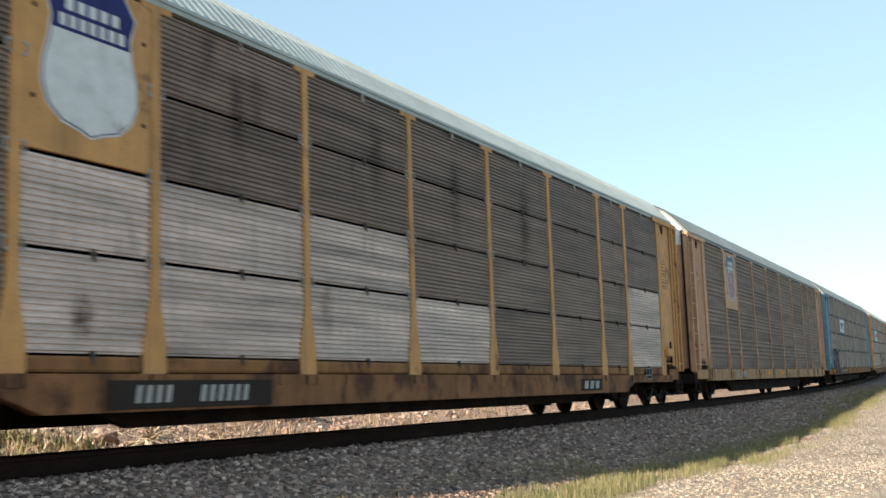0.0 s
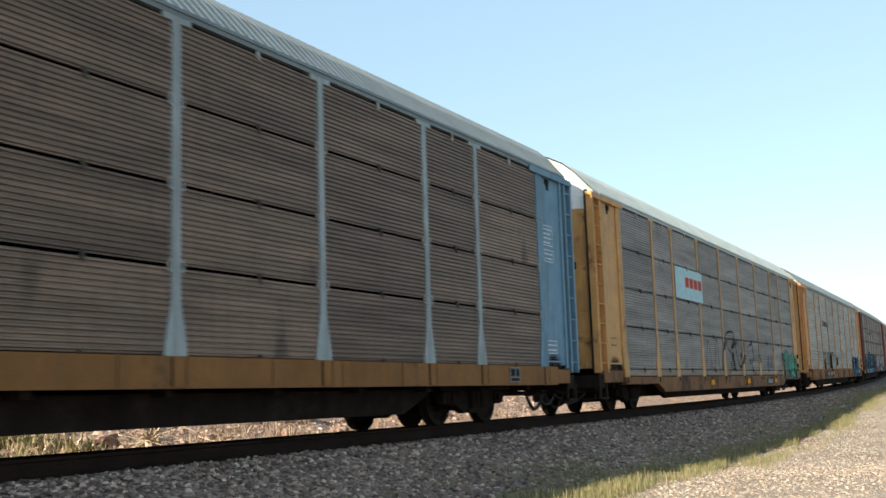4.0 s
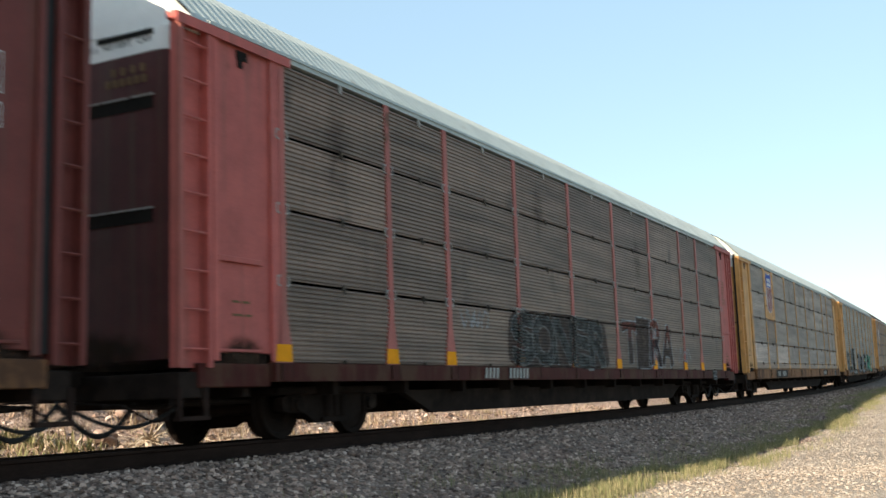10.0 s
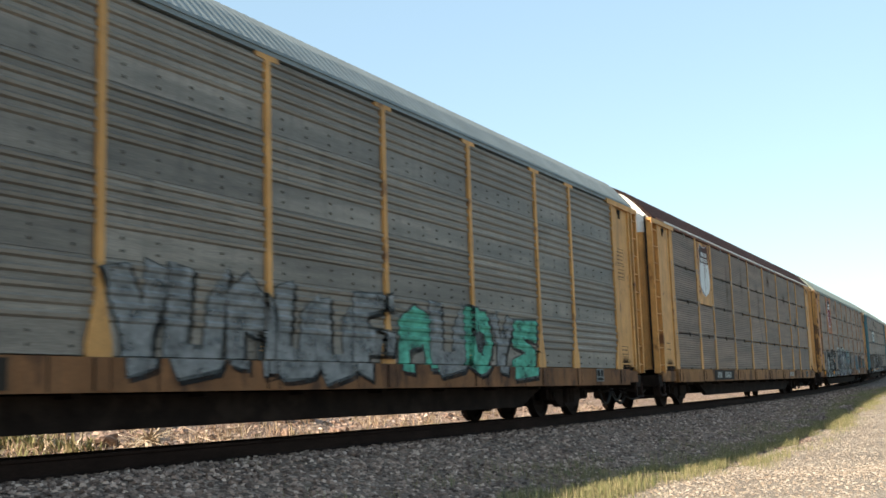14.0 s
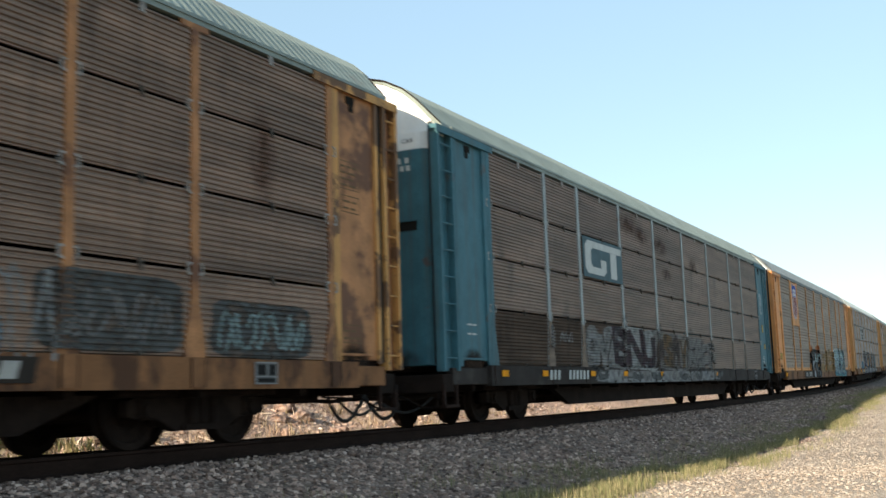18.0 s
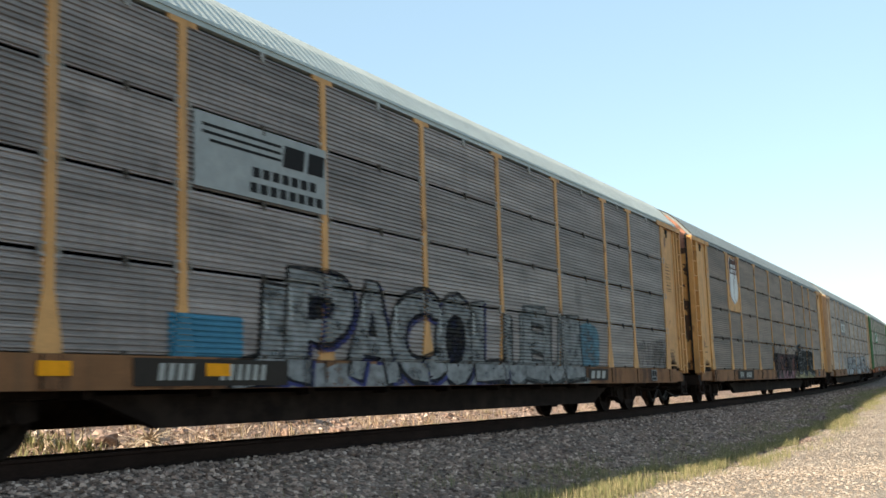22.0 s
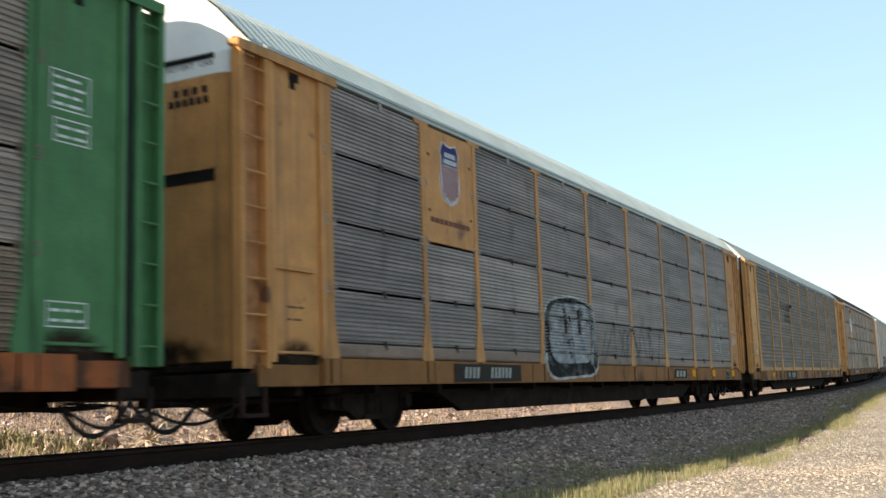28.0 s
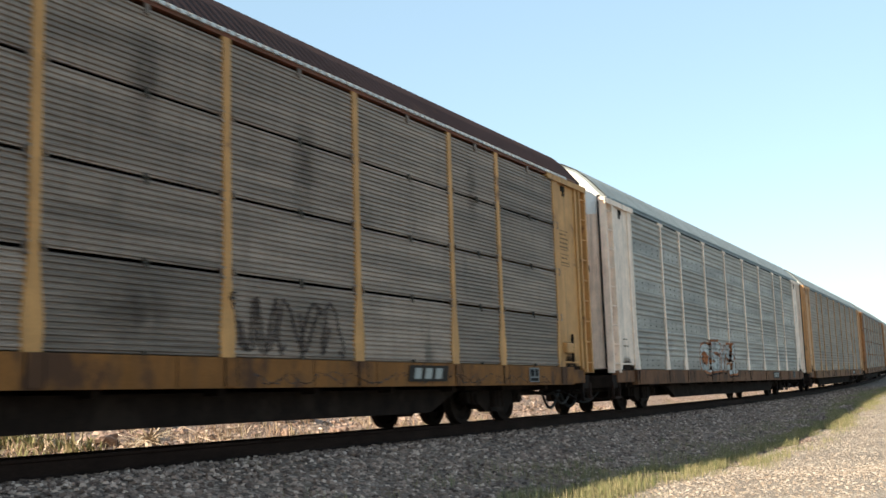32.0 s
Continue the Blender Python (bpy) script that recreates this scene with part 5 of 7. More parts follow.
# ---- ground ----


LEVELS = ((-40, -0.86), (8, -0.86), (14, -0.80), (20.3, -0.935), (25.7, -0.905), (30.5, -0.81), (36, -0.64), (42.4, -0.44), (48.6, -0.26), (59, -0.19), (110, -0.19))


def gravel_level(x):
    """The gravel road beside the track, over the rails: it dips, then rises along the line."""
    if x <= LEVELS[0][0]:
        return LEVELS[0][1]
    for (xa, za), (xb, zb) in zip(LEVELS, LEVELS[1:]):
        if x <= xb:
            f = (x - xa) / (xb - xa)
            return za + (zb - za) * f * f * (3 - 2 * f)
    return LEVELS[-1][1]


def ground_z(x, y):
    d = y - mid(x)
    low, base = gravel_level(x), climb(x)
    lean = NEAR_DROP + (FAR_DROP - NEAR_DROP) * min(max(d + 0.75, 0) / 1.5, 1)
    if d < 0:
        d = -d
        if d <= 1.75:
            return base - 0.212 - lean
        if d < 4.35:
            f = (d - 1.75) / 2.6
            return base - 0.212 - lean * (1 - f) + (low + 0.185) * (f + 0.10 * math.sin(math.pi * f))
        return base + low + 0.03 * math.sin(x * 0.35 + y) * min((d - 4.35) / 3, 1)
    if d <= 1.75:
        return base - 0.212 - lean
    if d < 3.6:
        return base - 0.212 - lean - 0.30 * (d - 1.75) / 1.85
    far = min((d - 3.6) / 9.0, 1.0)
    bump = 0.30 * noise.noise((x * 0.33, y * 0.33, 0.0)) + 0.12 * noise.noise((x * 1.1, y * 1.1, 5.0))
    return base - 0.59 + 1.75 * far * far * (3 - 2 * far) + bump * min((d - 3.6) / 1.5, 1) * (1 if d < 60 else 0.3)


def graded(stops):
    out = []
    for (a, step), (b, _) in zip(stops, stops[1:]):
        n = max(1, round((b - a) / step))
        out += [a + (b - a) * i / n for i in range(n)]
    return out + [stops[-1][0]]


GX = graded([(-2500, 500), (-600, 60), (-60, 8), (-4, 0.6), (60, 1.5), (130, 10), (700, 100), (2500, 0)])
GY = graded([(-2500, 500), (-300, 40), (-20, 2), (2, 0.3), (13, 0.6), (26, 4), (60, 40), (400, 350), (2500, 0)])


def earth_material(name, a, b, c, size, bump, rough=0.95, grass=None):
    """Loose stony or grassy ground: cells of stones in several tones."""
    m = bpy.data.materials.new(name)
    m.use_nodes = True
    t = m.node_tree
    n, link = t.nodes, t.links.new
    bs = n["Principled BSDF"]
    bs.inputs["Roughness"].default_value = rough
    co = n.new("ShaderNodeTexCoord")
    vo = n.new("ShaderNodeTexVoronoi")
    vo.inputs["Scale"].default_value = size
    link(co.outputs["Object"], vo.inputs["Vector"])
    sep = n.new("ShaderNodeSeparateColor")
    link(vo.outputs["Color"], sep.inputs[0])
    cr = n.new("ShaderNodeValToRGB")
    cr.color_ramp.elements[0].color, cr.color_ramp.elements[1].color = (*a, 1), (*c, 1)
    mid = cr.color_ramp.elements.new(0.55)
    mid.color = (*b, 1)
    link(sep.outputs[0], cr.inputs[0])
    nz = n.new("ShaderNodeTexNoise")
    nz.inputs["Scale"].default_value, nz.inputs["Detail"].default_value = 0.7, 6
    link(co.outputs["Object"], nz.inputs["Vector"])
    rg = n.new("ShaderNodeMapRange")
    rg.inputs[1].default_value, rg.inputs[2].default_value, rg.inputs[3].default_value, rg.inputs[4].default_value = 0.3, 0.7, 0.72, 1.22
    link(nz.outputs["Fac"], rg.inputs[0])
    mx = n.new("ShaderNodeMix")
    mx.data_type, mx.blend_type = "RGBA", "MULTIPLY"
    mx.inputs[0].default_value = 1
    link(cr.outputs[0], mx.inputs[6])
    cc = n.new("ShaderNodeCombineColor")
    for i in range(3):
        link(rg.outputs[0], cc.inputs[i])
    link(cc.outputs[0], mx.inputs[7])
    link(mx.outputs[2], bs.inputs["Base Color"])
    bp = n.new("ShaderNodeBump")
    bp.inputs["Strength"].default_value, bp.inputs["Distance"].default_value = bump, 0.04
    link(vo.outputs["Distance"], bp.inputs["Height"])
    bp.invert = True
    link(bp.outputs[0], bs.inputs["Normal"])
    return m


BALLAST = earth_material("ballast", (0.082, 0.052, 0.040), (0.182, 0.122, 0.094), (0.37, 0.268, 0.21), 24, 1.0)
ROAD = earth_material("tan_gravel", (0.24, 0.18, 0.135), (0.37, 0.285, 0.215), (0.52, 0.43, 0.34), 38, 0.6)
# added dark ground out of view behind the camera, to cut bounced light
UNSEEN_DARK = earth_material("unseen_dark_ground", (0.035, 0.04, 0.018), (0.06, 0.06, 0.03), (0.10, 0.085, 0.05), 7, 1.0)
WEEDY = earth_material("weedy_soil", (0.12, 0.10, 0.06), (0.23, 0.195, 0.11), (0.36, 0.30, 0.20), 18, 0.6)
FIELD = earth_material("dry_field", (0.15, 0.09, 0.062), (0.38, 0.25, 0.185), (0.60, 0.44, 0.35), 30, 1.0)


def verge_edge(x):
    """Where the gravel road meets the weeds at the foot of the ballast."""
    return mid(x) - 4.93 + 0.42 * (gravel_level(x) + 0.86) + 0.10 * math.sin(x * 0.9) + 0.05 * math.sin(x * 2.3)


def build_ground():
    verts = [(x, y + swerve(x), ground_z(x, y + swerve(x))) for x in GX for y in GY]
    ny = len(GY)
    faces, slots = [], []
    for i in range(len(GX) - 1):
        for j in range(ny - 1):
            faces.append((i * ny + j, (i + 1) * ny + j, (i + 1) * ny + j + 1, i * ny + j + 1))
            y, x = (GY[j] + GY[j + 1]) / 2, (GX[i] + GX[i + 1]) / 2
            edge = verge_edge(x) - swerve(x)
            # slot 4 is the added dark ground, never in view
            slots.append(4 if y < -2.2 else 1 if y < edge else 3 if y < edge + 0.35 and x > -4 and noise.noise((x * 0.4, y, 7.0)) > -0.05 else 0 if y < MID + 3.3 else 2)
    me = bpy.data.meshes.new("ground")
    me.from_pydata(verts, [], faces)
    for m in (BALLAST, ROAD, FIELD, WEEDY, UNSEEN_DARK):
        me.materials.append(m)
    me.polygons.foreach_set("material_index", slots)
    me.polygons.foreach_set("use_smooth", [True] * len(faces))
    ob = new("ground", me)
    return tagged(ob, "grey ballast bank, tan gravel road and dry grassy ground", "ground", kind="structure")


build_ground()


def rail_mesh():
    """Flat-bottomed rail: foot, web and crowned head."""
    bm = bmesh.new()
    pts = [(-0.076, -0.215), (0.076, -0.215), (0.076, -0.200), (0.012, -0.172), (0.010, -0.048), (0.036, -0.034), (0.037, -0.006), (0.026, 0.0), (-0.026, 0.0), (-0.037, -0.006), (-0.036, -0.034),
           (-0.010, -0.048), (-0.012, -0.172), (-0.076, -0.200)]
    rings = [[bm.verts.new((x, y + swerve(x), z + climb(x))) for y, z in pts] for x in RAIL_STEPS]
    for a, b in zip(rings, rings[1:]):
        for k in range(len(pts)):
            j = (k + 1) % len(pts)
            bm.faces.new((a[j], a[k], b[k], b[j]))
    bm.faces.new(rings[0]), bm.faces.new(rings[-1][::-1])
    return bm


RAIL_STEPS = graded([(-700, 350), (0, 4), (120, 340), (800, 0)])
for y in (-0.7525, 0.7525):
    rail = part("rail", shared("rail", rail_mesh), RAIL, None, at=(0, MID + y, -NEAR_DROP if y < 0 else -FAR_DROP))
    tagged(rail, "long rusty steel rail on the ballast bed", "rail", "rails of the track", "structure")

# ---- loose stones, weeds and brush ----


def stone_pool(seed, n=14):
    """Angular stones as small vertex and face sets."""
    rng = random.Random(seed)
    base = [(-1, -1, 0), (1, -1, 0), (1, 1, 0), (-1, 1, 0), (-0.75, -0.6, 1), (0.7, -0.75, 1), (0.6, 0.7, 1), (-0.65, 0.75, 1)]
    quads = [(4, 5, 6, 7), (0, 1, 5, 4), (1, 2, 6, 5), (2, 3, 7, 6), (3, 0, 4, 7)]
    return [([tuple(c * rng.uniform(0.65, 1.2) for c in v) for v in base], quads) for _ in range(n)]


def scatter(name, places, material, label, category, seed):
    """Many small stones joined in one mesh."""
    rng = random.Random(seed)
    pool = stone_pool(seed)
    verts, faces = [], []
    for x, y, z, s in places:
        pts, quads = pool[rng.randrange(len(pool))]
        a, tilt = rng.uniform(0, 6.283), rng.uniform(-0.5, 0.5)
        ca, sa, h = math.cos(a), math.sin(a), rng.uniform(0.5, 1.0)
        b = len(verts)
        for px, py, pz in pts:
            qx, qy, qz = px * s, py * s * 0.8, pz * s * h
            qz += tilt * qx
            verts.append((x + ca * qx - sa * qy, y + sa * qx + ca * qy, z + qz - 0.25 * s))
        faces += [tuple(b + i for i in q) for q in quads]
    me = bpy.data.meshes.new(name)
    me.from_pydata(verts, [], faces)
    me.materials.append(material)
    return tagged(new(name, me), label, category, kind="stuff")


def island_material(name, stops, rough=0.9):
    m = bpy.data.materials.new(name)
    m.use_nodes = True
    n, link = m.node_tree.nodes, m.node_tree.links.new
    bs = n["Principled BSDF"]
    bs.inputs["Roughness"].default_value = rough
    geo, cr = n.new("ShaderNodeNewGeometry"), n.new("ShaderNodeValToRGB")
    els = cr.color_ramp.elements
    els[0].color, els[1].color = (*stops[0], 1), (*stops[-1], 1)
    for i, c in enumerate(stops[1:-1]):
        els.new((i + 1) / (len(stops) - 1)).color = (*c, 1)
    link(geo.outputs["Random Per Island"], cr.inputs[0])
    nz, mx = n.new("ShaderNodeTexNoise"), n.new("ShaderNodeMix")
    nz.inputs["Scale"].default_value = 60
    mx.data_type, mx.blend_type = "RGBA", "OVERLAY"
    mx.inputs[0].default_value = 0.35
    co = n.new("ShaderNodeTexCoord")
    link(co.outputs["Object"], nz.inputs["Vector"])
    link(cr.outputs[0], mx.inputs[6]), link(nz.outputs["Fac"], mx.inputs[7])
    link(mx.outputs[2], bs.inputs["Base Color"])
    return m


STONE = island_material("ballast_stone", ((0.064, 0.040, 0.032), (0.145, 0.094, 0.073), (0.235, 0.155, 0.122), (0.345, 0.235, 0.185), (0.58, 0.43, 0.35)))
PEBBLE = island_material("tan_pebble", ((0.25, 0.18, 0.13), (0.36, 0.275, 0.21), (0.44, 0.355, 0.28), (0.56, 0.48, 0.40)))
WEED = island_material("green_weed", ((0.085, 0.10, 0.035), (0.16, 0.165, 0.065), (0.26, 0.225, 0.11), (0.36, 0.29, 0.17)))
STRAW = island_material("dry_grass", ((0.09, 0.055, 0.03), (0.30, 0.195, 0.13), (0.52, 0.36, 0.25), (0.22, 0.185, 0.09), (0.70, 0.56, 0.44)))
WOOD = island_material("dead_wood", ((0.16, 0.10, 0.07), (0.36, 0.26, 0.19), (0.52, 0.42, 0.33)))
BLEACHED = island_material("bleached_leaf", ((0.30, 0.22, 0.15), (0.50, 0.41, 0.31), (0.68, 0.59, 0.49)))
ROCK = surface("bank_rock", (0.36, 0.25, 0.20), 0.9, 0, 2.5, 0.3, 0.6, 18)


def places_in(rng, n, x0, x1, side, size, power=1.7):
    out = []
    for _ in range(n):
        x = x0 + (x1 - x0) * rng.random() ** power
        y = side(x, rng)
        out.append((x, y, ground_z(x, y), size * rng.uniform(0.55, 1.35)))
    return out


rng = random.Random(11)
scatter("ballast_stones", places_in(rng, 30000, 5.0, 75.0, lambda x, r: r.uniform(verge_edge(x) + 0.1, mid(x) - 0.85), 0.032), STONE, "crushed grey ballast stones on the bank", "ballast", 3)
scatter("gravel_pebbles", places_in(rng, 30000, 9.0, 85.0, lambda x, r: verge_edge(x) + 0.25 - r.random() ** 1.2 * (2.0 + x * 0.16), 0.017), PEBBLE, "loose tan gravel on the road", "gravel", 5)


def blades(name, places, material, label, category, seed, spread=0.5, wide=1.0):
    """Grass in tapering bent blades, joined in one mesh."""
    rng = random.Random(seed)
    verts, faces = [], []
    for x, y, z, h in places:
        a, lean = rng.uniform(0, 6.283), rng.uniform(0.05, spread)
        dx, dy, w = math.cos(a), math.sin(a), h * wide * rng.uniform(0.014, 0.030)
        b = len(verts)
        for f, k in ((0.0, 1.0), (0.5, 0.75), (0.82, 0.45)):
            off, up = lean * h * f * f, h * f * (1 - 0.15 * lean * f)
            verts.append((x + dx * off - dy * w * k, y + dy * off + dx * w * k, z + up))
            verts.append((x + dx * off + dy * w * k, y + dy * off - dx * w * k, z + up))
        verts.append((x + dx * lean * h, y + dy * lean * h, z + h * (1 - 0.2 * lean)))
        faces += [(b, b + 1, b + 3, b + 2), (b + 2, b + 3, b + 5, b + 4), (b + 4, b + 5, b + 6)]
    me = bpy.data.meshes.new(name)
    me.from_pydata(verts, [], faces)
    me.materials.append(material)
    return tagged(new(name, me), label, category, kind="stuff")


def tufts(rng, n, x0, x1, side, h, per, r, power=1.5):
    out = []
    for _ in range(n):
        x = x0 + (x1 - x0) * rng.random() ** power
        y = side(x, rng)
        k = rng.uniform(0.5, 1.2)
        for _ in range(per):
            px, py = x + rng.gauss(0, r), y + rng.gauss(0, r)
            out.append((px, py, ground_z(px, py) - 0.01, h * k * rng.uniform(0.5, 1.25)))
    return out


def patchy(places):
    """Thin out the weeds where the soil is bare."""
    return [p for p in places if noise.noise((p[0] * 0.42, p[1] * 1.6, 2.0)) + 0.35 * noise.noise((p[0] * 1.9, p[1] * 3, 4.0)) > -0.09]


blades("verge_weeds", patchy(tufts(rng, 3000, 9.0, 90.0, lambda x, r: verge_edge(x) + 0.05 + r.gauss(0.20, 0.30), 0.15, 24, 0.14)), WEED, "yellow-green weeds along the gravel's edge", "weeds", 7)
blades("ballast_weeds", patchy(tufts(rng, 4200, 9.0, 70.0, lambda x, r: verge_edge(x) + 0.2 + abs(r.gauss(0.2, 0.7)), 0.12, 14, 0.2)), WEED, "sparse green weeds on the foot of the ballast", "weeds", 8)
blades("bank_grass", tufts(rng, 1900, 6.0, 120.0, lambda x, r: mid(x) + 3.4 + r.random() ** 1.3 * 10, 0.15, 12, 0.16, 1.9), STRAW, "dry yellow grass on the far bank", "grass", 9, 1.3, 2.4)


def brush():
    """Dead stalks heaped on the bank, and a splayed dry stump."""
    bm = bmesh.new()
    r = random.Random(21)
    for _ in range(120):
        x, y = r.uniform(9.0, 22.0), MID + r.uniform(4.0, 7.6)
        a, t, ln = r.uniform(0, 6.283), r.uniform(0.0, 0.35), r.uniform(0.25, 0.8)
        z = ground_z(x, y) + 0.08
        rod(bm, (x, y, z), (x + ln * math.cos(a) * math.cos(t), y + ln * math.sin(a) * math.cos(t), z + ln * math.sin(t)), r.uniform(0.006, 0.016), 5)
    me = bpy.data.meshes.new("dead_brush")
    bm.to_mesh(me), bm.free()
    me.materials.append(WOOD)
    tagged(new("dead_brush", me), "heaped dead sticks and brush on the bank", "brush", kind="stuff")


brush()


def rock(x, y, s, seed):
    bm = bmesh.new()
    bmesh.ops.create_icosphere(bm, subdivisions=4, radius=1.0)
    for v in bm.verts:
        q = v.co * 1.5 + Vector((seed * 3.1, 0, 0))
        k = 1 + 0.7 * noise.noise(q) + 0.2 * abs(noise.noise(q * 3.0)) + 0.07 * noise.noise(q * 9.0)
        v.co = Vector((v.co.x * s * 1.3 * k, v.co.y * s * k, v.co.z * s * 0.75 * k))
    ob = part("boulder", bm, ROCK, None, at=(x, y, ground_z(x, y) + s * 0.25))
    return tagged(ob, "pinkish weathered boulder lying on the dry bank", "rock", "boulders on the bank")


rr = random.Random(4)
for i in range(16):
    rock(9.0 + 16 * rr.random() ** 1.4, MID + rr.uniform(5.4, 8.6), rr.uniform(0.10, 0.24), i)


def stump(x, y):
    """A dry yucca with hanging, splayed leaves."""
    r = random.Random(31)
    ob = new("dry_yucca")
    ob.location = (x, y, ground_z(x, y))
    part("trunk", rod(bmesh.new(), (0, 0, -0.1), (0.03, 0, 0.38), 0.07, 9), WOOD, ob)
    for i in range(34):
        a, up, ln = r.uniform(0, 6.283), r.uniform(-0.6, 0.8), r.uniform(0.4, 0.75)
        bm = bmesh.new()
        d = Vector((math.cos(a) * math.cos(up), math.sin(a) * math.cos(up), math.sin(up)))
        s = d.cross(Vector((0, 0, 1))).normalized() * 0.022
        p = Vector((0.03, 0, 0.36))
        pts = [p - s, p + s, p + d * ln * 0.6 + s, p + d * ln * 0.6 - s, p + d * ln + Vector((0, 0, -0.12))]
        v = [bm.verts.new(q) for q in pts] + [bm.verts.new(q + Vector((0, 0, -0.008))) for q in pts[:4]]
        for q in ((0, 1, 2, 3), (3, 2, 4), (5, 8, 7, 6), (0, 5, 6, 1), (1, 6, 7, 2), (3, 8, 5, 0), (8, 3, 4), (2, 7, 4), (7, 8, 4)):
            bm.faces.new([v[k] for k in q])
        part("leaf", bm, BLEACHED, ob)
    return tagged(ob, "dry splayed yucca with drooping straw leaves", "shrub")


stump(14.68, MID + 4.6)
RUBBLE = island_material("bank_rubble", ((0.06, 0.038, 0.026), (0.15, 0.095, 0.07), (0.33, 0.215, 0.165), (0.48, 0.34, 0.27), (0.66, 0.53, 0.45)))
scatter("bank_rubble", places_in(rng, 5000, 8.0, 45.0, lambda x, r: mid(x) + 3.3 + r.random() ** 1.2 * 6.0, 0.055), RUBBLE, "broken pinkish stones and clods on the dry bank", "rubble", 15)
blades("straw_clumps", tufts(rng, 270, 8.5, 34.0, lambda x, r: mid(x) + 3.7 + r.random() * 5.5, 0.30, 26, 0.16, 1.5), STRAW, "bent clumps of bleached straw on the far bank", "grass", 12, 1.7, 1.6)
blades("bank_shrubs", tufts(rng, 40, 9.4, 13.6, lambda x, r: MID + r.uniform(4.2, 7.0), 0.42, 40, 0.14, 1.0), WEED, "low green shrubs between the dry grass", "shrubs", 13, 1.2, 2.2)
blades("tall_stalks", tufts(rng, 46, 9.0, 15.0, lambda x, r: verge_edge(x) + r.uniform(-0.1, 0.5), 0.19, 5, 0.10, 1.0), WEED, "thin tall stalks at the gravel's edge", "weeds", 14, 0.4, 0.8)

# ---- the train, car by car, in order of passing ----
BADGE = ((("white", ([(0.05, 0.22), (0.11, 0.10), (0.50, 0.10), (0.57, 0.22), (0.57, 0.50), (0.43, 0.50), (0.43, 0.28), (0.23, 0.28), (0.19, 0.36), (0.19, 0.68), (0.23, 0.75),
                      (0.97, 0.75), (0.97, 0.92), (0.12, 0.92), (0.05, 0.80)], rect(0.68, 0.84, 0.08, 0.745))),))
STEED = ([(0.05, 0.86), (0.62, 0.86), (0.62, 0.82), (0.05, 0.82)], [(0.05, 0.76), (0.62, 0.76), (0.62, 0.72), (0.05, 0.72)], [(0.10, 0.66), (0.62, 0.66), (0.62, 0.62), (0.10, 0.62)],
         [(0.63, 0.56), (0.65, 0.88), (0.82, 0.88), (0.80, 0.56)], [(0.83, 0.56), (0.85, 0.88), (0.99, 0.88), (0.97, 0.56)])
WORDS = tuple(rect(0.40 + j * 0.075, 0.455 + j * 0.075, 0.30, 0.44) for j in range(7)) + tuple(rect(0.38 + j * 0.075, 0.435 + j * 0.075, 0.08, 0.22) for j in range(8))
LONGWORD = tuple(rect(0.03 + j * 0.12, 0.085 + j * 0.12, 0.2 if j else 0.15, 0.62 if j else 0.95) for j in range(8))
BLOCK_MARK = ([(0.03, 0.12), (0.03, 0.45), (0.16, 0.62), (0.10, 0.75), (0.10, 0.9), (0.42, 0.9), (0.47, 0.75), (0.40, 0.55), (0.36, 0.5), (0.42, 0.34), (0.40, 0.12)],)
TWO_LINES = tuple(rect(0.55 + j * 0.045, 0.585 + j * 0.045, 0.42, 0.55) for j in range(9)) + tuple(rect(0.55 + j * 0.045, 0.585 + j * 0.045, 0.22, 0.35) for j in range(8))

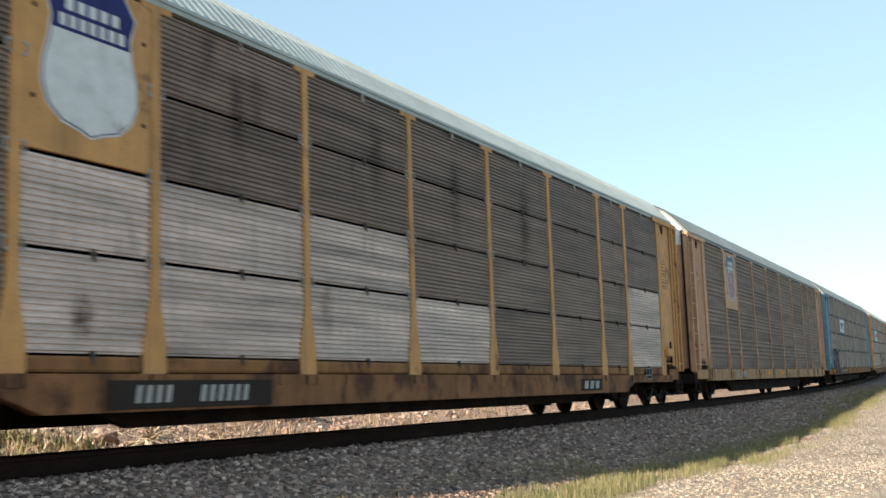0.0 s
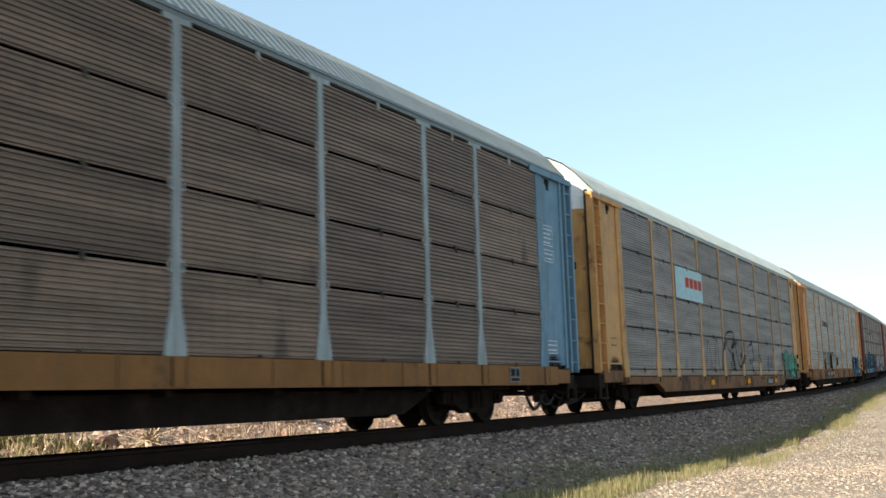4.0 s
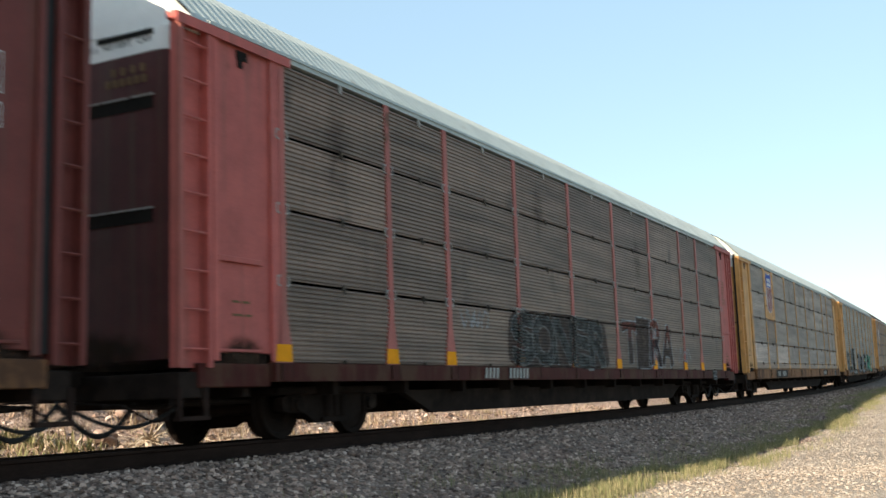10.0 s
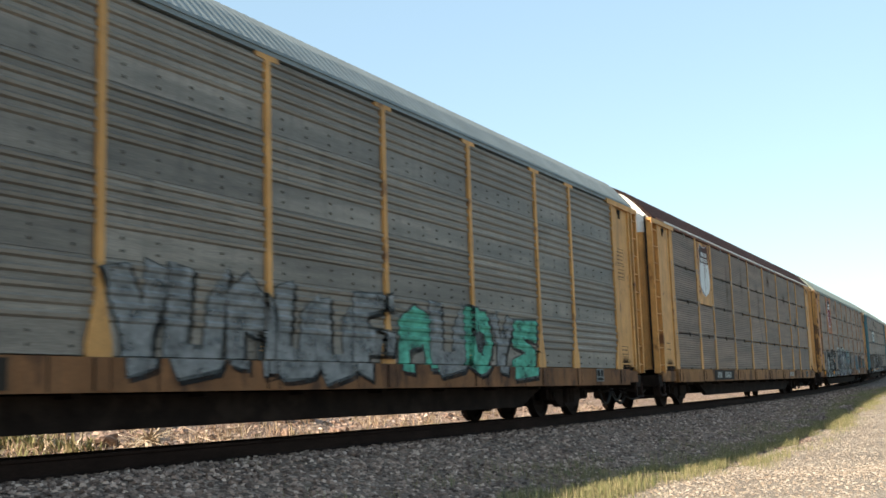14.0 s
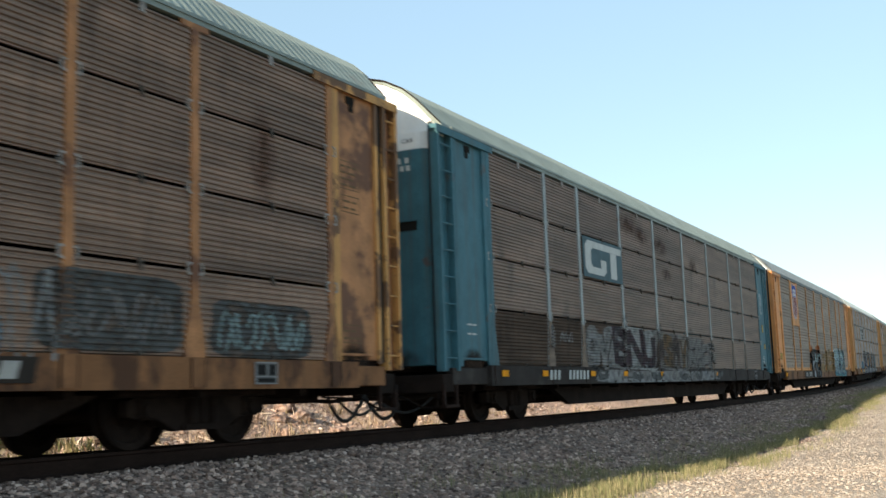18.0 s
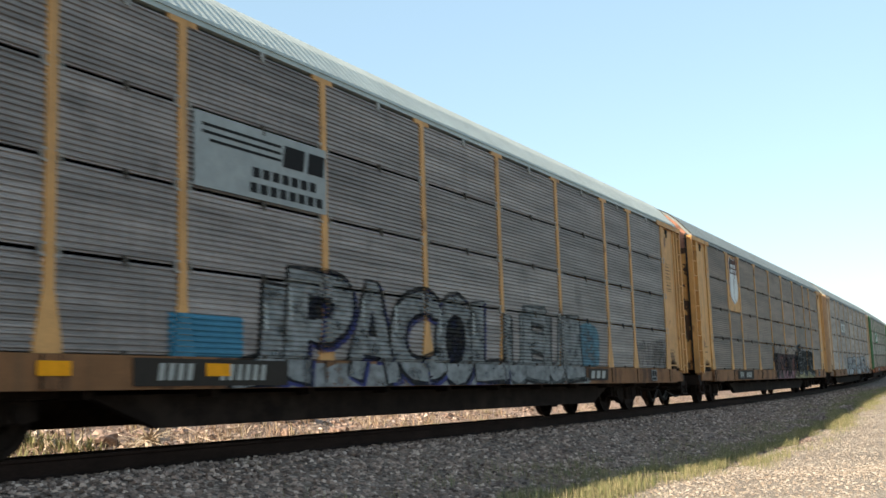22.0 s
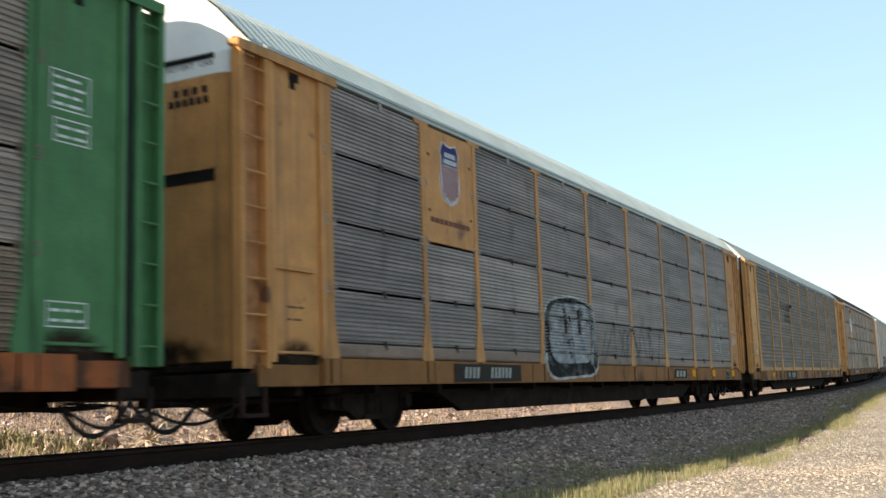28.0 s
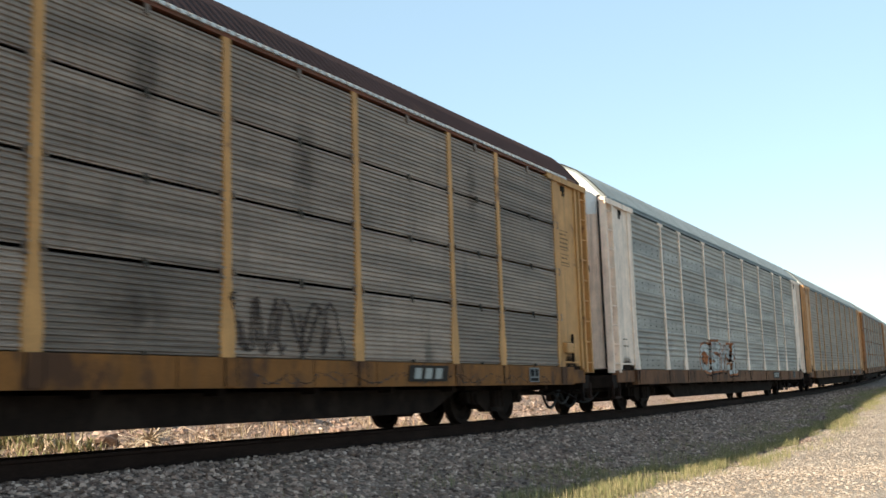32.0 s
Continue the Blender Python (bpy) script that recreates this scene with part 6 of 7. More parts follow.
TRAIN = (
    dict(body="yellow", box=True, sheet="dark", roof="light", cap="white", emblem="plain", kind="dropped", bare_chord=False, number=5.7, stains=(("soot", 7.9, 3.9, 0.35, 1.6), ("soot", 8.3, 4.1, 0.25, 1.1), ("soot", 11.2, 3.9, 0.5, 1.5), ("soot", 13.8, 3.7, 0.4, 1.7), ("soot", 16.8, 3.6, 0.5, 1.9), ("soot", 3.2, 3.5, 0.4, 2.0), ("soot", 22.4, 2.7, 0.25, 0.5), ("rust", 5.4, 1.3, 0.3, 0.5), ("soot", 9.8, 1.6, 0.3, 0.9)),
         patch={(1, 0): "silver", (1, 1): "silver", (2, 0): "silver", (2, 1): "silver", (3, 0): "silver", (3, 1): "silver", (4, 0): "silver", (8, 0): "silver", (8, 1): "silver"},
         label="yellow auto carrier with dark panels, some bright silver ones"),
    dict(body="faded", sheet="soot_grey", box_z=2.95, socks="brown", roof="grey", cap="white", kind="closed", emblem="worn", number=4.6, number_ground=False, mark=0, drips=True, sill="cream", plate="peach", reflectors=(10.8, 13.65, 25.5), ladder_back="brown", stickers=((25.85, 26.4, 1.46, 1.66),),
         label="faded orange auto carrier with sooty grey ribbed sides"),
    dict(body="blue", mark=0, words=False, post="pale_blue", sheet="rust_dark", roof="grey", cap="white", sill="ochre", number=5.45, reflectors=(1.55, 8.0), stencil="white", label="blue auto carrier with sooty brown panels and yellow sill",
         signs=(("steelblue", BADGE, 6.6, 9.35, 2.86, 3.73),),
         rings=((2.65, 1.72, 0.85, 0.62, "pale", 1), (3.35, 1.5, 0.85, 1.1, "pale", 2), (4.05, 1.3, 0.5, 0.62, "pale", 3), (2.75, 1.0, 0.95, 0.98, "pale", 4), (2.6, 1.66, 0.32, 0.3, "pale", 5), (3.85, 0.95, 0.7, 0.7, "pale", 6),
                (3.3, 1.62, 0.25, 0.34, "pale", 7)), spray=((2.15, 4.5, 0.62, 1.92, 1, None, None, 4, "sootink"),), stickers=((0.98, 1.5, 1.55, 1.74),)),
    dict(body="yellow", sheet="blue_grey", roof="light", cap="white", kind="dropped", box=True, mark=18.9, reflectors=(15.3, 9.9, 20.4), label="yellow auto carrier with blue-grey panels and black scrawls",
         signs=(("ice", (("signred", tuple(rect(0.35 + j * 0.16, 0.48 + j * 0.16, 0.4, 0.72) for j in range(4))),), 6.6, 9.7, 2.86, 3.73),),
         spray=((22.6, 25.5, 0.66, 1.75, 4, "mint", "black", 7, None, "glyph", 0.05),), tags=((16.5, 18.0, 1.2, 1.7, "faint", 9, 3, 0.03), (19.4, 20.6, 1.0, 1.5, "navy", 19, 4, 0.03)), lines=(("black", 0.06, ((11.9, 0.5), (11.9, 1.2), (12.58, 2.04), (13.7, 2.12), (13.5, 1.8), (13.3, 1.6))), ("black", 0.13, ((13.3, 1.62), (13.6, 1.72), (13.95, 1.85))), ("black", 0.06, ((12.6, 1.95), (12.8, 1.6), (13.4, 1.4), (13.4, 1.0), (13.9, 0.95))),
                ("black", 0.15, ((13.5, 1.5), (13.6, 1.2), (13.75, 1.0))), ("black", 0.05, ((13.4, 1.4), (13.0, 1.0), (12.3, 0.55))), ("black", 0.06, ((13.9, 1.9), (14.1, 1.4), (14.6, 1.02), (15.2, 1.35), (15.4, 1.9), (15.25, 1.7))),
                ("black", 0.12, ((14.15, 1.9), (14.2, 1.75))), ("black", 0.05, ((14.5, 1.3), (14.6, 0.9), (14.7, 0.42))), ("black", 0.14, ((14.75, 1.5), (14.8, 1.3))), ("black", 0.05, ((15.4, 1.1), (15.3, 0.7), (15.0, 0.4))), ("black", 0.05, ((16.0, 1.75), (15.9, 1.4))),
                ("black", 0.07, ((16.2, 1.75), (16.68, 1.82), (16.85, 1.4), (16.55, 1.1), (17.03, 0.79))), ("black", 0.2, ((16.2, 1.25), (16.35, 1.2))), ("black", 0.04, ((9.6, 0.6), (10.0, 1.8), (10.6, 0.9), (11.2, 1.9), (11.4, 0.8))))),
    dict(body="orange", sheet="light", box=True, roof="grey", cap="white", kind="closed_tall", number=7.0, cards=(), mark=0, plate="tan", sill="orange", reflectors=(9.75, 24.0), label="orange auto carrier with pale galvanised ribbed sides",
         signs=((None, (("black", LONGWORD),), 6.95, 9.3, 3.0, 3.62),),
         rings=tuple((6.72 + 0.27 * i, 1.42 - 0.03 * (i % 2), 0.30, 0.78, "black", i + 40, 0.035) for i in range(4)) + ((7.85, 1.05, 0.55, 0.42, "black", 44, 0.03),) + tuple((8.28 + 0.26 * i, 1.42, 0.30, 0.80, "black", i + 50, 0.035) for i in range(4))
         + tuple((9.62 + 0.36 * i, 1.27, 0.38, 1.06 - 0.03 * i, "black", i + 60, 0.03) for i in range(6)) + tuple((11.75 + 0.16 * i, 1.4, 0.22, 0.40, "black", i + 70, 0.02) for i in range(3)) + tuple((4.95 + 0.35 * i, 1.4 - 0.16 * (i % 2), 0.36, 0.72, "pale", i + 80, 0.04) for i in range(3)),
         lines=(("black", 0.10, ((6.62, 1.75), (6.55, 1.4), (6.62, 1.05))), ("black", 0.10, ((8.14, 1.72), (8.10, 1.4), (8.16, 1.1))), ("black", 0.09, ((9.40, 1.78), (9.38, 1.2), (9.6, 0.8))), ("black", 0.05, ((6.6, 1.78), (7.3, 1.82), (7.6, 1.78))),
                ("black", 0.05, ((9.4, 1.8), (10.6, 1.84), (11.3, 1.74))), ("black", 0.025, ((11.9, 1.35), (12.5, 1.3), (13.0, 1.2)))),
         spray=((21.0, 25.0, 0.62, 1.62, 4, "sky", "black", 18, "plum", "glyph", 0.06, "FEAR"), (22.3, 23.6, 1.6, 2.02, 2, "white", None, 23, None, "blob"))),
    dict(body="maroon", lines=(("worn_white", 0.03, ((23.9, 4.25), (24.4, 4.48), (25.0, 4.58))), ("worn_white", 0.035, ((25.15, 4.5), (25.15, 3.9))), ("worn_white", 0.04, ((24.0, 2.55), (24.3, 2.56)))), mark=0, sheet="dark", cards=(), roof="grey", cap="flaking", post="maroon", clips=False, sill="mustard", stencil="pale", label="maroon auto carrier with dark panels and teal lettering sprayed on",
         signs=((None, (("black", STEED),), 6.7, 9.3, 2.95, 3.65), ("lagoon", (), 4.5, 7.6, 0.64, 0.90), ("lagoon", (), 2.0, 3.6, 0.66, 0.88)),
         spray=((1.9, 10.2, 0.66, 1.95, 7, ("jade/sky", "teal/sky", "sky/lagoon"), "plum", 31, None, "glyph", 0.06, "BONTECK"), (10.42, 11.82, 0.64, 1.85, 1, "purple", "black", 33, "leaf", "glyph", 0.05, "D"), (11.80, 12.32, 0.62, 1.45, 1, "plum", None, 34, None, "blob"),
                (12.22, 14.35, 0.62, 1.80, 3, ("leaf", "orange", "purple"), "black", 36, "leaf", "glyph", 0.04, "HSE"),
                (16.2, 20.6, 0.62, 1.55, 3, ("pale", "teal", "pale"), "black", 35, None, "glyph", 0.04))),
    dict(body="red", kind="gapped_thin", door="dark_maroon", slots=(3.85, 2.55), bright_slots=True, cap_slot=True, stains=(("soot", 3.2, 3.8, 0.6, 1.5), ("pale", 24.6, 4.1, 0.1, 0.5), ("soot", 17.0, 3.6, 0.5, 1.6), ("pale", 22.0, 3.4, 0.3, 0.12), ("soot", 10.5, 3.9, 0.5, 1.3), ("pale", 9.3, 1.95, 1.0, 0.1)), mark=0, feet=True, ledge=True, sheet="dark", roof="light", cap="white", post="rose", wings=False, sill="maroon", dark=True, stencil="umber", label="faded red auto carrier with dark panels and grey lettering",
         number=7.2, number_ground=False,
         spray=((8.95, 14.2, 0.95, 1.92, 5, "slate", "ash", 41, "sootink", "drawn", 0.03, "SONER"), (15.5, 19.8, 0.95, 2.18, 4, ("brick/sootink", "sootink", "brick/plum"), "grey", 43, None, "drawn", 0.05, "TIRA")), tags=((6.8, 7.9, 1.55, 1.85, "grey", 5, 4, 0.04),
                                                                                                                     (20.0, 21.6, 1.1, 1.5, "grey", 6, 3, 0.03))),
    dict(body="gold", cap_slot=True, words=False, seams=(2.55,), lines=(("worn_white", 0.03, ((23.9, 4.25), (24.4, 4.48), (25.0, 4.58))), ("worn_white", 0.035, ((25.15, 4.5), (25.15, 3.9))), ("pale", 0.05, ((24.7, 3.35), (25.1, 3.3)))), sheet="grey", stains=(("soot", 10.6, 4.0, 0.5, 1.3), ("soot", 13.5, 3.8, 0.6, 1.5), ("pale", 23.9, 3.2, 0.5, 0.2), ("soot", 16.4, 3.9, 0.4, 1.4), ("soot", 24.2, 2.2, 0.8, 0.9)), roof="light", cap="white", emblem="striped", kind="raised", number=5.55, label="yellow auto carrier with grey panels and a striped shield",
         patch={(0, 0): "silver", (2, 0): "silver", (1, 1): "dark"}),
    dict(body="gold", mark=0, sheet="green_grey", roof="grey", cap="cream", kind="closed", number=5.4, label="yellow auto carrier with grey ribbed sides and silver lettering",
         spray=((2.65, 7.6, 0.75, 2.12, 4, "slate", "worn_white", 51, None, "drawn", 0.05, "BUML"), (9.4, 15.2, 0.72, 1.9, 6, "ash", "slate", 53, None, "glyph", 0.04), (15.5, 20.7, 0.78, 1.9, 5, ("mint", "ash"), "slate", 55, None, "glyph", 0.04))),
    dict(body="gold", tucked=True, drips=True, sheet="rust_dark", stains=(("rust", 16.2, 4.3, 0.7, 0.7), ("soot", 8.6, 3.6, 0.4, 1.8), ("soot", 11.0, 3.9, 0.4, 1.4), ("rust", 19.6, 3.8, 0.6, 0.5), ("pale", 20.4, 3.0, 0.7, 0.1), ("rust", 22.2, 2.9, 0.5, 0.8), ("soot", 14.0, 3.2, 0.5, 1.5)), roof="maroon", cap="white", emblem="rusty", number=5.75, sill="tan", mark_ground=False, wings=False, label="yellow auto carrier with dark panels and maroon roof"),
    dict(body="rusty", plate="bronze", post="bronze", stains=(("soot", 3.4, 3.6, 0.6, 1.9), ("soot", 10.6, 4.0, 0.5, 1.2), ("rust", 8.4, 4.2, 0.8, 0.6), ("rust", 14.0, 3.9, 0.7, 0.6), ("soot", 17.2, 3.7, 0.4, 1.6), ("rust", 24.0, 3.4, 0.5, 1.4)), ladder_back="brown", sheet="brown", roof="green", cap="cream", emblem="faded", emblem_plate="rustorange", number=5.5, reflectors=(1.2, 5.0), label="rusty yellow auto carrier with brown panels and large white lettering",
         fields=(("slate", 21.6, 1.38, 2.0, 0.8, 6, 0.004), ("slate", 24.0, 1.28, 1.9, 0.66, 6, 0.004), ("pale", 3.4, 0.72, 2.6, 0.26, 5, 0.004), ("ash", 10.3, 0.74, 4.0, 0.30, 5, 0.004), ("steelblue", 19.3, 1.3, 1.7, 0.9, 6, 0.004)),
         spray=((2.2, 7.4, 0.62, 2.0, 5, "black", "pale", 61, None, "glyph", 0.06, "LOUSY"), (8.2, 12.05, 0.70, 2.08, 4, "worn_white/ash", "black", 63, "pale", "glyph", 0.05, "DUST"), (12.2, 15.4, 0.66, 2.05, 4, "frost/ash", "slate", 65, None, "glyph", 0.05, "NSEY"), (15.7, 17.7, 0.95, 1.8, 3, "faint", None, 67)), tags=((18.4, 20.8, 0.75, 1.75, "ash", 66, 5, 0.05), (23.2, 24.8, 1.05, 1.5, "frost", 68, 5, 0.04), (20.9, 22.4, 1.1, 1.6, "faint", 69, 4, 0.04))),
    dict(body="teal", mark=0, sheet="rust_dark", bare="soot_grey", patch={(0, 0): "caked", (1, 0): "caked", (2, 0): "caked"}, stains=(("rust", 10.2, 4.35, 1.6, 0.6), ("rust", 11.2, 4.2, 1.0, 0.5), ("rust", 12.9, 4.1, 1.2, 0.55), ("rust", 13.4, 3.4, 0.9, 0.4), ("rust", 16.3, 3.9, 0.8, 0.5), ("pale", 9.4, 2.0, 0.45, 0.4), ("pale", 12.3, 1.98, 0.5, 0.3), ("pale", 15.6, 1.95, 0.45, 0.3)), roof="green", cap="white", post="pale_blue", wings=False, sill="black", number=3.9, number_ground=False, number_style=dict(n=(3, 6), pitch=0.2, ink="pale"), reflector_size=(0.26, 0.11), reflectors=(2.1, 3.9, 6.6, 8.9, 12.0, 18.0), dark=True,
         stencil="pale", yellow_edge=True, stickers=((26.0, 26.25, 2.3, 2.6), (26.2, 26.5, 1.7, 1.9)), label="teal auto carrier with sooty brown panels",
         fields=(("ash", 10.3, 1.40, 4.9, 0.95, 9, 0.0028), ("faint", 14.6, 1.38, 4.6, 0.88, 9, 0.0028), ("ash", 12.8, 0.745, 11.0, 0.27, 12, 0.0035)),
         tags=((5.05, 5.75, 1.44, 1.63, "ash", 31, 4, 0.03), (4.5, 4.72, 1.3, 1.75, "ash", 32, 3, 0.03)),
         signs=(("faded_teal", (("pale", BADGE[0][1]),), 6.6, 9.35, 2.86, 3.73),),
         spray=((8.5, 11.8, 0.95, 1.86, 3, "plum", None, 71, "worn_white", "glyph", 0.04, "BNU"), (11.9, 15.0, 0.95, 1.82, 4, ("sootink", "umber"), None, 72, "faint", "glyph", 0.04), (15.2, 18.3, 0.95, 1.75, 4, "faint", "ash", 73, None, "glyph", 0.03), (6.6, 8.2, 0.95, 1.75, 2, "ash", "faint", 74), (7.0, 19.0, 0.62, 0.86, 14, ("slate", "ash", "faint", "slate", "faint"), None, 75, None, "blob"))),
    dict(body="orange", dark_end=True, slots=(), seams=(3.1,), sheet="tan_grey", roof="grey", cap="white", kind="closed", band=True, emblem="striped", number=6.6, reflectors=(1.5,), stickers=((1.0, 1.5, 1.38, 1.62),), label="orange auto carrier with brownish ribbed sides and bright lettering",
         spray=((9.3, 12.6, 0.62, 1.85, 2, ("slate/grey", "frost/slate"), "worn_white", 81, "black", "drawn", 0.04, "YK"), (12.8, 18.2, 0.95, 1.9, 5, "tan", None, 83, None, "glyph", 0.03, "UOLFE"), (18.5, 23.4, 0.72, 1.92, 5, "ice/frost", "navy", 85, None, "drawn", 0.045, "RESER")), cards=(), mark=0, fields=(("pale", 20.95, 1.34, 5.05, 1.5, 5, 0.003), ("frost", 20.95, 1.30, 4.9, 1.42, 5, 0.0045), ("orange", 11.9, 1.75, 1.2, 0.7, 3, 0.003), ("orange", 9.9, 1.8, 1.0, 0.6, 3, 0.003), ("tan", 15.4, 1.02, 5.4, 0.34, 8, 0.003), ("lagoon", 20.9, 0.74, 5.2, 0.32, 8, 0.005)),
         lines=(("plum", 0.035, ((13.0, 1.8), (13.2, 1.2), (13.5, 1.05))), ("plum", 0.035, ((14.1, 1.95), (14.3, 1.5), (14.35, 1.1), (14.9, 1.2))), ("plum", 0.035, ((15.4, 1.5), (15.9, 1.1), (16.4, 1.4), (16.5, 1.9))), ("plum", 0.03, ((13.2, 0.85), (13.4, 0.66), (13.7, 0.9), (14.6, 0.7))),
                ("plum", 0.03, ((15.2, 0.9), (15.3, 0.7), (15.9, 0.85), (16.6, 0.68))))),
    dict(body="yellow", sheet="blue_grey", roof="light", cap="white", number=5.6, reflectors=(4.35, 6.75), label="yellow auto carrier with blue-grey panels and tall grey lettering",
         signs=(("worn_white", (("black", STEED + WORDS),), 6.6, 9.35, 2.86, 3.73), ("sky", (), 6.2, 7.5, 0.95, 1.42)), fields=(("ash", 13.2, 0.745, 11.4, 0.33, 12, 0.004), ("steelblue", 19.6, 1.4, 1.3, 0.9, 4, 0.004)),
         spray=((7.2, 15.2, 0.64, 2.05, 6, "ash", "black", 91, None, "glyph", 0.075, "JPACOL"), (15.2, 19.0, 0.66, 1.98, 4, "ash", "slate", 92, None, "glyph", 0.06, "UEUI"), (23.9, 24.9, 0.95, 1.5, 1, None, None, 95)), tags=((22.95, 24.1, 1.0, 1.6, "black", 8, 4, 0.025), (24.2, 25.2, 0.95, 1.7, "black", 18, 5, 0.025))),
    dict(body="gold", mark=0, rings=tuple((12.6 + 0.9 * i, 1.5 - 0.2 * (i % 2), 0.8, 0.9, "sootink" if i % 2 else "black", i + 21, 0.05) for i in range(6)), fields=(("rose", 14.8, 0.75, 3.7, 0.32, 8, 0.0045), ("sulfur", 19.8, 0.75, 5.6, 0.30, 8, 0.0045), ("black", 19.9, 1.3, 4.6, 1.0, 6, 0.003)), door="flaking_yellow", sheet="dark", roof="grey", cap="rust", emblem="rusty", number=4.9, label="yellow auto carrier with rusted end and dark panels",
         spray=((12.3, 17.9, 0.62, 1.55, 8, ("black", "sootink", "brick", "plum", "black", "sootink", "brick"), None, 101, "plum", "glyph"), (18.0, 22.6, 0.80, 1.92, 4, "black", "ash", 103, None, "glyph", 0.035, "EGHE"))),
    dict(body="sand", sheet="grey", mark=0, roof="grey", cap="cream", folded=True, plate="sand", label="tan auto carrier with folding end door and grey panels",
         signs=(("faint", (("pale", ([(0.1, 0.2), (0.1, 0.8), (0.45, 0.8), (0.45, 0.65), (0.25, 0.65), (0.25, 0.35), (0.45, 0.35), (0.45, 0.2)], [(0.55, 0.2), (0.55, 0.8), (0.9, 0.8),
                                                                                                                               (0.9, 0.2), (0.78, 0.2), (0.78, 0.65), (0.67, 0.65), (0.67, 0.2)])),), 6.8, 9.2, 2.9, 3.7),),
         spray=((8.0, 23.4, 0.7, 1.7, 12, "grey", "faint", 111),)),
    dict(body="green", stains=(("soot", 10.6, 3.9, 0.3, 1.2), ("soot", 13.7, 3.0, 0.4, 1.2), ("pale", 16.8, 2.6, 0.4, 0.6)), patch={(i, 0): "tan_grey" for i in range(9)}, bare="brown", mark_ground=False, sheet="pale_grey", roof="grey", cap="white", clips=False, wings=False, sill="rustorange", stencil="white", number=6.0, label="green auto carrier with light grey panels and rusty sill",
         signs=(("signgreen", (("white", BLOCK_MARK + TWO_LINES), ("signgreen", ([(0.08, 0.30), (0.15, 0.30), (0.36, 0.70), (0.29, 0.70)], [(0.03, 0.30), (0.075, 0.30), (0.075, 0.62), (0.03, 0.55)]))), 6.6, 9.38, 2.86, 3.73),)),
    # bronze ladder back: the shade between the cars is put into its colour
    dict(body="ochre", ladder_back="bronze", scribble=(25.5, 26.35, 1.79, 2.16, 16), cap_slot=True, ledge=True, sheet="blue_grey", kind="raised", roof="light", cap="white", emblem="small", number=5.3, mark=18.5, reflector_size=(0.38, 0.19), reflectors=(20.3, 22.6, 25.02), sill="ochre", label="orange auto carrier with blue-grey panels and a small shield",
         fields=(("pale", 10.9, 1.52, 2.95, 1.66, 4.5, 0.004), ("black", 10.9, 1.52, 2.82, 1.55, 4.5, 0.007), ("grey", 11.0, 1.62, 2.45, 1.22, 4.5, 0.010)),
         lines=(("pale", 0.065, ((22.85, 2.5), (22.9, 2.15), (23.15, 2.15), (23.2, 2.5))), ("pale", 0.065, ((23.62, 2.42), (23.35, 2.44), (23.4, 2.12), (23.68, 2.1))), ("pale", 0.065, ((23.85, 2.52), (23.9, 2.05), (24.15, 2.5))),
                ("pale", 0.065, ((24.2, 2.3), (24.45, 2.28), (24.25, 2.05))), ("pale", 0.065, ((23.4, 1.85), (23.6, 1.8), (23.4, 1.55), (23.7, 1.52))), ("pale", 0.065, ((23.85, 1.82), (24.22, 1.78))), ("pale", 0.065, ((24.03, 1.8), (24.05, 1.45))),
                ("black", 0.13, ((10.55, 2.1), (10.6, 1.8), (10.62, 1.6))), ("black", 0.15, ((11.35, 2.12), (11.4, 1.85), (11.42, 1.6))), ("slate", 0.04, ((10.6, 1.4), (10.95, 1.5), (11.0, 1.2), (10.7, 1.12)))), cards=(24.36,), tags=((25.0, 25.2, 2.55, 2.63, "pale", 14, 3, 0.02), (12.8, 17.5, 0.95, 1.9, "faint", 15, 5, 0.05))),
    dict(body="gold", slots=(), seams=(3.1,), sheet="olive_grey", roof="grey", cap="white", kind="closed", band=True, number=6.85, sill="tan", reflectors=(3.6, 23.05, 25.5), stickers=((1.0, 1.4, 1.5, 1.7, "pale"),), label="yellow auto carrier with greenish grey ribbed sides",
         signs=((None, (("sootink", STEED + WORDS),), 6.7, 9.3, 2.8, 3.75),), tags=((4.6, 5.8, 0.62, 0.8, "brick", 3, 4, 0.03),)),
    dict(body="yellow", plate_words=(("FREE", 0.78, 1.36, 1.78, 2.0, "black"), ("YOLK", 0.80, 1.38, 1.50, 1.74, "black")), tucked=True, clips=False, sheet="dust_grey", stains=(("soot", 10.6, 3.6, 0.5, 1.7), ("soot", 13.7, 3.9, 0.5, 1.4), ("soot", 16.8, 3.5, 0.5, 1.6), ("soot", 13.6, 1.4, 1.6, 0.6), ("soot", 16.8, 1.35, 1.5, 0.6), ("soot", 21.8, 3.8, 0.4, 1.2)), roof="maroon", box=True, cap="white", emblem="rusty", folded=True, wings=False, number=5.4, number_ground=False, sill="rusty", label="yellow auto carrier with maroon roof and a rust-streaked shield",
         tags=((15.2, 17.6, 1.0, 1.7, "sootink", 17, 5, 0.05), (15.5, 25.0, 0.64, 0.79, "sootink", 27, 14, 0.02))),
    dict(body="white", sheet="light", roof="grey", cap="white", kind="closed", sill="brown", label="white auto carrier with pale galvanised ribbed sides",
         spray=((8.2, 12.8, 0.85, 1.8, 4, "pale", "orange", 131),)),
    dict(body="tan", sheet="tan_grey", roof="grey", cap="white", kind="closed", label="tan auto carrier with brownish ribbed sides"),
    dict(body="mustard", far=True, sheet="tan_grey", roof="grey", cap="white", label="mustard auto carrier with brownish grey panels"),
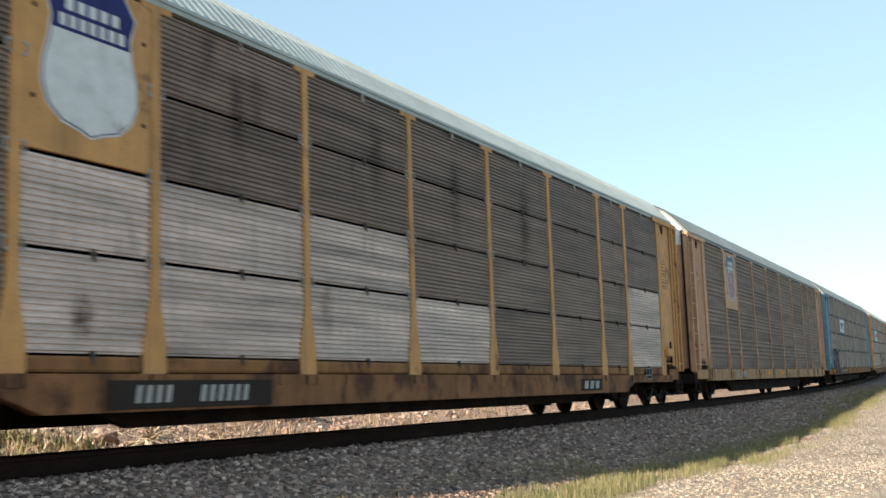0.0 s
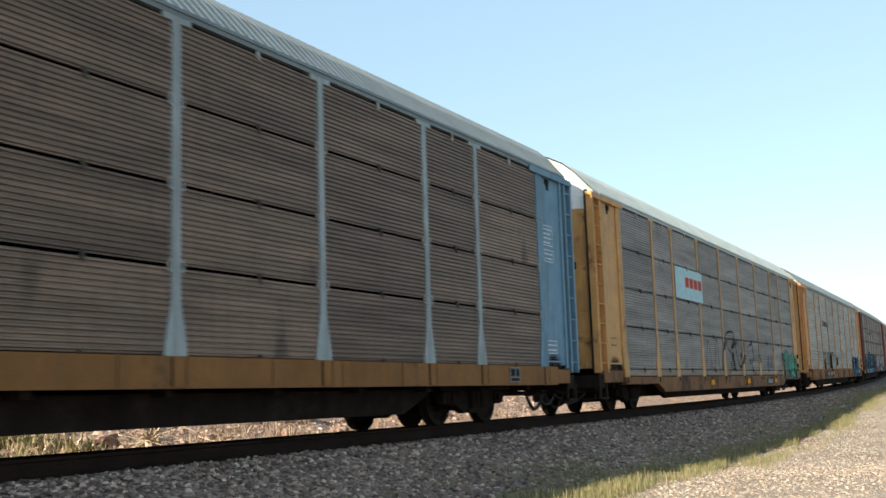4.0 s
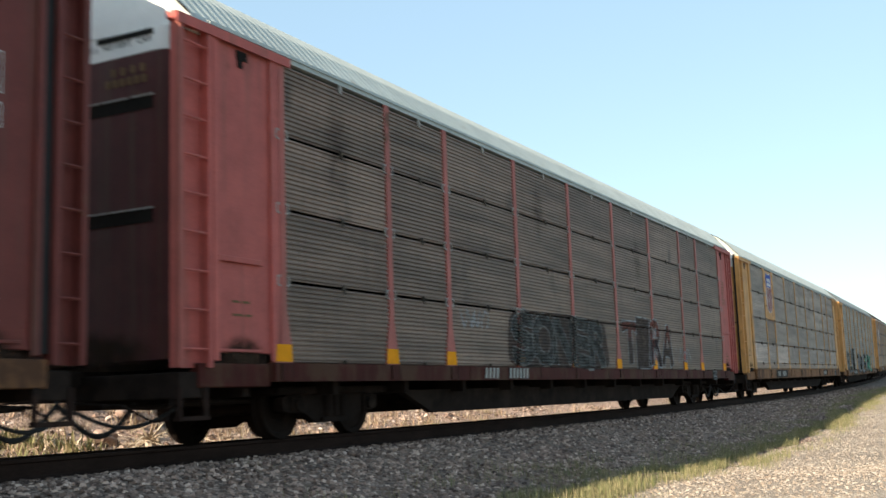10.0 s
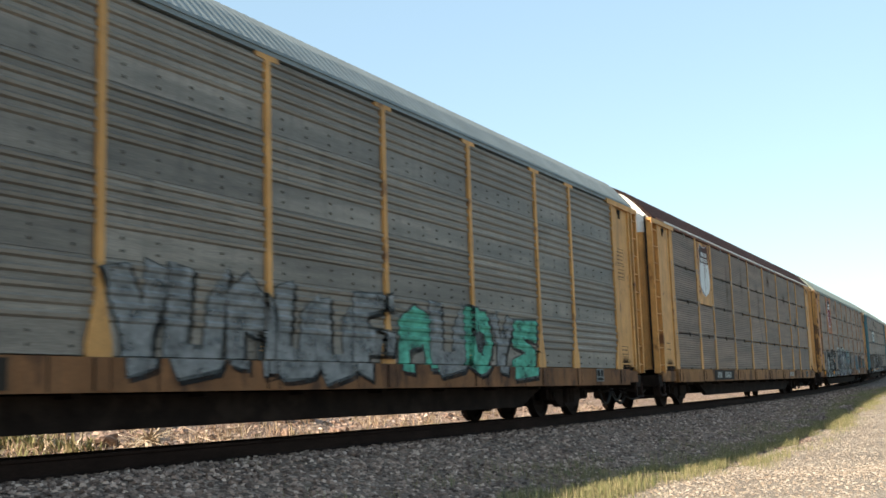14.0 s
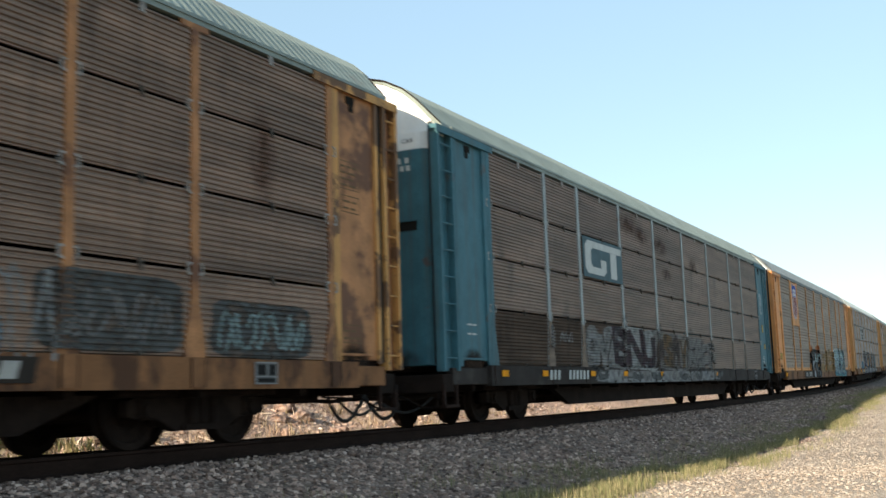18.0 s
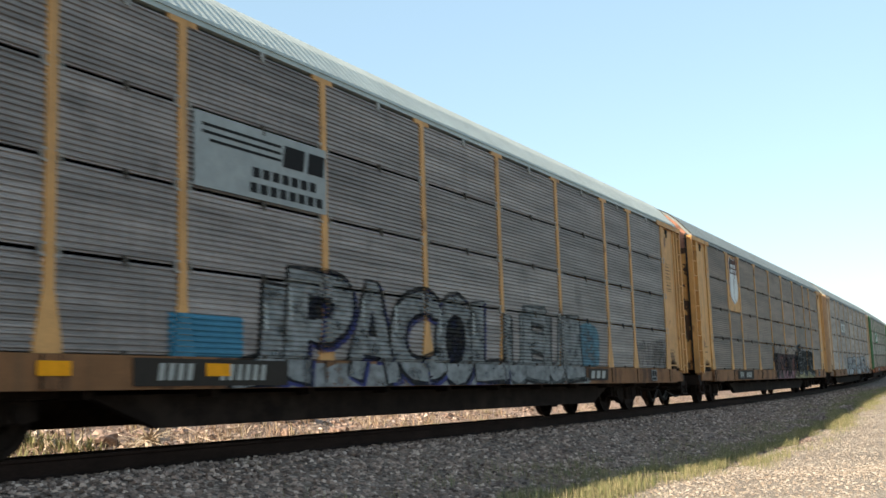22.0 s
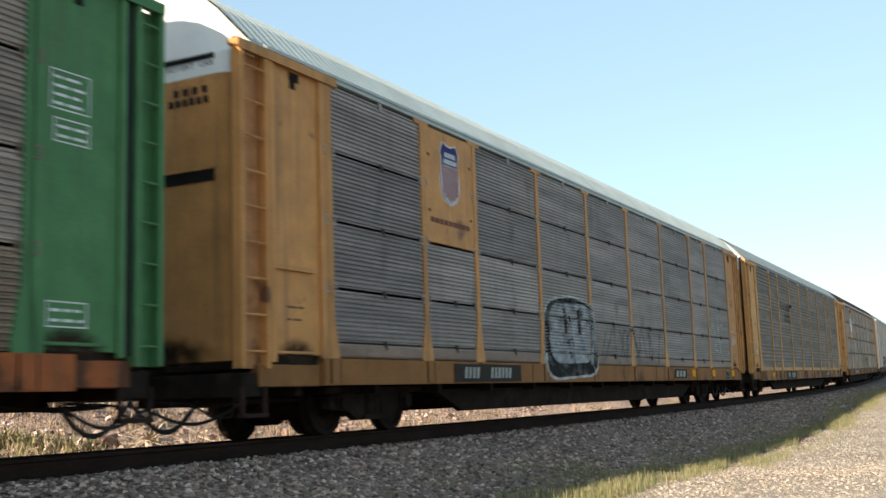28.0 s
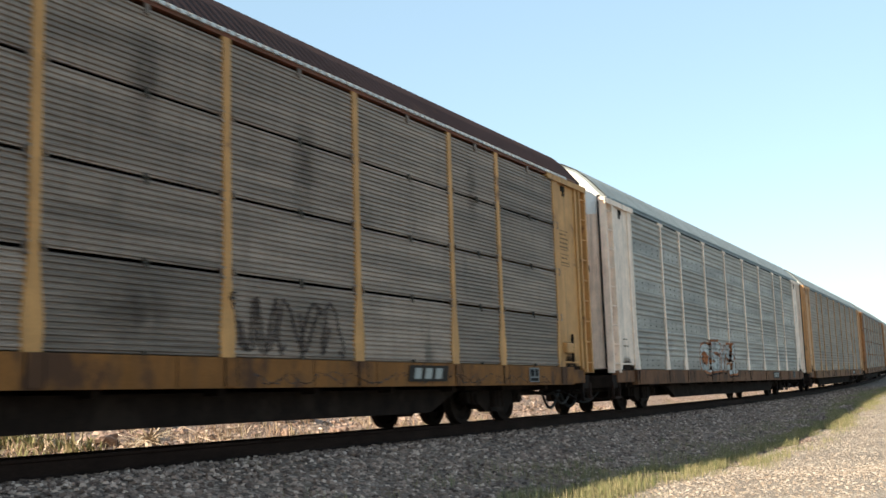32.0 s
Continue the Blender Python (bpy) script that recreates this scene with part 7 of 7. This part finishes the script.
    dict(body="faded", far=True, sheet="grey", roof="grey", cap="cream", label="faded orange auto carrier with grey panels"),
)
for c in TRAIN:
    auto_carrier(c)

# ---- the train's run ----
FIRST = 29.62 - PITCH     # the first car's leading end at the start
SPEEDS = ((0, 15.677), (4, 15.882), (8, 15.992), (12, 16.33), (16, 16.713), (20, 16.824), (24, 17.133), (28, 17.398), (32, 17.569))


def run(t):
    """Metres gone since the start."""
    s = 0.0
    for (ta, va), (tb, vb) in zip(SPEEDS, SPEEDS[1:]):
        d = min(t, tb) - ta
        if d <= 0:
            break
        s += va * d + (vb - va) * d * d / (2 * (tb - ta))
    return s


def stand(s):
    """A car's pose with its leading end at s along the line: both trucks on the rails."""
    a, b = s + 3.74, s + LENGTH - 3.74
    pa, pb = Vector((a, mid(a), climb(a))), Vector((b, mid(b), climb(b)))
    d = (pb - pa).normalized()
    turn = Matrix.Rotation(math.atan2(d.y, d.x), 4, "Z") @ Matrix.Rotation(-math.asin(d.z), 4, "Y")
    return Matrix.Translation(pa - d * 3.74) @ turn


def motions():
    times = [i * 0.5 for i in range(65)]
    for i, car in enumerate(CARS):
        walk(car, [(t, stand(FIRST + PITCH * i - run(t))) for t in times])
    # the wheels roll: each place on a truck is keyed once and shared by all trucks
    leaders = {}
    for ws, x in WHEELS:
        if x not in leaders:
            walk(ws, [(k / FPS, Matrix.Translation((x, 0, 0.4191)) @ Matrix.Rotation(-run(k / FPS) / 0.4191, 4, "Y")) for k in range(32 * FPS + 1)])
            leaders[x] = ws
        else:
            lead = leaders[x].animation_data
            ws.rotation_mode = "QUATERNION"
            ws.animation_data_create()
            ws.animation_data.action = lead.action
            ws.animation_data.action_slot = lead.action_slot


motions()
